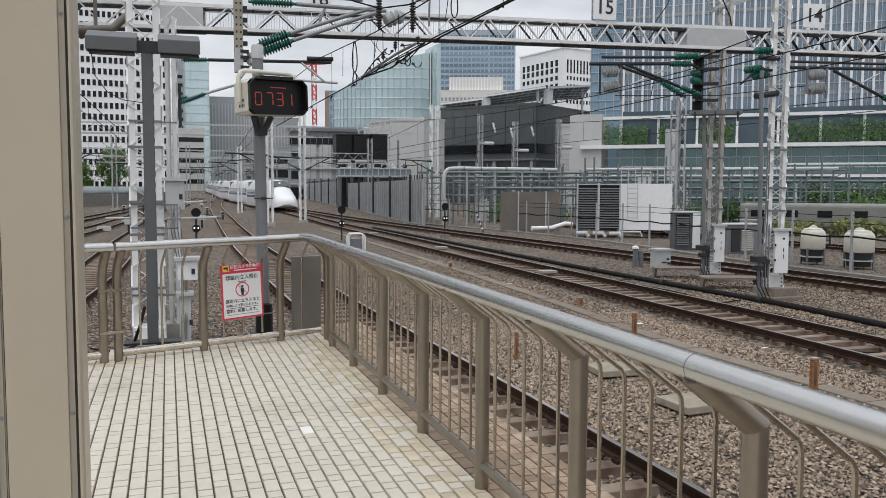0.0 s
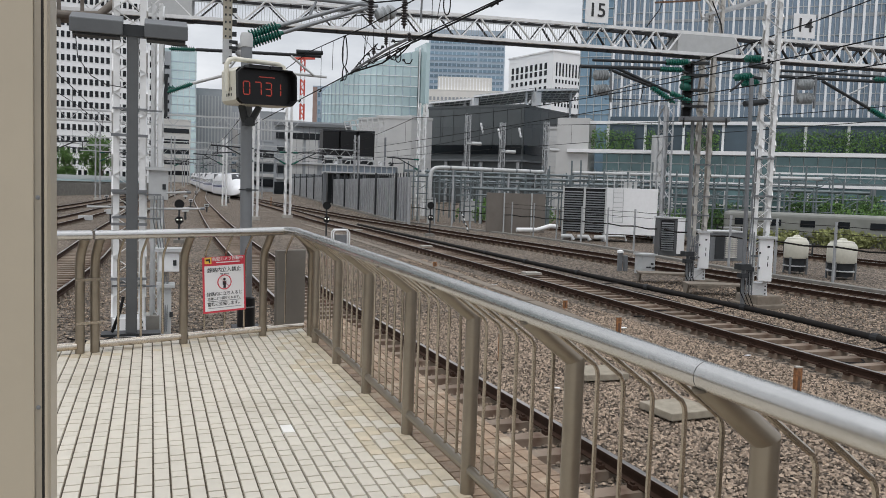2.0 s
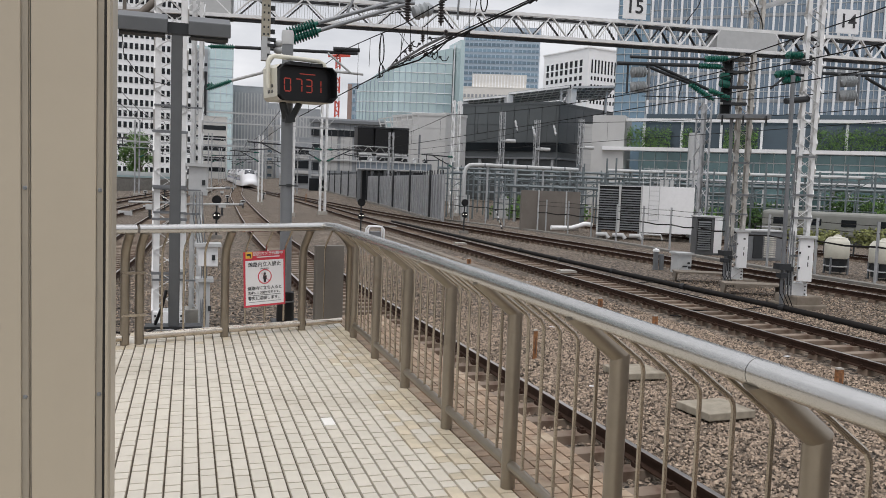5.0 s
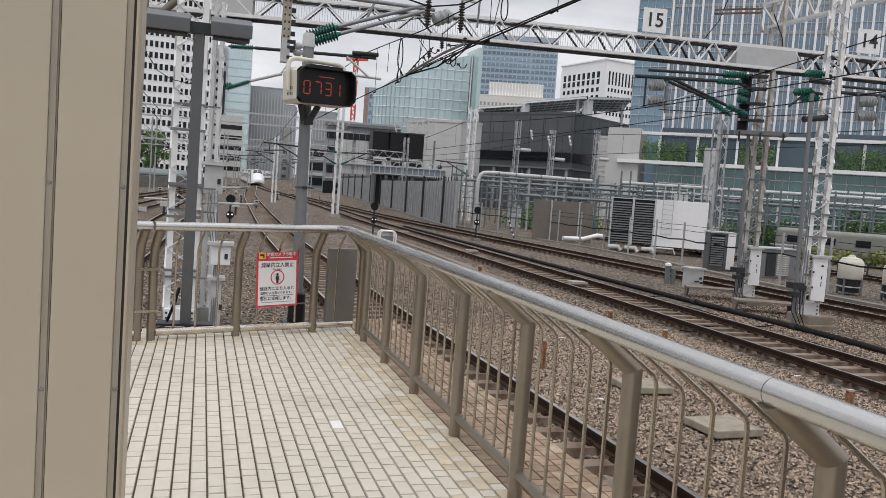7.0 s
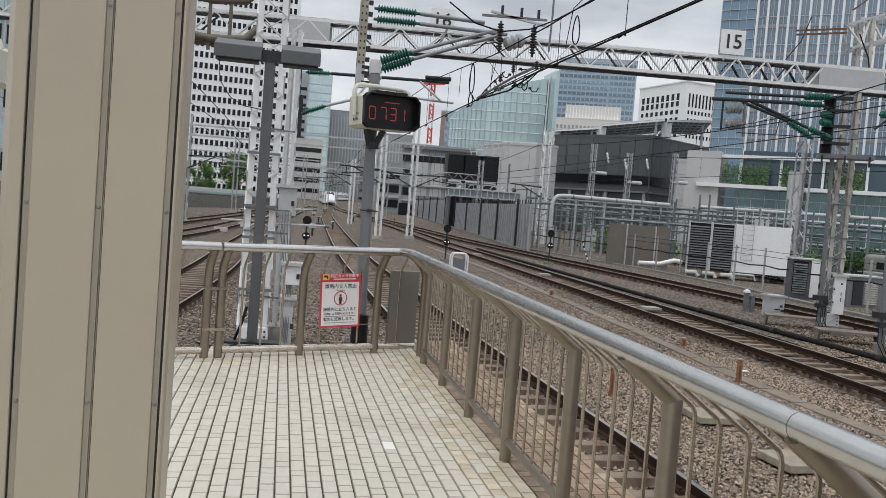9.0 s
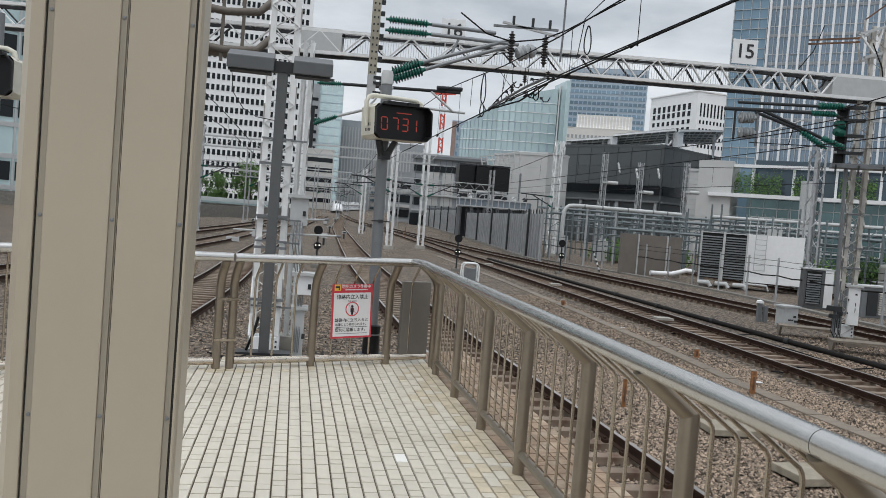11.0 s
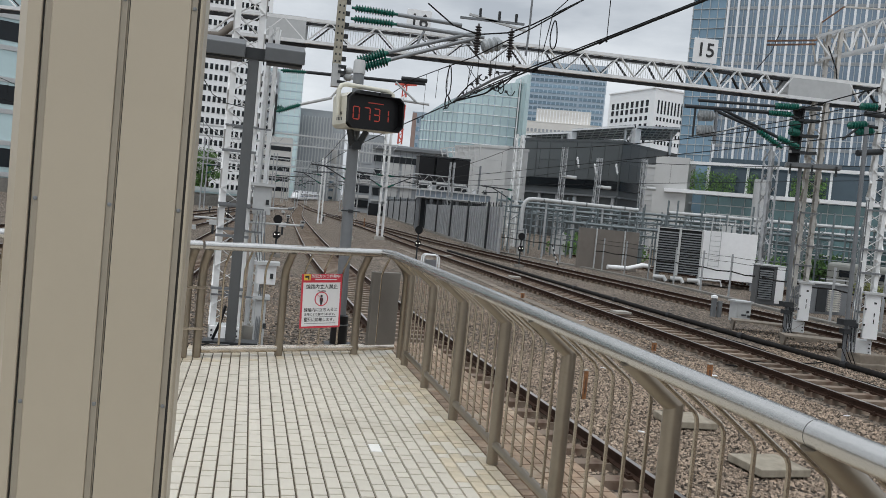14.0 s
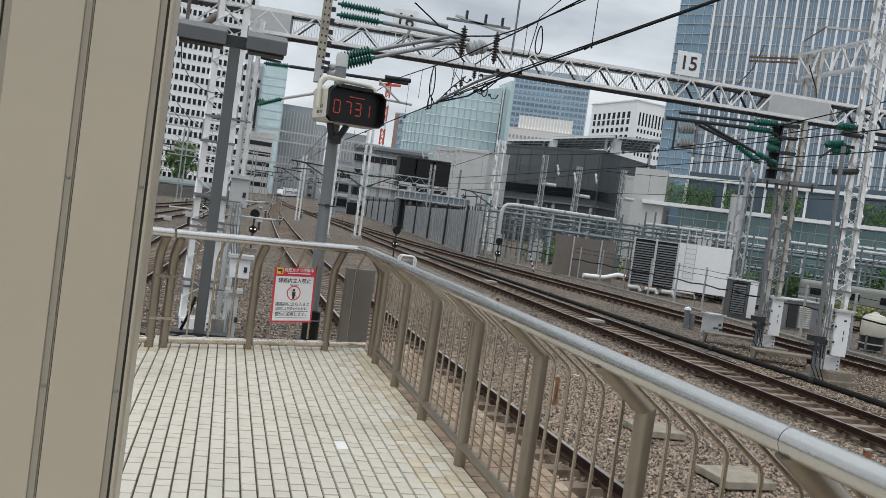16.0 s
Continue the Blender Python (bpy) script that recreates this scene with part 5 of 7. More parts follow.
# ---- yard fittings ----
def make_masts():
    far = [((11.0, 70.7), 0.55, 9.8, "white lattice mast beside the curving track"), ((7.65, 65.7), 0.5, 8.4, "white lattice mast on a small dark plinth"), ((24.2, 74.7), 0.7, 11.0, "white lattice mast before the grey panel wall"), ((7.7, 95.0), 0.5, 7.8, "distant white lattice mast between the tracks"), ((31.0, 45.0), 0.7, 8.7, "weathered lattice mast behind the white cabinet")]
    for (x, y), w, h, label in far:
        lattice_mast(Matrix.Translation((x, y, -1.5)), w, w, h, w * 0.95, "lattice_mast", label, near=True, leg=0.13, brace=0.08, material=GALV if x < 25 else GALV_FAR)
    for x, y, h in ((36.8, 95, 12.1), (41.5, 95, 11.3), (47.6, 95, 11.8), (-8.0, 70, 9), (16.0, 130, 9), (3.0, 130, 9), (-6.0, 105, 9), (8.5, 165, 9), (18.5, 175, 9), (13.5, 215, 9), (7.5, 215, 9), (20.5, 260, 9), (10.5, 260, 9), (24.0, 100, 9), (-14.0, 66.7, 9.0)):
        m = lattice_mast(Matrix.Translation((x, y, ground_z(y))), 0.6, 0.6, h, 0.6, "lattice_mast", "distant grey lattice mast along the line", near=False, leg=0.12, brace=0.08, material=GALV_FAR)
        if x > 30:
            part("crossarm", Shape().box((0.6, -0.3, h - 3.6), (1.6, 0.2, 0.18)), LGREY, m)
            part("drum_insulator", Shape().tube([(0.4, -0.3, h - 3.6), (1.7, -0.3, h - 3.6)], 0.22, 10), LGREY, m)


make_masts()


def make_far_arms():
    """Dark cantilever arms over the distant tracks."""
    for x, y, side in ((7.65, 65.7, -1), (11.0, 70.7, -1), (11.0, 70.7, 1), (7.7, 95, -1), (16, 130, -1), (3, 130, 1), (8.5, 165, 1), (18.5, 175, -1), (-8, 70, 1), (-6, 105, 1), (13.5, 215, -1), (24.2, 74.7, -1)):
        z = ground_z(y) + 5.6
        a = thing("cantilever", Matrix.Translation((x, y, z)), "small dark cantilever on a distant mast", "cantilever", "overhead line cantilevers")
        for p, q, r in (((0.2, 0), (3.4, 0.12), 0.06), ((0.2, -1.0), (2.3, 0.05), 0.05), ((1.7, -0.35), (3.3, -0.5), 0.045), ((2.9, 0.1), (2.9, -0.55), 0.035)):
            part("tube", Shape().tube([(p[0] * side, -0.3, p[1]), (q[0] * side, -0.3, q[1])], r, 6), DGREY, a)
        for zz in (0.0, -1.0):
            insulator(a, (0.25 * side, -0.3, zz), (0.85 * side, -0.3, zz + (0.02 if zz == 0 else 0.3)), 0.11, 5, GREEN)


make_far_arms()


def far_gantry(a, b, z0, z1, label):
    g = thing("overhead_gantry", Matrix(), label, "gantry", "distant gantries")
    a, b = Vector(a), Vector(b)
    n = max(8, int((b - a).length / ((z1 - z0) * 0.9)))
    for dy in (-0.25, 0.25):
        off = Vector((0, dy, 0))
        for z in (z0, z1):
            part("chord", Shape().span(Vector((a.x, a.y, z)) + off, Vector((b.x, b.y, z)) + off, 0.085, 0.085), GALV_MID, g)
    for k in range(n):
        p, q = a.lerp(b, k / n), a.lerp(b, (k + 1) / n)
        za, zb = (z0, z1) if k % 2 == 0 else (z1, z0)
        part("diagonal", Shape().span((p.x, p.y - 0.25, za), (q.x, q.y - 0.25, zb), 0.06, 0.04), GALV_MID, g)


far_gantry((-16, 67.5, 0), (11.0, 65.5, 0), 5.6, 6.4, "white truss gantry over the tracks beyond the platform")
far_gantry((-16, 98, 0), (24, 100, 0), 5.1, 5.9, "second white truss gantry over the tracks")
far_gantry((-10, 132, 0), (22, 130, 0), 5.4, 6.2, "third distant truss gantry")
far_gantry((-4, 168, 0), (24, 165, 0), 5.6, 6.5, "fourth distant truss gantry")
far_gantry((2, 216, 0), (26, 215, 0), 6.0, 7.0, "far truss gantry over the departing train")
far_gantry((4, 262, 0), (28, 260, 0), 6.2, 7.2, "small truss gantry far along the line")


def make_cantilever(label, bars, greens=(), greys=(), m=None):
    c = thing("cantilever", Matrix(), label, "cantilever", "overhead line cantilevers")
    for a, b, r, material in bars:
        bar(c, a, b, r, material)
    for a, b, r, n in greens:
        insulator(c, a, b, r, n)
    for a, b, r, n in greys:
        insulator(c, a, b, r, n, PORC)
    return c


TUBE_GREY = mat("grey_galvanised_tube", (0.27, 0.285, 0.30), 0.45, 0.3, 0.12, 4)
make_cantilever("grey cantilever with green ribbed insulators beside the clock", [((1.02, 22.2, 4.76), (4.2, 22.0, 4.83), 0.045, DGREY), ((0.95, 22.2, 3.9), (1.75, 22.1, 4.16), 0.04, LGREY), ((1.7, 22.1, 4.14), (2.1, 22.1, 4.7), 0.03, LGREY), ((3.4, 22.0, 4.78), (4.0, 21.9, 4.3), 0.03, LGREY), ((3.2, 22, 4.32), (4.35, 21.9, 4.28), 0.035, LGREY), ((3.55, 22.0, 4.9), (4.25, 22.0, 4.92), 0.06, DGREY)], [((0.36, 22.3, 4.74), (1.05, 22.2, 4.76), 0.075, 12), ((0.33, 22.3, 3.64), (0.97, 22.2, 3.9), 0.075, 12)])
make_cantilever("double grey tube cantilever with large green insulators", [((2.83, 20.0, 5.16), (4.95, 20.0, 5.95), 0.05, TUBE_GREY), ((2.9, 20.0, 5.0), (5.0, 20.0, 5.82), 0.05, TUBE_GREY), ((2.98, 20, 5.86), (5.2, 20, 5.86), 0.05, TUBE_GREY), ((2.98, 20, 6.1), (4.6, 20, 6.08), 0.05, TUBE_GREY), ((3.5, 20, 5.4), (3.7, 20, 5.88), 0.03, TUBE_GREY)], [((2.05, 20, 4.82), (2.83, 20.0, 5.16), 0.14, 10), ((2.1, 20, 4.66), (2.9, 20.0, 5.0), 0.14, 10), ((1.85, 20, 5.84), (2.98, 20, 5.86), 0.1, 14), ((1.85, 20, 6.1), (2.98, 20, 6.1), 0.1, 14)])
make_cantilever(
    "dark cantilever hung with green and grey insulators",
    [((11.47, 21, 5.03), (14.1, 21, 5.17), 0.055, DGREY), ((11.86, 21, 5.24), (14.3, 21, 5.37), 0.045, DGREY), ((12.4, 21, 5.02), (13.8, 21, 4.65), 0.045, DGREY), ((12.56, 21, 5.1), (14.48, 21, 4.51), 0.045, DGREY), ((12.45, 21, 4.35), (13.9, 21, 4.95), 0.022, LGREY), ((11.8, 21, 5.0), (11.8, 21, 4.2), 0.03, DGREY), ((12.46, 21, 5.02), (12.5, 21, 4.08), 0.04, MGREY), ((13.6, 21, 4.7), (13.5, 21, 4.2), 0.014, WIRE), ((15.1, 21.1, 5.45), (15.5, 21.5, 5.45), 0.05, DGREY), ((14.9, 21.1, 5.2), (15.5, 21.5, 5.2), 0.04, DGREY)],
    [((14.25, 21, 5.37), (15.16, 21, 5.45), 0.1, 9), ((14.05, 21, 5.16), (14.95, 21, 5.2), 0.085, 9), ((13.78, 21, 4.65), (14.69, 21, 4.21), 0.09, 10), ((14.47, 21, 4.51), (15.31, 21, 4.27), 0.09, 9), ((14.99, 21.1, 4.74), (15.4, 21.3, 4.74), 0.12, 4), ((14.99, 21.1, 4.95), (15.4, 21.3, 4.97), 0.11, 4)],
    [((11.9, 21, 4.81), (12.42, 21, 4.86), 0.16, 5), ((11.92, 21, 4.39), (12.44, 21, 4.44), 0.16, 5)],
)


def make_mast_head():
    """The dark beam, clamps and collar beside the rusty mast."""
    h = thing("mast_bracket", Matrix.Translation((15.55, 21.6, 3.9)) @ Matrix.Rotation(radians(-30), 4, "Z"), "dark steel beam with clamp plates and collar beside the mast", "bracket", "mast brackets")
    for x in (-0.13, 0.13):
        part("flange", Shape().box((x, 0, 0.82), (0.05, 0.2, 1.75)), DGREY, h)
    part("web", Shape().box((0, 0.02, 0.82), (0.24, 0.03, 1.75)), GALV_DARK, h)
    for z in (0.3, 0.8, 1.25, 1.62):
        part("clamp", Shape().box((0.22, -0.05, z), (0.75, 0.3, 0.07)), DGREY, h)
        part("bolt", Shape().box((-0.13, -0.16, z), (0.07, 0.1, 0.07)), LGREY, h)
    part("collar", Shape().box((0.55, 0.0, -0.08), (1.5, 0.6, 0.12)), MGREY, h)
    for x in (-0.1, 0.5, 1.15):
        part("collar_rib", Shape().box((x, -0.36, -0.22), (0.05, 0.05, 0.3)), DGREY, h)
    for x, y, z0, z1, label in ((15.8, 21.45, -1.4, 3.75, "slim dark conduit beside the rusty mast"), (14.55, 17.4, -1.4, 4.5, "slim dark conduit beside the tall mast")):
        c = thing("conduit", Matrix.Translation((x, y, 0)), label, "conduit", "mast conduits")
        part("pipe", Shape().tube([(0.02, 0, z0), (-0.1, 0, z1)], 0.055, 10), MGREY, c, smooth=True)
        part("switch_box", Shape().box((-0.05, -0.03, -0.35), (0.34, 0.26, 0.15)).box((-0.05, -0.03, -0.58), (0.2, 0.2, 0.12)), DGREY, c)
        for k in range(3):
            part("cable", Shape().tube([(0.12 * k - 0.15, -0.1, -0.6), (0.12 * k - 0.18, -0.14, -1.0), (0.1 * k + 0.1, -0.1, -1.4)], 0.012, 6), BLACK, c)


make_mast_head()
make_cantilever("dark outer cantilever with grey disc insulators", [((16.9, 19.2, 4.95), (20.6, 19, 5.05), 0.05, DGREY), ((16.9, 19.2, 5.12), (20.6, 19.0, 5.2), 0.04, DGREY), ((18.3, 19, 4.9), (20.2, 19, 4.2), 0.045, DGREY), ((18.9, 19, 4.4), (20.0, 19, 4.9), 0.022, LGREY), ((18.05, 19, 4.95), (18.05, 19, 4.1), 0.04, MGREY), ((17.35, 19, 4.95), (17.35, 19, 4.2), 0.04, MGREY)], [((20.1, 19, 4.25), (20.8, 19, 3.98), 0.09, 8), ((20.2, 19, 5.1), (21, 19, 5.12), 0.09, 8)], [((17.39, 19, 4.73), (17.98, 19, 4.79), 0.16, 5), ((17.4, 19, 4.33), (18.0, 19, 4.39), 0.16, 5)])
make_cantilever("short bracket with green insulators on the tall mast", [((14.85, 17.9, 4.62), (15.3, 17.9, 4.6), 0.04, DGREY), ((15.1, 17.9, 5.1), (15.4, 17.9, 5.1), 0.04, DGREY), ((14.2, 17.9, 4.2), (14.7, 17.9, 4.6), 0.03, DGREY), ((14.6, 17.8, 3.9), (15.3, 17.8, 4.0), 0.08, DGREY), ((14.7, 17.8, 4.9), (15.3, 17.8, 4.9), 0.07, DGREY)], [((14.3, 17.9, 4.56), (14.9, 17.9, 4.66), 0.1, 6), ((14.6, 17.9, 5.08), (15.15, 17.9, 5.12), 0.1, 6), ((14.55, 17.9, 4.42), (15.1, 17.9, 4.5), 0.1, 6)])


def make_boom():
    """The box truss that reaches out from the short upper mast."""
    g = thing("truss_boom", Matrix(), "grey lattice boom reaching out from the short rusty mast", "boom")
    a, b, c, d = (Vector(q) for q in ((16.29, 22.2, 7.88), (19.09, 22.2, 8.93), (16.5, 22.2, 7.2), (19.12, 22.2, 8.11)))
    for p, q in ((a, b), (c, d)):
        for off in (Vector((0, 0, 0)), Vector((0.25, 0.5, 0))):
            part("chord", Shape().span(p + off, p + (q - p) * 1.9 + off, 0.08), GALV_MID, g)
    n = 14
    for k in range(n):
        f0, f1 = 1.9 * k / n, 1.9 * (k + 1) / n
        lo0, hi1 = c + (d - c) * f0, a + (b - a) * f1
        lo1, hi0 = c + (d - c) * f1, a + (b - a) * f0
        part("diagonal", Shape().span(lo0, hi1, 0.05) if k % 2 else Shape().span(hi0, lo1, 0.05), GALV, g)
        part("upright", Shape().span(lo0 + Vector((0.25, 0.5, 0)), hi0 + Vector((0.25, 0.5, 0)), 0.04), GALV_DIRTY, g)
    r0, r1, r2 = (Vector(q) for q in [(14.63, 22.2, 7.51), (16.3, 22.2, 7.76), (14.7, 22.2, 7.42)])
    for dz in (0.0, -0.12):
        part("rusty_bar", Shape().span(r0 + Vector((0, 0, dz)), r1 + Vector((0, 0, dz)), 0.05), RUST, g)
    t0, t1, t2 = (Vector(q) for q in [(17.15, 22.2, 8.91), (16.42, 22.2, 8.32), (19.21, 22.2, 9.11)])
    part("stay", Shape().span(t1, t0, 0.04), RUST, g)
    part("stay", Shape().span(t0, t2, 0.05), GALV_DIRTY, g)
    part("stay", Shape().span(t1 - Vector((0, 0, 0.35)), t1, 0.05), GALV_DIRTY, g)


make_boom()
make_cantilever("grey lattice side bracket with small insulators", [((0.3, 25, 5.3), (0.9, 25, 5.25), 0.05, DGREY), ((0.25, 25, 5.5), (0.25, 25, 3.4), 0.05, DGREY), ((0.32, 24.9, 4.4), (0.32, 24.9, 3.2), 0.07, DGREY)], [((0.3, 25.0, 5.75), (0.55, 25.0, 5.55), 0.13, 3), ((0.25, 25.0, 4.0), (0.6, 25.0, 4.05), 0.1, 4)])


def make_drop_post():
    """The perforated bracket that hangs from the gantry beside the clock."""
    p = thing("drop_bracket", Matrix.Translation((1.66, 20.6, 4.25)), "beige perforated steel bracket with clamp plates", "bracket")
    s = Shape().box((0, 0, 1.7), (0.20, 0.22, 2.4))
    part("channel", s, IVORY_DIRTY, p)
    holes = Shape()
    for k in range(13):
        for sx in (-0.05, 0.05):
            holes.box((sx, -0.112, 0.62 + k * 0.17), (0.04, 0.006, 0.05))
    part("bolt_rows", holes, DGREY, p)
    part("lower_plate", Shape().box((0.0, -0.02, 0.28), (0.2, 0.24, 0.56)), LGREY, p)
    for z in (0.12, 0.36, 0.5):
        part("clamp", Shape().box((0.13, -0.08, z), (0.2, 0.16, 0.07)), DGREY, p)
    for k in range(7):
        part("step_bolt", Shape().box((0.16, -0.03, 0.7 + k * 0.28), (0.1, 0.1, 0.1)), DGREY, p)
    for z in (0.42, 0.26):
        part("spool", Shape().lathe((0.2, 0, z), (1, 0, 0.1), [(0, 0.04), (0.08, 0.09), (0.16, 0.09), (0.2, 0.05), (0.3, 0.07), (0.36, 0.03)], 12), LGREY, p, smooth=True)


IVORY_DIRTY = mat("weathered_beige_steel", (0.38, 0.35, 0.28), 0.7, 0.1, 0.2, 6, 0.1, 40)
make_drop_post()


# ---- wires ----
def wire(pts, r=0.011, sag=0.0, label="dark overhead line wire", material=None):
    line = [Vector(p) for p in pts]
    if sag and len(line) == 2:
        a, b = line
        line = [a.lerp(b, k / 12) - Vector((0, 0, sag * 4 * (k / 12) * (1 - k / 12))) for k in range(13)]
    solid("overhead_wire", Shape().tube(line, r, 6), material or WIRE, label, "wire", group="overhead wires")


def catenary(plan, contact, bearer, y0, y1, step, seed, shift=0.0):
    """A contact wire, its sagging messenger and the droppers between them."""
    rng = random.Random(seed)
    line = [p for p in curve_points([(x, y, 0) for x, y in plan], 1.5) if y0 <= p.y <= y1]
    c = thing("overhead_line", Matrix(), "contact wire hung by droppers from a sagging messenger wire", "wire", "overhead lines")
    lo = [Vector((p.x + shift, p.y, ground_z(p.y) + 1.5 + contact)) for p in line]
    hi = []
    for k, p in enumerate(lo):
        f = ((p.y - y0) % 45.0) / 45.0
        hi.append(p + Vector((0, 0, bearer - 0.75 * 4 * f * (1 - f))))
    part("contact_wire", Shape().tube(lo, 0.011, 6), WIRE, c)
    part("messenger_wire", Shape().tube(hi, 0.012, 6), WIRE, c)
    for k in range(2, len(lo), step):
        part("dropper", Shape().tube([lo[k], hi[k]], 0.006, 5), WIRE, c)


catenary(TRACK_A, 3.68, 1.2, 30, 180, 4, 1, 0.2)
catenary(TRACK_B, 3.75, 1.15, -6, 300, 4, 2)
catenary(TRACK_C, 3.75, 1.15, -6, 130, 4, 3)
catenary(TRACK_L1, 3.75, 1.15, 12, 175, 4, 4)
catenary(TRACK_L2, 3.75, 1.15, 20, 145, 4, 5)
wire([(3.75, -3, 3.48), (3.75, 5, 3.53), (3.75, 9.4, 3.6), (3.75, 14.5, 3.67), (3.75, 21.5, 3.7), (3.72, 30.2, 3.69)], 0.013, 0, "dark contact wire over the fenced track")
wire([(3.82, -3, 3.5), (3.8, 5, 3.56), (3.78, 12.2, 3.7), (3.75, 15, 3.7)], 0.009, 0, "second contact wire over the fenced track")
wire([(3.75, -3, 4.12), (3.75, 5, 4.18), (3.75, 12.1, 4.28), (3.75, 15.3, 4.4), (3.75, 18.3, 4.61), (3.75, 21.2, 4.8), (3.72, 30.2, 4.9)], 0.011, 0, "messenger wire over the fenced track")
wire([(3.75, 12.6, 3.74), (3.75, 13.7, 3.76), (3.75, 16.4, 3.71)], 0.024, 0, "thick grey splice sleeve on the contact wire", MGREY)
wire([(3.75, 8.5, 4.6), (4.3, 12.5, 4.72), (5.5, 16.3, 4.9)], 0.008)
wire([(3.13, 17, 5.72), (3.71, 17, 5.35), (4.28, 17, 5.24), (4.95, 17, 5.37), (5.44, 17, 5.61), (6.04, 17, 5.99), (6.9, 16, 6.5)], 0.016, 0, "slack black jumper cable under the tubes")
wire([(5.39, 17, 6.6), (5.39, 17, 5.7), (5.37, 17, 4.94)], 0.022, 0, "grey drop rod from the gantry", MGREY)
wire([(5.1, 18.0, 5.38), (5.6, 22, 6.1), (5.2, 26, 6.6)], 0.014)
wire([(17.5, 2, 8.3), (16.6, 17.6, 6.2), (14.9, 21, 5.3)], 0.016, 0, "black feeder cable over the tall mast")
wire([(15.6, 17.7, 5.4), (13.5, 19.5, 4.7), (11.7, 21, 4.2)], 0.012)
wire([(17.9, 19, 4.5), (15, 19.8, 4.15), (12, 20.5, 4.1)], 0.012)
wire([(16.6, 22.0, 7.6), (16.9, 21.9, 6.9), (17.0, 21.8, 6.0)], 0.02)
wire([(15.15, 22.3, 8.0), (14.8, 22.2, 7.2), (14.3, 22.1, 6.6)], 0.014)


def loop_wire(x, y, top, bottom, half, label):
    """A slack teardrop of cable between two clamps."""
    pts = []
    for k in range(19):
        a = 2 * math.pi * k / 18
        f = 0.5 - 0.5 * math.cos(a)
        pts.append((x + half * math.sin(a) * (0.55 + 0.45 * f), y, top + (bottom - top) * f))
    wire(pts, 0.013, 0, label)


loop_wire(4.07, 18.5, 4.78, 4.10, 0.07, "long black jumper loop on the messenger wire")
loop_wire(4.07, 18.5, 4.10, 3.80, 0.06, "small black jumper loop on the contact wire")
loop_wire(5.6, 16.0, 5.52, 4.94, 0.09, "black jumper loop beside the spool")
loop_wire(5.33, 18.5, 4.62, 4.3, 0.08, "black jumper loop on the pull-off rod")


def make_registration_arms():
    arms = thing("steady_arm", Matrix(), "dark steady arms, hooks and hanger rods over the near track", "rod")
    for a, b, r in (((4.22, 18.5, 3.97), (4.54, 18.5, 4.38), 0.014), ((4.54, 18.5, 4.38), (4.83, 18.5, 4.68), 0.014), ((4.3, 18.5, 4.0), (4.95, 18.5, 4.25), 0.018), ((4.95, 18.5, 4.25), (5.75, 18.5, 4.86), 0.02), ((5.3, 18.5, 4.4), (5.6, 18.5, 4.72), 0.014), ((4.54, 18.5, 4.83), (4.51, 18.5, 4.21), 0.008), ((4.62, 18.5, 4.95), (4.5, 18.5, 4.3), 0.007), ((4.73, 18.5, 5.05), (4.74, 18.5, 4.37), 0.008), ((5.02, 18.5, 5.02), (5.04, 18.5, 4.61), 0.009), ((3.8, 18.5, 4.64), (3.79, 18.5, 4.0), 0.006), ((4.4, 18.5, 4.9), (4.85, 18.5, 4.4), 0.007), ((5.15, 18.5, 4.75), (5.7, 18.5, 4.85), 0.014)):
        bar(arms, a, b, r, WIRE, "rod")
    for x, z, k in ((4.42, 4.2, 1), (4.62, 4.42, 1), (4.8, 4.3, -1), (5.05, 4.45, 1), (5.3, 4.42, -1), (5.46, 4.36, 1), (4.95, 4.62, -1), (5.2, 4.78, 1), (4.3, 4.02, -1)):
        part("hook", Shape().tube([(x, 18.5, z), (x + 0.06 * k, 18.48, z - 0.08), (x + 0.15 * k, 18.46, z - 0.07), (x + 0.2 * k, 18.46, z + 0.03)], 0.013, 6), WIRE, arms)
        part("clamp", Shape().box((x, 18.5, z), (0.06, 0.05, 0.05)), DGREY, arms)
    for x, z0, z1 in ((5.03, 4.86, 4.66), (4.74, 4.6, 4.42), (5.58, 5.0, 4.8)):
        insulator(arms, (x, 18.5, z0), (x, 18.5, z1), 0.055, 4, PORC_DARK, "small_insulator")
    for y in (9.0, 11.4, 13.6, 17.2, 19.6, 22.5, 25.5, 28.0):
        z0, z1 = 3.57 + (y - 9) * 0.006, 4.2 + max(0, y - 9) * 0.045
        bar(arms, (3.75, y, z0), (3.75, y, z1), 0.005, WIRE, "dropper")
        part("dropper_clip", Shape().tube([(3.75, y, z0), (3.79, y + 0.1, z0 + 0.05), (3.75, y + 0.2, z0 + 0.01)], 0.014, 6), WIRE, arms)


PORC_DARK = mat("dark_brown_porcelain", (0.05, 0.042, 0.042), 0.3)
make_registration_arms()


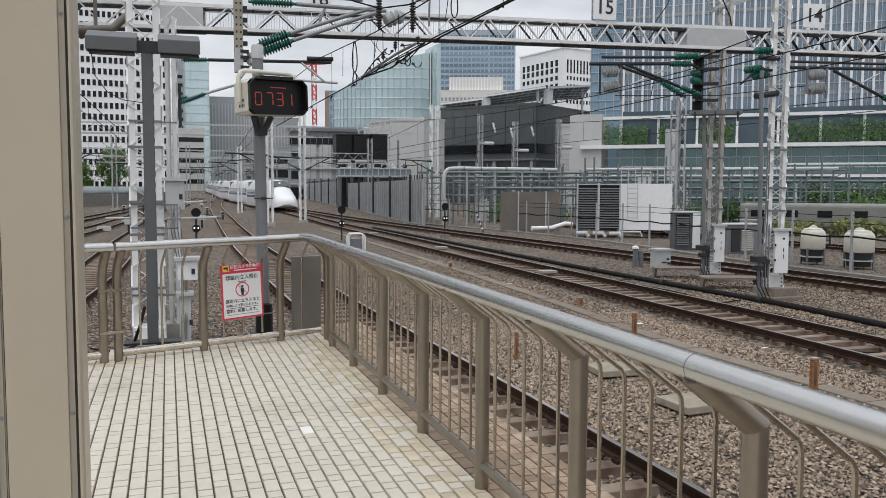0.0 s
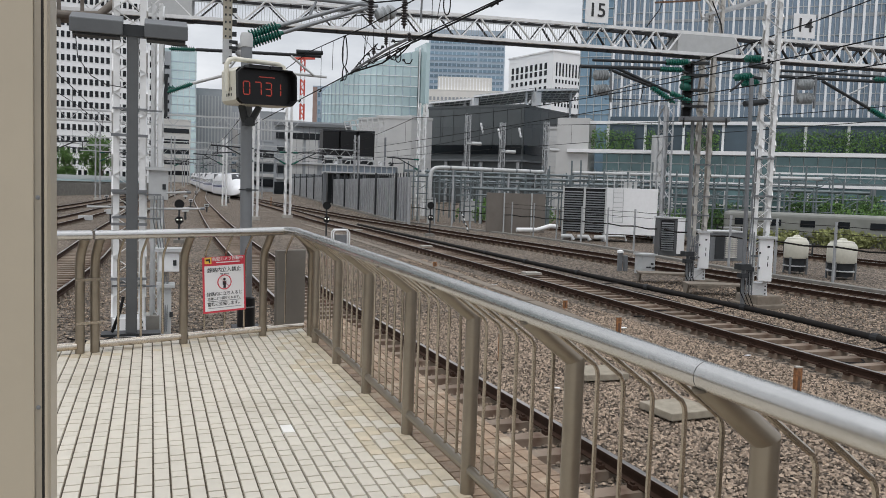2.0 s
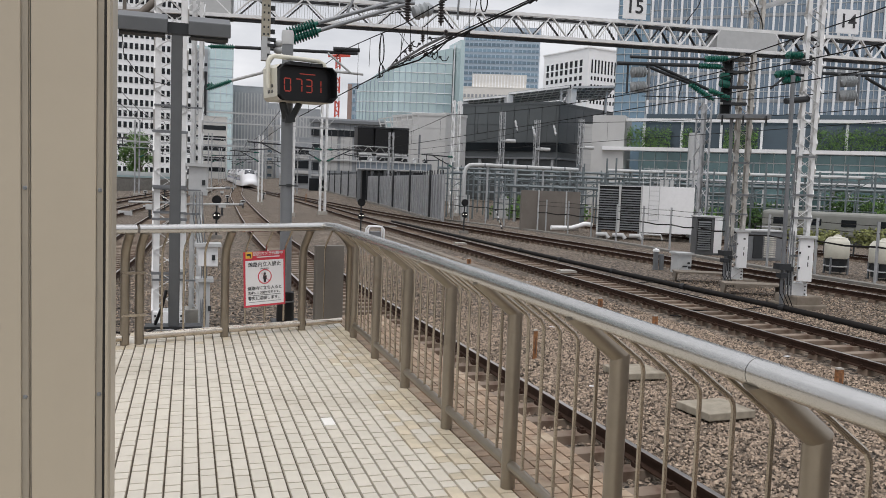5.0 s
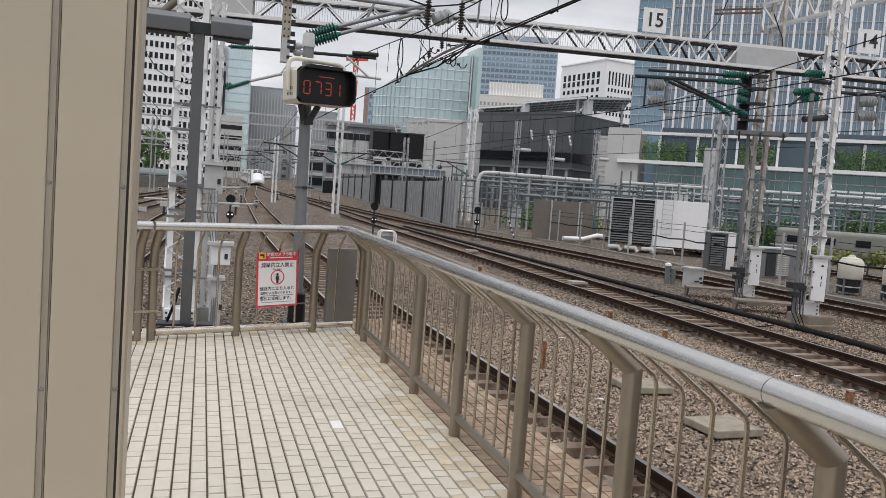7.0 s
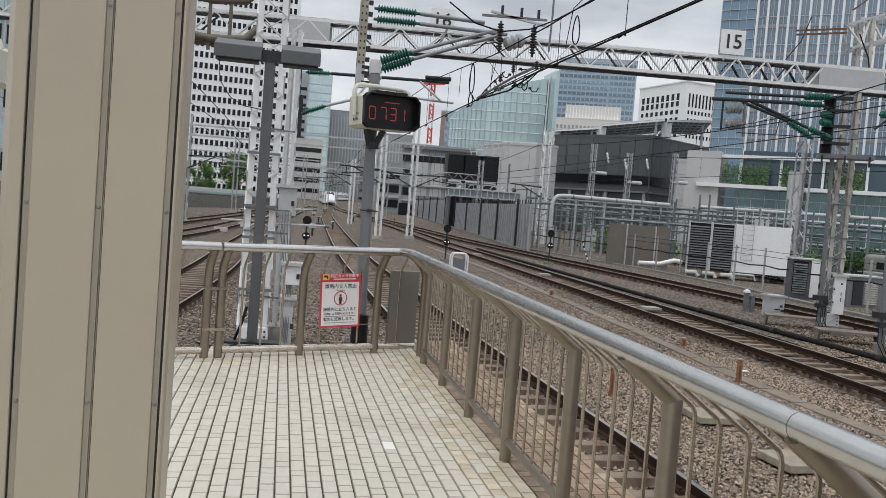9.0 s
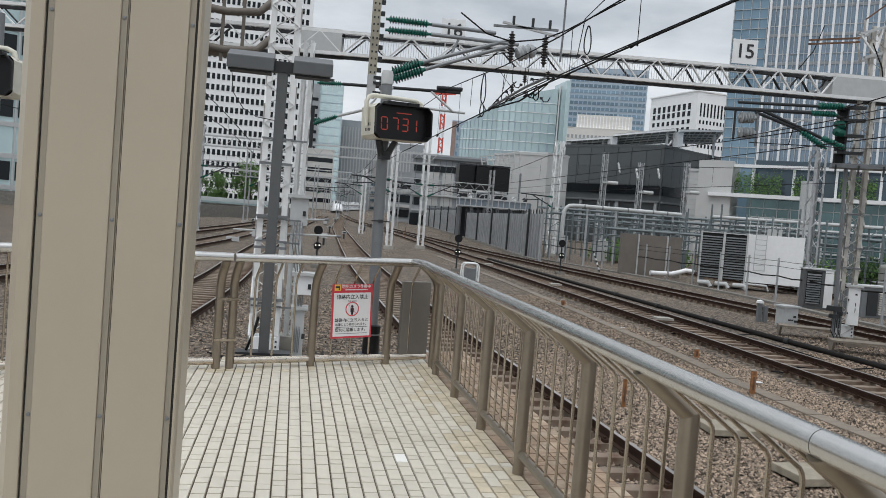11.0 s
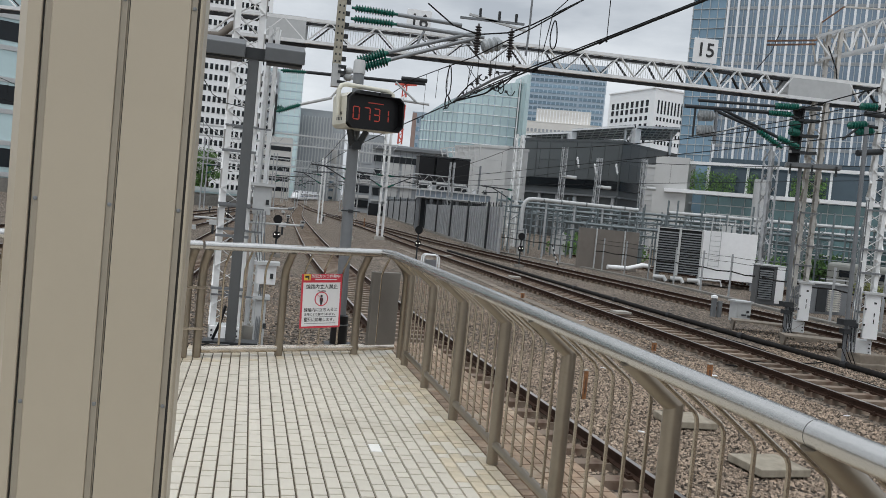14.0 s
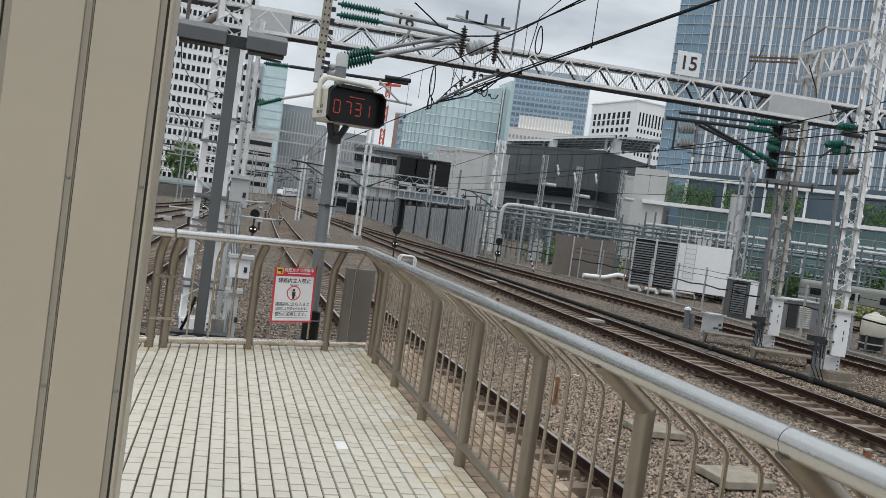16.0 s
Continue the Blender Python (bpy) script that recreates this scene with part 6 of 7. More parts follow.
def make_spool():
    s = thing("tension_spool", Matrix.Translation((4.88, 18.0, 5.28)), "grey ribbed tension spool on the overhead wire", "insulator")
    part("drum", Shape().lathe((-0.25, 0, -0.1), (0.93, 0, 0.36), [(0, 0.05), (0.05, 0.15), (0.12, 0.17), (0.17, 0.13), (0.22, 0.17), (0.29, 0.13), (0.34, 0.17), (0.42, 0.15), (0.5, 0.06)], 16), PORC, s, smooth=True)
    for x in (-0.36, 0.42):
        insulator(s, (x, 0, 0.42), (x, 0, -0.3), 0.075, 10, PORC_DARK, "hanging_insulator")
    part("yoke", Shape().span((-0.8, 0, 0.5), (0.7, 0, 0.56), 0.05, 0.05), MGREY, s)
    part("yoke", Shape().span((-0.6, 0, 0.6), (0.75, 0, 0.42), 0.05, 0.05), LGREY, s)
    for x in (-0.35, 0.1, 0.5):
        part("clevis", Shape().box((x, 0, 0.66), (0.05, 0.06, 0.2)), DGREY, s)


make_spool()


def make_walk_bracket():
    """Brown steel maintenance cage on the left mast."""
    g = thing("maintenance_cage", Matrix(), "brown tubular maintenance cage on the lattice mast", "cage")
    for z in (5.55, 6.6):
        part("hoop", Shape().tube([(-3.4, 23.6, z + 0.15), (-2.2, 23.5, z), (-1.35, 23.6, z + 0.1), (-1.0, 23.8, z + 0.5)], 0.11, 10), BROWN, g, smooth=True)
    for x in (-3.0, -2.3, -1.75):
        part("upright", Shape().box((x, 23.55, 6.2), (0.09, 0.09, 1.9)), BROWN, g)
    part("grating", Shape().box((-2.2, 23.9, 5.5), (2.6, 0.7, 0.05)), BROWN, g)


BROWN = mat("brown_grey_painted_tube", (0.14, 0.12, 0.10), 0.6, 0.1, 0.15, 5)
make_walk_bracket()


# ---- lineside things ----
def make_cabinet(name, x0, x1, y, z0, z1, d, material, label, category="cabinet", legs=0.0, roof=True):
    c = thing(name, Matrix.Translation(((x0 + x1) / 2, y, z0)), label, category, "lineside equipment")
    w, h = x1 - x0, z1 - z0
    bevel(part("body", Shape().box((0, d / 2, h / 2), (w, d, h)), material, c), 0.01)
    if roof:
        part("roof", Shape().box((0, d / 2, h + 0.03), (w + 0.12, d + 0.12, 0.06)), LGREY, c)
    if legs:
        for sx in (-1, 1):
            for sy in (0.1, d - 0.1):
                part("leg", Shape().box((sx * (w / 2 - 0.1), sy, -legs / 2), (0.1, 0.1, legs)), MGREY, c)
    return c, w, h


def louvres(c, x0, x1, z0, z1, pitch, material, y=-0.03):
    me = Shape().hexa([(x0, y - 0.05, -0.05), (x1, y - 0.05, -0.05), (x1, y + 0.03, 0.0), (x0, y + 0.03, 0.0), (x0, y - 0.05, -0.035), (x1, y - 0.05, -0.035), (x1, y + 0.03, 0.03), (x0, y + 0.03, 0.03)]).mesh("louvre", material)
    for z in frange(z0, z1, pitch):
        part("louvre", me, None, c, m=Matrix.Translation((0, 0, z)))


def make_lineside():
    c, w, h = make_cabinet("louvred_housing", 24.05, 26.65, 45, -0.95, 1.76, 2.5, BLACK, "dark louvred cooling housing beside the white cabinet", legs=0.55)
    c.matrix_world = Matrix.Translation((25.35, 45.0, -0.95)) @ Matrix.Rotation(radians(-31), 4, "Z")
    louvres(c, -w / 2 + 0.06, -0.1, 0.1, h - 0.1, 0.15, MGREY)
    louvres(c, 0.1, w / 2 - 0.06, 0.1, h - 0.1, 0.15, MGREY)
    part("centre_post", Shape().box((0, -0.08, h / 2), (0.14, 0.1, h + 0.2)), LGREY, c)
    for sx in (-1, 1):
        part("corner_post", Shape().box((sx * w / 2, -0.06, h / 2 - 0.2), (0.1, 0.1, h + 0.6)), LGREY, c)
    for k in range(3):
        part("pipe", Shape().tube([(-1.3 + k * 1.0, -0.5, -0.28), (-0.7 + k * 1.0, -0.6, -0.25), (-0.55 + k * 1.0, -0.6, -0.48)], 0.13, 10), LGREY, c, "pale lagged pipe", True)
    c, w, h = make_cabinet("white_cabinet", 26.2, 29.3, 45.2, -1.0, 1.84, 2.2, WHITE, "white box cabinet with a ladder and roof railing", legs=0.5, roof=False)
    c.matrix_world = Matrix.Translation((27.79, 43.53, -1.0)) @ Matrix.Rotation(radians(-31), 4, "Z")
    for k in range(9):
        part("ladder_rung", Shape().span((-1.1, -0.15, 0.75 + k * 0.3), (-0.5, -0.15, 0.75 + k * 0.3), 0.03), LGREY, c)
    for sx in (-1.1, -0.5):
        part("ladder_rail", Shape().span((sx, -0.15, 0.7), (sx, -0.15, 3.4), 0.04), LGREY, c)
    for k in range(8):
        part("stanchion", Shape().box((-1.5 + k * 0.43, 0.1, h + 0.55), (0.05, 0.05, 1.1)), LGREY, c)
    for z in (0.55, 1.05):
        part("railing", Shape().span((-1.52, 0.1, h + z), (1.52, 0.1, h + z), 0.05), LGREY, c)
    part("stand_pipe", Shape().tube([(-1.5, -0.4, -0.1), (-0.3, -0.4, -0.1), (-0.2, -0.4, -0.4)], 0.06, 8), LGREY, c)
    for k in range(3):
        part("small_box", Shape().box((-0.4 + 0.3 * k, 0.2, h + 0.2), (0.2, 0.3, 0.4)), LGREY, c)
    c, w, h = make_cabinet("brown_screen_wall", 22.2, 26.7, 53, -1.5, 1.3, 0.3, CONC_BROWN, "brown-grey sheet screen with narrow posts", "wall", roof=False)
    for sx in (-0.9, 1.0):
        part("post", Shape().box((sx * w * 0.25, -0.05, h / 2), (0.08, 0.08, h + 0.1)), LGREY, c)
    part("white_pipes", Shape().tube([(-0.6, -1.4, 0.28), (0.9, -1.5, 0.3), (1.9, -1.6, 0.6), (2.4, -1.7, 0.55)], 0.16, 10), WHITE, c, "white lagged pipes", True)
    c, w, h = make_cabinet("equipment_hut", 23.6, 24.8, 34, -1.5, 0.34, 1.2, DGREY2, "grey equipment hut with a dark louvred door")
    c.matrix_world = Matrix.Translation((24.2, 34.2, -1.5)) @ Matrix.Rotation(radians(-24), 4, "Z")
    part("louvre_recess", Shape().box((-0.2, -0.005, 1.0), (0.66, 0.01, 1.5)), BLACK, c)
    louvres(c, -0.5, 0.1, 0.3, 1.7, 0.11, MGREY)
    part("white_side", Shape().box((0.45, -0.02, 1.0), (0.36, 0.04, 1.8)), WHITE, c)
    c, w, h = make_cabinet("equipment_hut", 24.45, 26.3, 31.5, -1.5, -0.16, 1.2, MGREY, "low grey equipment hut with pale louvres")
    louvres(c, -0.1, 0.55, 0.2, 1.1, 0.1, GALV_DIRTY)
    part("dark_door", Shape().box((-0.42, -0.02, 0.65), (0.5, 0.04, 1.1)), DGREY, c)
    c, w, h = make_cabinet("relay_box", 17.16, 17.72, 26.0, -1.5, -0.8, 0.5, LGREY, "small grey relay box with dark marks")
    part("marks", Shape().box((0.15, -0.01, 0.38), (0.1, 0.02, 0.08)).box((0.0, -0.01, 0.26), (0.2, 0.02, 0.05)).box((0.2, -0.01, 0.22), (0.12, 0.02, 0.08)), INK, c)
    post = thing("marker_post", Matrix.Translation((16.95, 27.2, -1.5)), "grey marker post with a white cap", "post", "lineside equipment")
    part("shaft", Shape().box((0, 0, 0.35), (0.16, 0.12, 0.7)).box((0.25, 0, 0.3), (0.14, 0.12, 0.6)), MGREY, post)
    part("cap", Shape().lathe((0, 0, 0.7), (0, 0, 1), [(0, 0.13), (0.08, 0.12), (0.12, 0.02)], 12), WHITE, post)
    for x, y, w, z1, label in ((15.28, 17.55, 0.34, 0.38, "white cabinet with small black lettering on the tall mast"), (16.46, 21.66, 0.32, 0.30, "white cabinet with small black lettering on the rusty mast")):
        c, w2, h = make_cabinet("mast_cabinet", x - w / 2, x + w / 2, y - 0.12, z1 - 1.13, z1, 0.2, WHITE, label, roof=True)
        c.matrix_world = Matrix.Translation((x, y - 0.12, z1 - 1.13)) @ Matrix.Rotation(radians(-30), 4, "Z")
        part("lettering", Shape().box((0.05, -0.004, 0.92), (0.06, 0.006, 0.05)).box((0.05, -0.004, 0.62), (0.022, 0.006, 0.1)).box((0.05, -0.004, 0.45), (0.02, 0.006, 0.12)), INK, c)
        for hz in (0.35, 0.75):
            part("hinge", Shape().box((-w / 2 + 0.01, -0.02, hz), (0.04, 0.04, 0.05)), DGREY, c)
        part("junction_box", Shape().box((-w / 2 - 0.2, 0.16, 0.3), (0.2, 0.2, 0.12)).box((-w / 2 - 0.2, 0.16, 0.05), (0.1, 0.14, 0.36)), DGREY, c)
        for k in range(3):
            part("conduit", Shape().tube([(-w / 2 - 0.12 - 0.07 * k, 0.1, -0.4), (-w / 2 - 0.14 - 0.07 * k, 0.1, 0.6), (-w / 2 - 0.1 - 0.05 * k, 0.3, 1.4), (-w / 2 - 0.1 - 0.05 * k, 0.3, 3.5)], 0.018, 8), MGREY, c)
    blk = solid("mast_footing", Shape().box((15.52, 17.9, -1.3), (0.8, 0.85, 0.3)).box((15.52, 17.9, -1.46), (1.0, 1.05, 0.16)), CONC_STAIN, "stained stepped concrete block under the tall mast", "footing")
    bevel(blk, 0.03)
    blk = solid("mast_footing", Shape().box((16.75, 22.0, -1.37), (0.8, 0.8, 0.32)), CONC_STAIN, "stained concrete block under the rusty mast", "footing")
    bevel(blk, 0.03)
    for x, y, lx, rot in ((16.25, 23.35, 1.7, -25), (15.9, 20.3, 1.7, -22)):
        sl = thing("walkway_plate", Matrix.Translation((x, y, -1.17)) @ Matrix.Rotation(radians(rot), 4, "Z"), "stained concrete walkway plate on brackets beside the mast", "walkway", "walkway plates")
        part("plate", Shape().box((0, 0, 0), (lx, 0.7, 0.05)), CONC_STAIN, sl)
        for sx in (-0.8, 0.8):
            part("bracket", Shape().hexa([(sx - 0.03, -0.12, -0.34), (sx + 0.03, -0.12, -0.34), (sx + 0.03, 0.08, -0.34), (sx - 0.03, 0.08, -0.34), (sx - 0.03, -0.34, -0.03), (sx + 0.03, -0.34, -0.03), (sx + 0.03, 0.34, -0.03), (sx - 0.03, 0.34, -0.03)]), CONC_STAIN, sl)
    for x, y, r, label in ((24.4, 26.1, 0.46, "off-white lidded drum on a dark stand"), (24.72, 24.1, 0.53, "off-white drum with a yellowed lid on a dark stand")):
        d = thing("cooling_drum", Matrix.Translation((x, y, -1.5)), label, "drum", "white drums")
        part("drum", Shape().lathe((0, 0, 0.62), (0, 0, 1), [(0, r * 0.95), (0.05, r), (0.62, r), (0.7, r * 0.93), (0.78, r * 0.78)], 24), IVORY, d, smooth=True)
        part("lid", Shape().lathe((0, 0, 1.38), (0, 0, 1), [(0, r * 0.8), (0.05, r * 0.78), (0.1, r * 0.3), (0.16, r * 0.25), (0.18, 0.02)], 24), IVORY, d, smooth=True)
        part("base_tank", Shape().lathe((0, 0, 0.1), (0, 0, 1), [(0, r * 0.8), (0.35, r * 0.85), (0.5, r * 0.95)], 20), DGREY, d, smooth=True)
        for k in range(4):
            a = k * math.pi / 2 + 0.4
            part("leg", Shape().box((math.cos(a) * r, math.sin(a) * r, 0.33), (0.06, 0.06, 0.66)), MGREY, d)
        part("band", Shape().lathe((0, 0, 0.3), (0, 0, 1), [(0, r * 1.02), (0.04, r * 1.02)], 20), LGREY, d)
    # dwarf signals
    for x, y, top, rev in ((8.95, 44, 0.42, False), (16.2, 47.8, 0.5, False), (1.2, 40, 0.42, True), (-1.7, 62, 0.6, True)):
        s = thing("dwarf_signal", Matrix.Translation((x, y, -1.5)), "black dwarf signal with round heads on a thin post", "signal", "dwarf signals")
        hgt = top + 1.5
        part("post", Shape().tube([(0, 0, 0), (0, 0, hgt)], 0.045, 8), DGREY, s)
        part("round_head", Shape().lathe((0, 0.05, hgt - 0.1), (0, -1, 0), [(0, 0.15), (0.06, 0.22), (0.1, 0.22), (0.11, 0.19), (0.08, 0.15)], 16), BLACK, s, smooth=True)
        part("lamp_head", Shape().lathe((0, 0.05, hgt - 0.85), (0, -1, 0), [(0, 0.16), (0.1, 0.21), (0.16, 0.2)], 6), BLACK, s)
        if rev or x > 5:
            for lx in (-0.09, 0.09):
                part("lens", Shape().lathe((lx, -0.115, hgt - 0.82), (0, -1, 0), [(0, 0.035), (0.02, 0.03)], 10), LAMP_W, s)
        part("foot", Shape().box((0, 0, 0.08), (0.5, 0.4, 0.16)), CONC_DARK, s)
    hoop = thing("guard_hoop", Matrix.Translation((8.42, 37.8, -1.5)), "white bent tube guard around a grey box", "guard")
    for dy in (0, 0.45):
        part("hoop", Shape().tube([(-0.38, dy, 0), (-0.38, dy, 0.72), (-0.28, dy, 0.84), (0.28, dy, 0.84), (0.38, dy, 0.72), (0.38, dy, 0)], 0.04, 8), WHITE, hoop, smooth=True)
    part("box", Shape().box((0, 0.2, 0.3), (0.5, 0.35, 0.6)), MGREY, hoop)
    # rusty stakes and slabs by the near track
    for x, y, h, r in ((8.81, 14.14, 0.46, 0.045), (8.77, 9.27, 0.5, 0.05), (9.78, 18.2, 0.22, 0.05), (9.9, 28.6, 0.22, 0.06), (12.9, 95, 1.4, 0.05), (5.55, 12.6, 0.5, 0.03)):
        s = thing("rusty_stake", Matrix.Translation((x, y, -1.5)), "rust-covered steel stake in the ballast", "stake", "rusty stakes")
        part("stake", Shape().box((0, 0, h / 2), (r * 1.6, r * 1.2, h)).box((0, -r * 0.7, h / 2), (r * 2.2, r * 0.3, h)), STAKE_RUST, s)
        part("cap", Shape().box((0, -0.2 * r, h + 0.012), (r * 2.0, r * 1.3, 0.024)), CONC, s)
        part("worn_patch", Shape().box((0, -r * 0.88, h * 0.5), (r * 0.9, 0.006, h * 0.55)), RUST, s)
    for x, y, rot in ((6.55, 9.0, 4), (6.6, 11.15, -3)):
        b = solid("concrete_slab", Shape().box((0, 0, 0), (0.74, 0.66, 0.1)), SLAB_TAN, "pale square concrete cover slab on the ballast", "slab", group="concrete slabs", m=Matrix.Translation((x, y, -1.40)) @ Matrix.Rotation(radians(rot), 4, "Z"))
        bevel(b, 0.012)
    for y, w in ((24.6, 0.55), (36.5, 0.5), (50.0, 0.5)):
        x = 11.95 if y < 30 else 12.2
        b = solid("rail_transponder", Shape().box((0, 0, 0), (w, 0.45, 0.07)), CONC, "pale plate lying between the rails", "plate", group="track plates", m=Matrix.Translation((x, y, -1.29)))
    # cable trough of lidded lengths
    trough = thing("cable_trough", Matrix(), "line of pale concrete cable trough lids", "cable trough")
    me = Shape().hexa([(-0.17, -0.485, -0.08), (0.17, -0.485, -0.08), (0.17, 0.485, -0.08), (-0.17, 0.485, -0.08), (-0.16, -0.48, 0.05), (0.16, -0.48, 0.05), (0.16, 0.48, 0.05), (-0.16, 0.48, 0.05)]).mesh("trough_lid", CONC_STAIN)
    pts = curve_points([(9.15, -2, 0), (9.1, 8, 0), (9.05, 14, 0), (9.5, 20, 0), (10.0, 30, 0), (10.4, 42, 0), (10.6, 60, 0)], 1.0)
    for a, b in zip(pts, pts[1:]):
        d = b - a
        part("trough_lid", me, None, trough, m=Matrix.Translation((a.x, a.y, -1.505 + random.uniform(-0.008, 0.008))) @ Matrix.Rotation(math.atan2(d.y, d.x) - math.pi / 2, 4, "Z"))
    hose = solid("trackside_pipe", Shape().tube(curve_points([(14.0, 2, -1.42), (14.3, 12, -1.42), (14.55, 16, -1.42), (14.5, 20, -1.42), (14.4, 28, -1.42), (14.5, 45, -1.42), (14.6, 60, -1.42)], 1.0), 0.075, 10), BLACK_PIPE, "black cable pipe laid along the ballast", "pipe", smooth=True)
    for y, x in ((13.0, 14.36), (17.3, 14.55), (21.6, 14.46), (25.9, 14.42), (30.2, 14.4), (34.5, 14.43)):
        solid("pipe_collar", Shape().tube([(x, y - 0.09, -1.42), (x, y + 0.09, -1.42)], 0.1, 12), GALV_DARK, "grey collar on the trackside pipe", "collar", group="pipe collars")
    # boxes on the left mast
    for x0, x1, y, z0, z1, mt, label in ((-0.083, 0.262, 16.05, 1.03, 1.57, LGREY, "grey steel box on the slim lattice mast"), (0.103, 0.46, 15.8, -0.28, 0.09, WHITE, "pale switch box with a small window beside the mast"), (0.126, 0.33, 15.9, -1.5, -0.58, LGREY, "grey cable box at the mast foot")):
        c, w, h = make_cabinet("mast_box", x0, x1, y, z0, z1, 0.3, mt, label)
        part("latch", Shape().box((0.1, -0.01, h * 0.45), (0.06, 0.02, 0.1)), DGREY, c)
    for k in range(4):
        wire([(0.02 + 0.05 * k, 15.95, 1.1), (0.0 + 0.06 * k, 15.85, 0.7), (0.18 + 0.03 * k, 15.98, -0.3), (0.16 + 0.03 * k, 15.85, -1.4)], 0.01, 0, "grey cable on the lattice mast", MGREY)
    sw = thing("switch_lamp", Matrix.Translation((2.3, 62, -1.4)), "white boxed lamp on a low stand", "lamp", "switch lamps")
    part("box", Shape().box((0, 0, 0.75), (0.5, 0.3, 0.32)), LGREY, sw)
    part("stand", Shape().box((0, 0, 0.35), (0.15, 0.15, 0.7)), DGREY, sw)
    copy_thing(sw, Matrix.Translation((-2.4, 55, -1.4)))
    copy_thing(sw, Matrix.Translation((4.4, 118, -1.4)))


CONC_BROWN = mat("brown_sheet_cladding", (0.17, 0.15, 0.13), 0.7, 0, 0.12, 1.2, 0.05, 20)
CONC_STAIN = mat("stained_concrete", (0.215, 0.182, 0.145), 0.9, 0, 0.25, 3, 0.15, 30, jitter=0.12, stain=((0.15, 0.12, 0.09), 0.5, 0.8, 2.5))
BLACK_PIPE = mat("dull_black_pipe", (0.016, 0.014, 0.013), 0.75, 0, 0.25, 3, spec=0.2)
make_lineside()


# ---- walls, fences and racks across the yard ----
def make_panel_wall():
    wall = thing("panel_wall", Matrix(), "grey corrugated panel wall with dark posts", "wall", kind="structure")
    pts = curve_points([(19.3, 62, 0), (21.0, 80, 0), (22.5, 100, 0), (24.5, 130, 0), (27, 168, 0)], 1.15)
    for k, (a, b) in enumerate(zip(pts, pts[1:])):
        d = (b - a).normalized()
        n = Vector((-d.y, d.x, 0))
        z0, z1 = ground_z(a.y), 2.3 + (0.35 if a.y > 110 else 0)
        part("panel", Shape().hexa([a + n * 0.06 + Vector((0, 0, z0)), b - d * 0.06 + n * 0.06 + Vector((0, 0, z0)), b - d * 0.06 - n * 0.06 + Vector((0, 0, z0)), a - n * 0.06 + Vector((0, 0, z0)), a + n * 0.06 + Vector((0, 0, z1)), b - d * 0.06 + n * 0.06 + Vector((0, 0, z1)), b - d * 0.06 - n * 0.06 + Vector((0, 0, z1)), a - n * 0.06 + Vector((0, 0, z1))]), PANEL, wall)
        p = a + n * 0.14
        part("post", Shape().box((p.x, p.y, (z0 + z1) / 2), (0.1, 0.1, z1 - z0)), GALV_FAR, wall)
        part("post_head", Shape().box((p.x, p.y, z1 + 0.1), (0.07, 0.07, 0.5)), DGREY, wall)
        if k % 9 == 4:
            part("strut", Shape().box((a.x + n.x * 0.3, a.y + n.y * 0.3, z0 + 1.9), (0.16, 0.16, 4.6)), DGREY, wall)
    part("base_kerb", Shape().sweep([p + Vector((0, 0, ground_z(p.y))) - Vector((0.3, 0, 0)) for p in pts], [(-0.2, 0), (0.2, 0), (0.2, 0.2), (-0.2, 0.2)]), CONC_DARK, wall)


PANEL = mat("grey_corrugated_sheet", (0.33, 0.34, 0.35), 0.55, 0.2, 0.15, 1.0, 0.05, 20, jitter=0.15)
make_panel_wall()


def make_yard_fence():
    f = thing("yard_fence", Matrix(), "thin grey posts with cables along the yard", "fence")
    pts = curve_points([(20.6, 72, 0), (22.4, 60, 0), (23.6, 52, 0), (24.2, 44, 0), (24.2, 38, 0), (23.6, 32, 0), (23.2, 26, 0), (23.4, 18, 0), (23.6, 6, 0)], 2.9)
    for p in pts:
        part("post", Shape().box((p.x, p.y, -0.4), (0.075, 0.075, 2.2)), GALV_FAR, f)
    for z, r in ((-0.2, 0.035), (0.28, 0.012), (0.55, 0.012)):
        line = []
        for a, b in zip(pts, pts[1:]):
            line += [(a.x, a.y, z), ((a.x + b.x) / 2, (a.y + b.y) / 2, z - (0.07 if r > 0.02 else 0.02))]
        part("cable", Shape().tube(line, r, 6), BLACK_PIPE, f)
    t = solid("cable_duct", Shape().sweep([(p.x - 0.9, p.y, -1.5) for p in pts], [(-0.2, 0), (0.2, 0), (0.2, 0.1), (-0.2, 0.1)]), CONC_DARK, "grey concrete duct along the yard fence", "duct")
    striped = thing("striped_pole", Matrix.Translation((21.0, 53.5, -1.5)) @ Matrix.Rotation(radians(-22), 4, "Y"), "leaning black and yellow striped pole", "pole")
    for k in range(9):
        part("stripe", Shape().tube([(0, 0, k * 0.17), (0, 0, k * 0.17 + 0.17)], 0.05, 8), WHITE if k % 2 else INK, striped)


make_yard_fence()


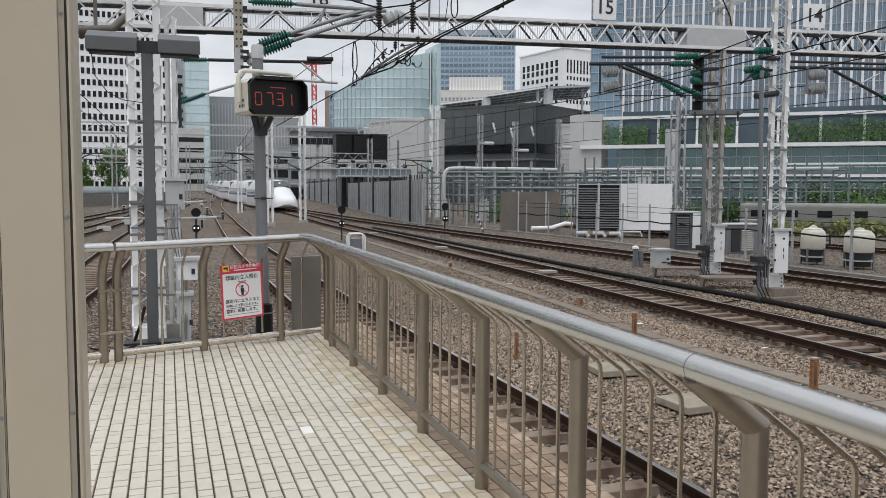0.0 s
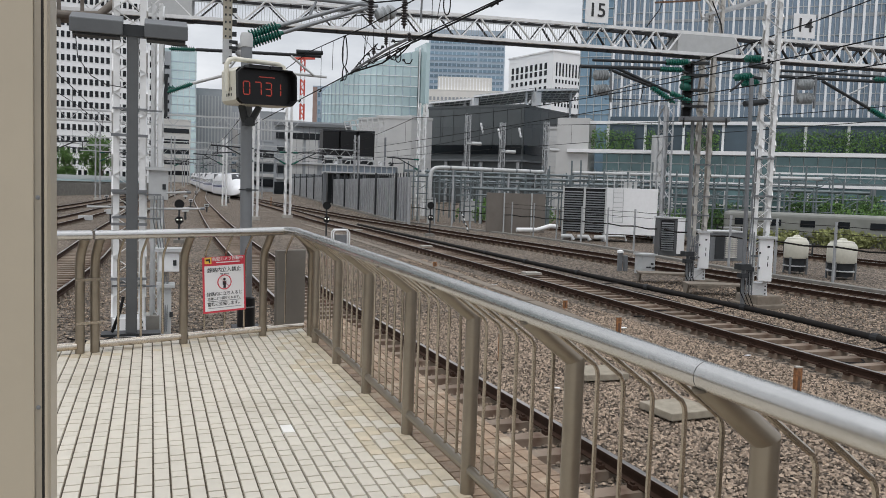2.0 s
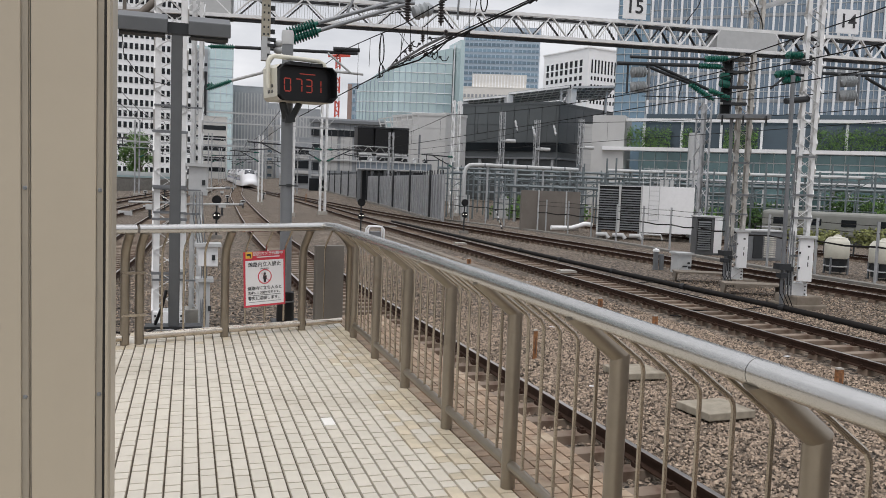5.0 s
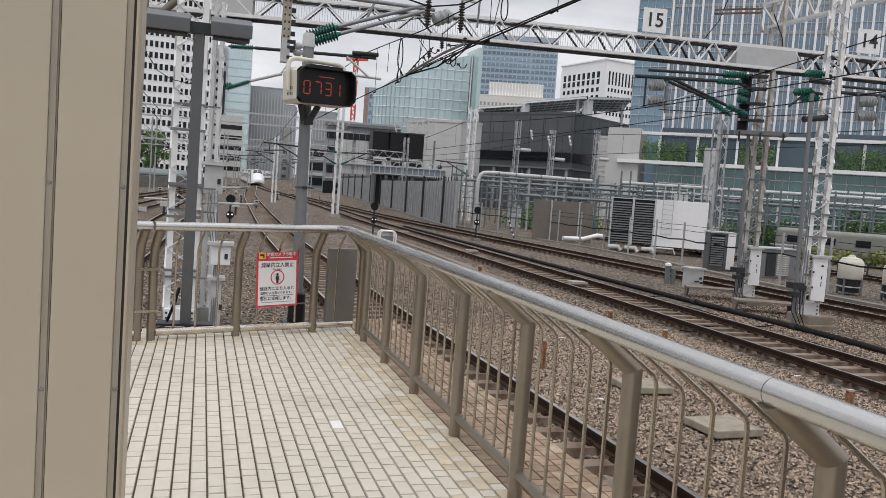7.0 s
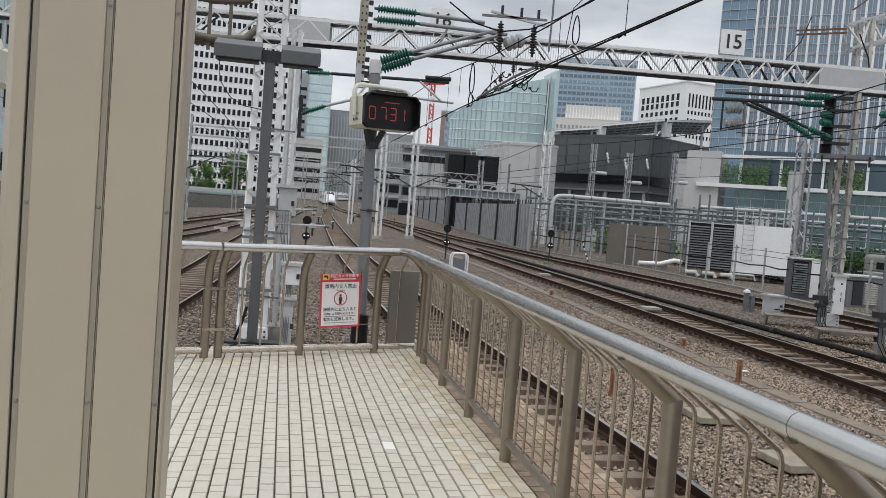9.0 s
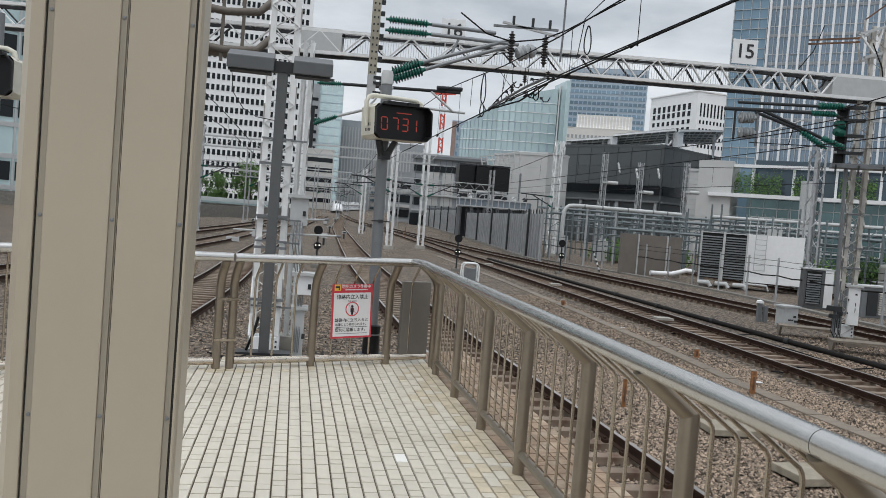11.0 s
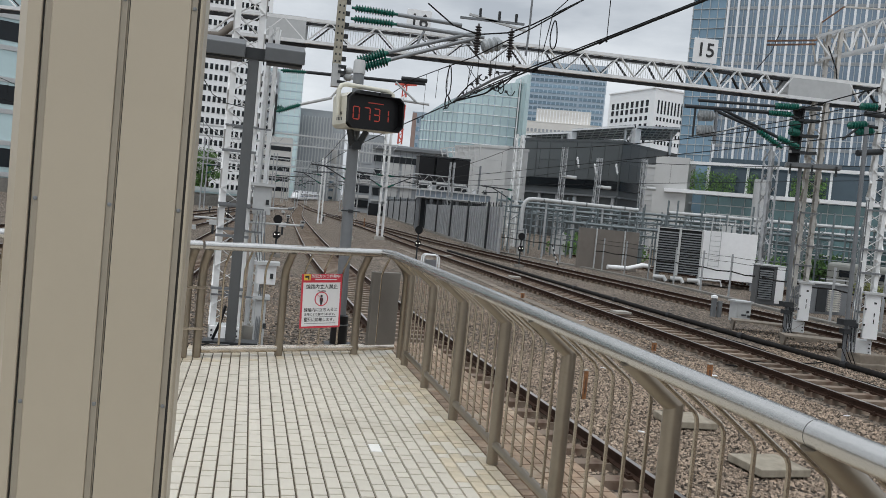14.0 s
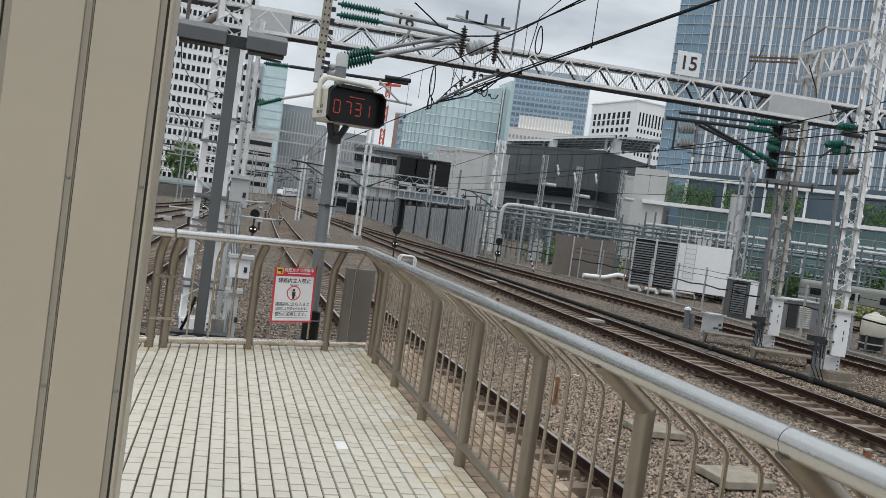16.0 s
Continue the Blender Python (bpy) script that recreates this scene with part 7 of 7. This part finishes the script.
def make_pipe_racks():
    rng = random.Random(11)
    for i, (x0, y0, x1, y1, z) in enumerate(((22.5, 70, 40, 62, 2.6), (24, 78, 46, 70, 3.2), (26, 66, 44, 56, 1.6), (30, 84, 52, 76, 2.4), (33, 58, 52, 48, 2.2), (30, 54, 44, 44, 3.0))):
        r = thing("pipe_rack", Matrix(), "blue-grey pipe rack with slim uprights", "pipe rack", "pipe racks")
        a, b = Vector((x0, y0, 0)), Vector((x1, y1, 0))
        n = 10
        for k in range(n + 1):
            p = a.lerp(b, k / n)
            for dy in (0, 1.4):
                part("upright", Shape().tube([(p.x, p.y + dy, -1.5), (p.x, p.y + dy, z + (0.3 if k % 3 else 0.9))], 0.07, 6), PIPE_GREY, r)
            part("cross_bar", Shape().tube([(p.x, p.y, z - 0.1), (p.x, p.y + 1.4, z - 0.1)], 0.05, 6), PIPE_GREY, r)
        for dz, rad in ((0.0, 0.12), (-0.55, 0.05), (-1.6, 0.045)):
            part("pipe", Shape().tube([a + Vector((0, rng.uniform(0, 1.2), z + dz)), b + Vector((0, rng.uniform(0, 1.2), z + dz))], rad, 8), LGREY if rad > 0.1 and i == 5 else PIPE_GREY, r)
        for k in range(n):
            if rng.random() < 0.6:
                p, q = a.lerp(b, k / n), a.lerp(b, (k + 1) / n)
                part("diagonal", Shape().span((p.x, p.y, z - 1.3), (q.x, q.y, z), 0.06), PIPE_GREY, r)
    for i in range(12):
        x, y = rng.uniform(26, 46), rng.uniform(58, 82)
        c, w, h = make_cabinet("switchgear_box", x, x + rng.uniform(0.8, 1.8), y, -1.5, rng.uniform(-0.5, 0.9), 1.0, PIPE_GREY if i % 2 else LGREY, "pale grey switchgear box among the pipe racks")
        insulator(c, (0.1, 0.5, h), (0.1, 0.5, h + 0.8), 0.12, 6, PORC)


PIPE_GREY = mat("blue_grey_steel", (0.155, 0.185, 0.195), 0.5, 0.2, 0.15, 1)
make_pipe_racks()


def make_greenery():
    rng = random.Random(3)
    for x, y, lx, ly, h, n, mt, label in ((43.5, 54.5, 4.0, 2.0, 2.7, 1500, LEAF_DARK, "green shrubs behind the equipment huts"), (51.5, 51.0, 9.0, 2.0, 3.6, 4200, LEAF_DARK, "green shrubs along the siding"), (39.2, 43.6, 3.4, 1.8, 1.0, 900, GRASS, "dry weeds along the siding"), (42.1, 40.8, 4.2, 1.8, 1.25, 1300, GRASS, "tall dry grass beside the siding"), (45.0, 38.0, 4.2, 1.8, 1.2, 1300, GRASS, "tall dry grass beside the low wagon"), (33, 74, 9, 5, 2.2, 2000, LEAF, "green shrubs among the pipe racks"), (43, 62, 9, 4, 2.0, 1600, LEAF, "green shrubs beyond the pipe racks"), (52, 47, 10, 3, 3.5, 2600, LEAF, "green shrubs before the podium")):
        s = Shape()
        tops = [h * rng.uniform(0.45, 1.0) for _ in range(16)]

        def place():
            u = rng.random()
            t = tops[int(u * 15.99)]
            return (x + (u - 0.5) * lx, y + rng.uniform(-0.5, 0.5) * ly, -1.5 + t * rng.random() ** 0.7)

        leaf_cloud(s, rng, n, place, 0.3)
        solid("shrubbery", s, mt, label, "shrubs", "stuff")
    car = thing("parked_train", Matrix.Translation((44, 43, -1.5)) @ Matrix.Rotation(radians(-44), 4, "Z"), "low pale grey rail wagon beyond the grass", "wagon")
    bevel(part("body", Shape().box((0, 0, 1.25), (15, 2.6, 1.7)), WAGON, car), 0.25, 3)
    for k in range(7):
        part("window", Shape().box((-6.3 + 2.1 * k, -1.31, 1.4), (0.9, 0.05, 0.45)), WIN_DARK, car)
    part("skirt", Shape().box((0, 0, 0.2), (14, 2.0, 0.4)), TRAIN_UNDER, car)
    br = thing("walkway_bridge", Matrix(), "white truss walkway before the glass podium", "walkway")
    a, b = Vector((50, 57, 0)), Vector((70, 42, 0))
    for z in (2.95, 3.75):
        part("chord", Shape().span((a.x, a.y, z), (b.x, b.y, z), 0.16, 0.16), WHITE if z > 3 else PIPE_GREY, br)
    for k in range(30):
        p, q = a.lerp(b, k / 30), a.lerp(b, (k + 1) / 30)
        part("diagonal", Shape().span((p.x, p.y, 2.95 if k % 2 else 3.75), (q.x, q.y, 3.75 if k % 2 else 2.95), 0.08), PIPE_GREY, br)
    for k in range(4):
        p = a.lerp(b, (k + 0.3) / 4)
        part("support", Shape().box((p.x, p.y, 0.5), (0.3, 0.3, 4.2)), MGREY, br)
    wall = solid("parapet_wall", Shape().sweep([(-60, 95, -1.3), (-14, 114, -1.15), (-4.5, 132, -1.0), (1.5, 165, -0.7)], [(-0.2, 0), (0.2, 0), (0.2, 1.7), (-0.2, 1.7)]), CONC_DARK, "dark grey parapet wall beyond the outer tracks", "wall", "structure")
    shed, w = building("low_shed", (-24, 126), (-2.5, 142), 6, 3.0, CONC_FAR, "low pale shed behind the parapet wall")
    part("awning", Shape().box((w / 2, -0.4, 2.6), (w, 1.0, 0.3)), WIN_TEAL, shed)
    for y, x in ((60, -4.2), (72, -3.2)):
        solid("point_machine", Shape().box((x, y, -1.3), (0.9, 0.5, 0.3)), LGREY, "grey point machine beside the rails", "machine", group="point machines")


WAGON = mat("dull_grey_green_wagon_paint", (0.23, 0.235, 0.215), 0.6, 0, 0.15, 0.8)
make_greenery()


def make_crane():
    c = thing("tower_crane", Matrix.Translation((70.9, 413.8, 30)), "red and white tower crane mast on the skyline", "crane")
    for k in range(9):
        z = k * 4.0
        paint = RED_PAINT if k % 3 else WHITE
        for sx in (-1, 1):
            for sy in (-1, 1):
                part("mast_leg", Shape().box((sx * 0.95, sy * 0.95, z + 2.0), (0.42, 0.42, 4.0)), paint, c)
        for sy in (-0.95, 0.95):
            part("mast_brace", Shape().span((-0.95, sy, z), (0.95, sy, z + 2.0), 0.32), paint, c)
            part("mast_brace", Shape().span((0.95, sy, z + 2.0), (-0.95, sy, z + 4.0), 0.32), paint, c)
    part("jib", Shape().span((-5, 0, 34), (6, 0, 35), 1.2, 1.2), RED_PAINT, c)
    part("base_block", Shape().box((0, 0, -1.0), (8, 8, 4)), SLAB_GREY, c)
    part("support_tower", Shape().box((0, 6, -17), (10, 10, 30)), SLAB_GREY, c)


make_crane()


# ---- loose stones and paving, many small pieces ----
def make_stones():
    rng = np.random.default_rng(4)
    base = np.array([(1, 0, 0), (-1, 0, 0), (0, 1, 0), (0, -1, 0), (0, 0, 1), (0, 0, -1)], float)
    tri = np.array([(0, 2, 4), (2, 1, 4), (1, 3, 4), (3, 0, 4), (2, 0, 5), (1, 2, 5), (3, 1, 5), (0, 3, 5)])
    zones = ((4.5, 10.4, 4.5, 17.0, 52000), (2.0, 4.9, 4.5, 16.0, 6500), (10.3, 15.0, 8.0, 20.0, 15000), (4.6, 10.6, 17.0, 32.0, 15000), (-2.6, 2.6, 14.0, 30.0, 5000), (15.0, 18.5, 12.0, 24.0, 4500))
    for x0, x1, y0, y1, n in zones:
        p = np.stack([rng.uniform(x0, x1, n), rng.uniform(y0, y1, n), np.full(n, -1.5)], 1)
        near = np.abs(p[:, 0] - 11.65) < 1.15
        p[near, 2] -= 0.035
        s = rng.uniform(0.012, 0.036, (n, 1, 3)) * np.array([1.15, 1.0, 0.8])
        v = base[None] * rng.uniform(0.7, 1.25, (n, 6, 1)) + rng.uniform(-0.3, 0.3, (n, 6, 3))
        a = rng.uniform(0, 6.283, n)
        v = v * s
        c, si = np.cos(a)[:, None], np.sin(a)[:, None]
        v = np.stack([v[..., 0] * c - v[..., 1] * si, v[..., 0] * si + v[..., 1] * c, v[..., 2]], -1) + p[:, None, :]
        v[..., 2] += 0.014
        f = (tri[None] + (np.arange(n) * 6)[:, None, None]).reshape(-1, 3)
        me = bpy.data.meshes.new("ballast_stones")
        me.from_pydata(v.reshape(-1, 3).tolist(), [], f.tolist())
        me.materials.append(STONE)
        tagged(new("ballast_stones", me), "loose brown-grey crushed ballast stones", "stones", kind="stuff")


make_stones()


def make_yard_clutter():
    """Dark racks and cables lying about the yard beyond the main tracks."""
    rng = random.Random(21)
    for x, y, w, h, rot in ((31.5, 45.5, 2.2, 1.5, 10), (35.0, 43.0, 1.8, 1.2, -4), (31.0, 33.0, 1.2, 0.8, -9)):
        rack = thing("equipment_rack", Matrix.Translation((x, y, -1.5)) @ Matrix.Rotation(radians(rot), 4, "Z"), "dark steel equipment rack standing on the yard ballast", "rack", "yard racks")
        for sx in (-1, 1):
            for sy in (-1, 1):
                part("leg", Shape().box((sx * w / 2, sy * 0.3, h / 2), (0.06, 0.06, h)), DGREY, rack)
        for k in range(3):
            part("shelf", Shape().box((0, 0, h * (0.25 + 0.33 * k)), (w - 0.07, 0.52, 0.05)), GALV_DARK if k < 2 else GALV_FAR, rack)
        for k in range(3):
            bx = (k - 1) * w * 0.3 + rng.uniform(-0.06, 0.06)
            part("unit", Shape().box((bx, 0, h * 0.25 + 0.14 + 0.33 * h * (k % 2)), (w * rng.uniform(0.16, 0.26), 0.4, 0.23)), (DGREY, LGREY, GALV_DIRTY)[k], rack)
    # cables between and beside the rails
    for pts in ([(10.9, 10.5), (11.3, 11.2), (11.9, 11.0), (12.6, 11.8), (13.9, 12.2)], [(10.7, 16.5), (11.2, 16.2), (11.8, 17.2), (12.4, 16.9), (14.2, 17.6)], [(11.0, 22.0), (11.9, 22.5), (12.5, 22.1), (14.3, 23.0)], [(12.9, 13.5), (13.3, 15.0), (13.1, 17.0), (13.5, 19.5), (13.3, 22.0)], [(-1.4, 15.6), (-0.9, 15.2), (-0.5, 15.9), (0.1, 15.3), (0.9, 15.6), (1.6, 15.1)]):
        line = curve_points([(x, y, -1.43) for x, y in pts], 0.2)
        solid("ground_cable", Shape().tube(line, 0.018, 6), BLACK_PIPE, "thin dark cable lying across the ballast", "cable", group="ground cables", smooth=True)
    for x, y in ((9.6, 15.2), (13.4, 19.4), (10.3, 12.1), (14.9, 15.1), (7.2, 15.4), (9.9, 23.0), (5.6, 10.6)):
        solid("paper_scrap", Shape().box((0, 0, 0), (rng.uniform(0.08, 0.16), rng.uniform(0.05, 0.09), 0.012)), WHITE, "small white scrap lying on the ballast", "scrap", group="white scraps", m=pose(x, y, -1.455, rng.uniform(-8, 8), rng.uniform(-8, 8), rng.uniform(0, 180)))


make_yard_clutter()


def tile_block(w, l, h=0.012, e=0.0025):
    x, y = w / 2, l / 2
    return Shape().hexa([(-x, -y, -h), (x, -y, -h), (x, y, -h), (-x, y, -h), (-x + e, -y + e, 0), (x - e, -y + e, 0), (x - e, y - e, 0), (-x + e, y - e, 0)])


def make_paving():
    """Columns of long and short tiles, the columns shifted against each other."""
    rng = random.Random(8)
    pitch, long_t, short_t, joint, cross = 0.0765, 0.160, 0.082, 0.0068, 0.0068
    kinds = {}
    joined = {}
    count = 0
    x = -3.0 - 39 * pitch
    col = 0
    while x < 1.83:
        edge = x > 1.305
        yend = end_y(x) + (0.5 if edge else 0.42)
        y = 2.0 - 43 * (long_t + short_t) + (col * 0.094) % (long_t + short_t) + rng.uniform(-0.02, 0.02)
        k = 0
        w = pitch - joint
        while y < yend:
            l = long_t if k % 2 == 0 else short_t
            if y > -7.95:
                cx, cy = x + pitch / 2, y + l / 2
                stain = max(0.0, (cx - 0.98) / 0.3) * 0.8
                if end_y(cx) - cy < 0.2:
                    stain = max(stain, 0.3)
                if edge:
                    m = BRICK
                elif rng.random() < stain:
                    m = TILE_STAINED
                elif abs(cx - 0.706) < 0.038 and abs(cy - 4.69) < 0.07:
                    m = TILE_PALE
                elif cx > 0.95 and rng.random() < 0.04:
                    m = TILE_CREAM
                else:
                    m = TILE
                key = (k % 2, m.name)
                dz = rng.uniform(-0.0012, 0.0012)
                if count < 300 and 0.25 < cx < 1.32 and 3.0 < cy < 4.75:
                    if key not in kinds:
                        kinds[key] = tile_block(w, l - cross).mesh("tile", m)
                    part("tile", kinds[key], None, FLOOR, m=Matrix.Translation((cx, cy, dz)))
                    count += 1
                else:
                    sh = joined.setdefault(m.name, (Shape(), m))[0]
                    xx, yy, e = w / 2, (l - cross) / 2, 0.0025
                    b = len(sh.v)
                    sh.v += [(cx - xx, cy - yy, -0.012), (cx + xx, cy - yy, -0.012), (cx + xx, cy + yy, -0.012), (cx - xx, cy + yy, -0.012), (cx - xx + e, cy - yy + e, dz), (cx + xx - e, cy - yy + e, dz), (cx + xx - e, cy + yy - e, dz), (cx - xx + e, cy + yy - e, dz)]
                    sh.f += [tuple(b + q for q in f) for f in ((4, 5, 6, 7), (0, 1, 5, 4), (1, 2, 6, 5), (2, 3, 7, 6), (3, 0, 4, 7))]
            y += l
            k += 1
        x += pitch
        col += 1
    for name, (sh, m) in joined.items():
        ob = part("tiles", sh, m, FLOOR)
        ob["kind"] = "stuff"


TILE_PALE = mat("bright_replaced_tile", (0.84, 0.82, 0.77), 0.4, 0, 0.04, 9)
TILE_CREAM = mat("yellowed_cream_tile", (0.68, 0.63, 0.50), 0.45, 0, 0.08, 9, 0.05, 90, jitter=0.08)
make_paving()


def make_mast_shoes():
    for x, y, w, z, turn in ((15.44, 17.9, 0.44, -1.0, -32), (16.56, 22.0, 0.46, -1.05, -29), (-0.416, 16.17, 0.56, -1.32, 1.5)):
        sh = thing("mast_shoe", Matrix.Translation((x, y, z)) @ Matrix.Rotation(radians(turn), 4, "Z"), "white bolted steel shoe under the lattice mast", "mast shoe", "mast shoes")
        part("shoe", Shape().box((0, 0, 0), (w, 0.52, 0.34)), WHITE, sh)
        for k in range(3):
            for sx in (-1, 1):
                part("bolt", Shape().box((sx * (w / 2 - 0.05), -0.27, -0.1 + 0.1 * k), (0.035, 0.03, 0.035)), DGREY, sh)
        for k, hz in enumerate((0.9, 1.7, 2.5, 3.3)):
            part("strap", Shape().box((0, -0.27, hz + 0.2 * (k % 2)), (w + 0.06, 0.03, 0.05)), MGREY, sh)


make_mast_shoes()


def make_mast_bands():
    for z in (-0.55, 0.7, 1.14, 2.66):
        g = thing("mast_clamp", Matrix.Translation((-0.416, 16.2, z)) @ Matrix.Rotation(radians(1.5), 4, "Z"), "grey steel clamp band around the lattice mast", "clamp", "mast clamps")
        for sy in (-0.225, 0.225):
            part("strap", Shape().box((0, sy, 0), (0.58, 0.025, 0.035)), MGREY, g)
        part("arm", Shape().box((0.4, -0.225, -0.015), (0.3, 0.03, 0.03)), MGREY, g)


make_mast_bands()


def make_mast_arms():
    """White pipe arms held out from the mast beyond the platform end."""
    for a, b in [((-0.1, 16.1, 0.86), (0.88, 15.9, 0.89)), ((0.15, 16.1, 1.16), (0.63, 15.9, 1.19)), ((-1.14, 16.3, 0.87), (-0.4, 16.2, 0.88))]:
        g = thing("horizontal_pole", Matrix(), "slim white pole held out from the lattice mast", "pole", "mast poles")
        part("shaft", Shape().tube([a, b], 0.02, 10), LGREY, g, smooth=True)
        part("end_cap", Shape().tube([Vector(b) - Vector((0.05, 0, 0)), Vector(b) + Vector((0.03, 0, 0))], 0.028, 10), MGREY, g)


make_mast_arms()


def make_track_boxes():
    """Small white boxes on stands between the far tracks."""
    for k, (x, y, z) in enumerate([(-4.68, 97.58, -1.5), (6.52, 133.25, -1.5), (9.05, 105.89, -1.5), (3.89, 90.04, -1.5), (4.69, 76.77, -1.5)]):
        b = thing("point_indicator", Matrix.Translation((x, y, ground_z(y))), "small white indicator box on a dark stand between the tracks", "indicator", "point indicators")
        part("stand", Shape().box((0, 0, 0.3), (0.14, 0.14, 0.6)).box((0, 0, 0.04), (0.5, 0.35, 0.08)), DGREY, b)
        bevel(part("box", Shape().box((0, 0, 0.7), (0.42, 0.3, 0.26)), LGREY, b), 0.03)
        part("lens_panel", Shape().box((0, -0.155, 0.7), (0.28, 0.02, 0.14)), BLACK, b)


make_track_boxes()


def make_lagged_pipe():
    """The thick pipe that rises from the yard and runs along the racks."""
    p = thing("lagged_pipe", Matrix(), "thick pale lagged pipe on uprights before the charcoal hall", "pipe")
    line = curve_points([(22.25, 66, -1.5), (22.27, 66, 0.5), (22.28, 66, 2.2), (22.45, 66, 3.0), (23.1, 66, 3.26), (26, 66, 3.27), (33, 66, 3.25)], 0.35)
    part("pipe", Shape().tube(line, 0.17, 12), LGREY, p, smooth=True)
    for x in (24.4, 27.0, 29.6, 32.2):
        part("upright", Shape().box((x, 66.1, 0.8), (0.14, 0.14, 4.7)), GALV_FAR, p)
    for x in (24.0, 25.6, 27.9, 30.2, 31.5):
        part("pipe_band", Shape().tube([(x, 66, 3.265), (x + 0.12, 66, 3.265)], 0.185, 12), MGREY, p)


make_lagged_pipe()


def make_line_tags():
    for x, y, z in [(38.08, 94.0, 9.76), (40.44, 94.0, 9.18), (43.27, 94.0, 9.46)]:
        g = thing("insulator_string", Matrix.Translation((x, y, z)), "white insulator string hung from the far line", "insulator", "far insulators")
        insulator(g, (0, 0, 0), (0.35, 0, -1.3), 0.16, 7, WHITE)


make_line_tags()


motions()
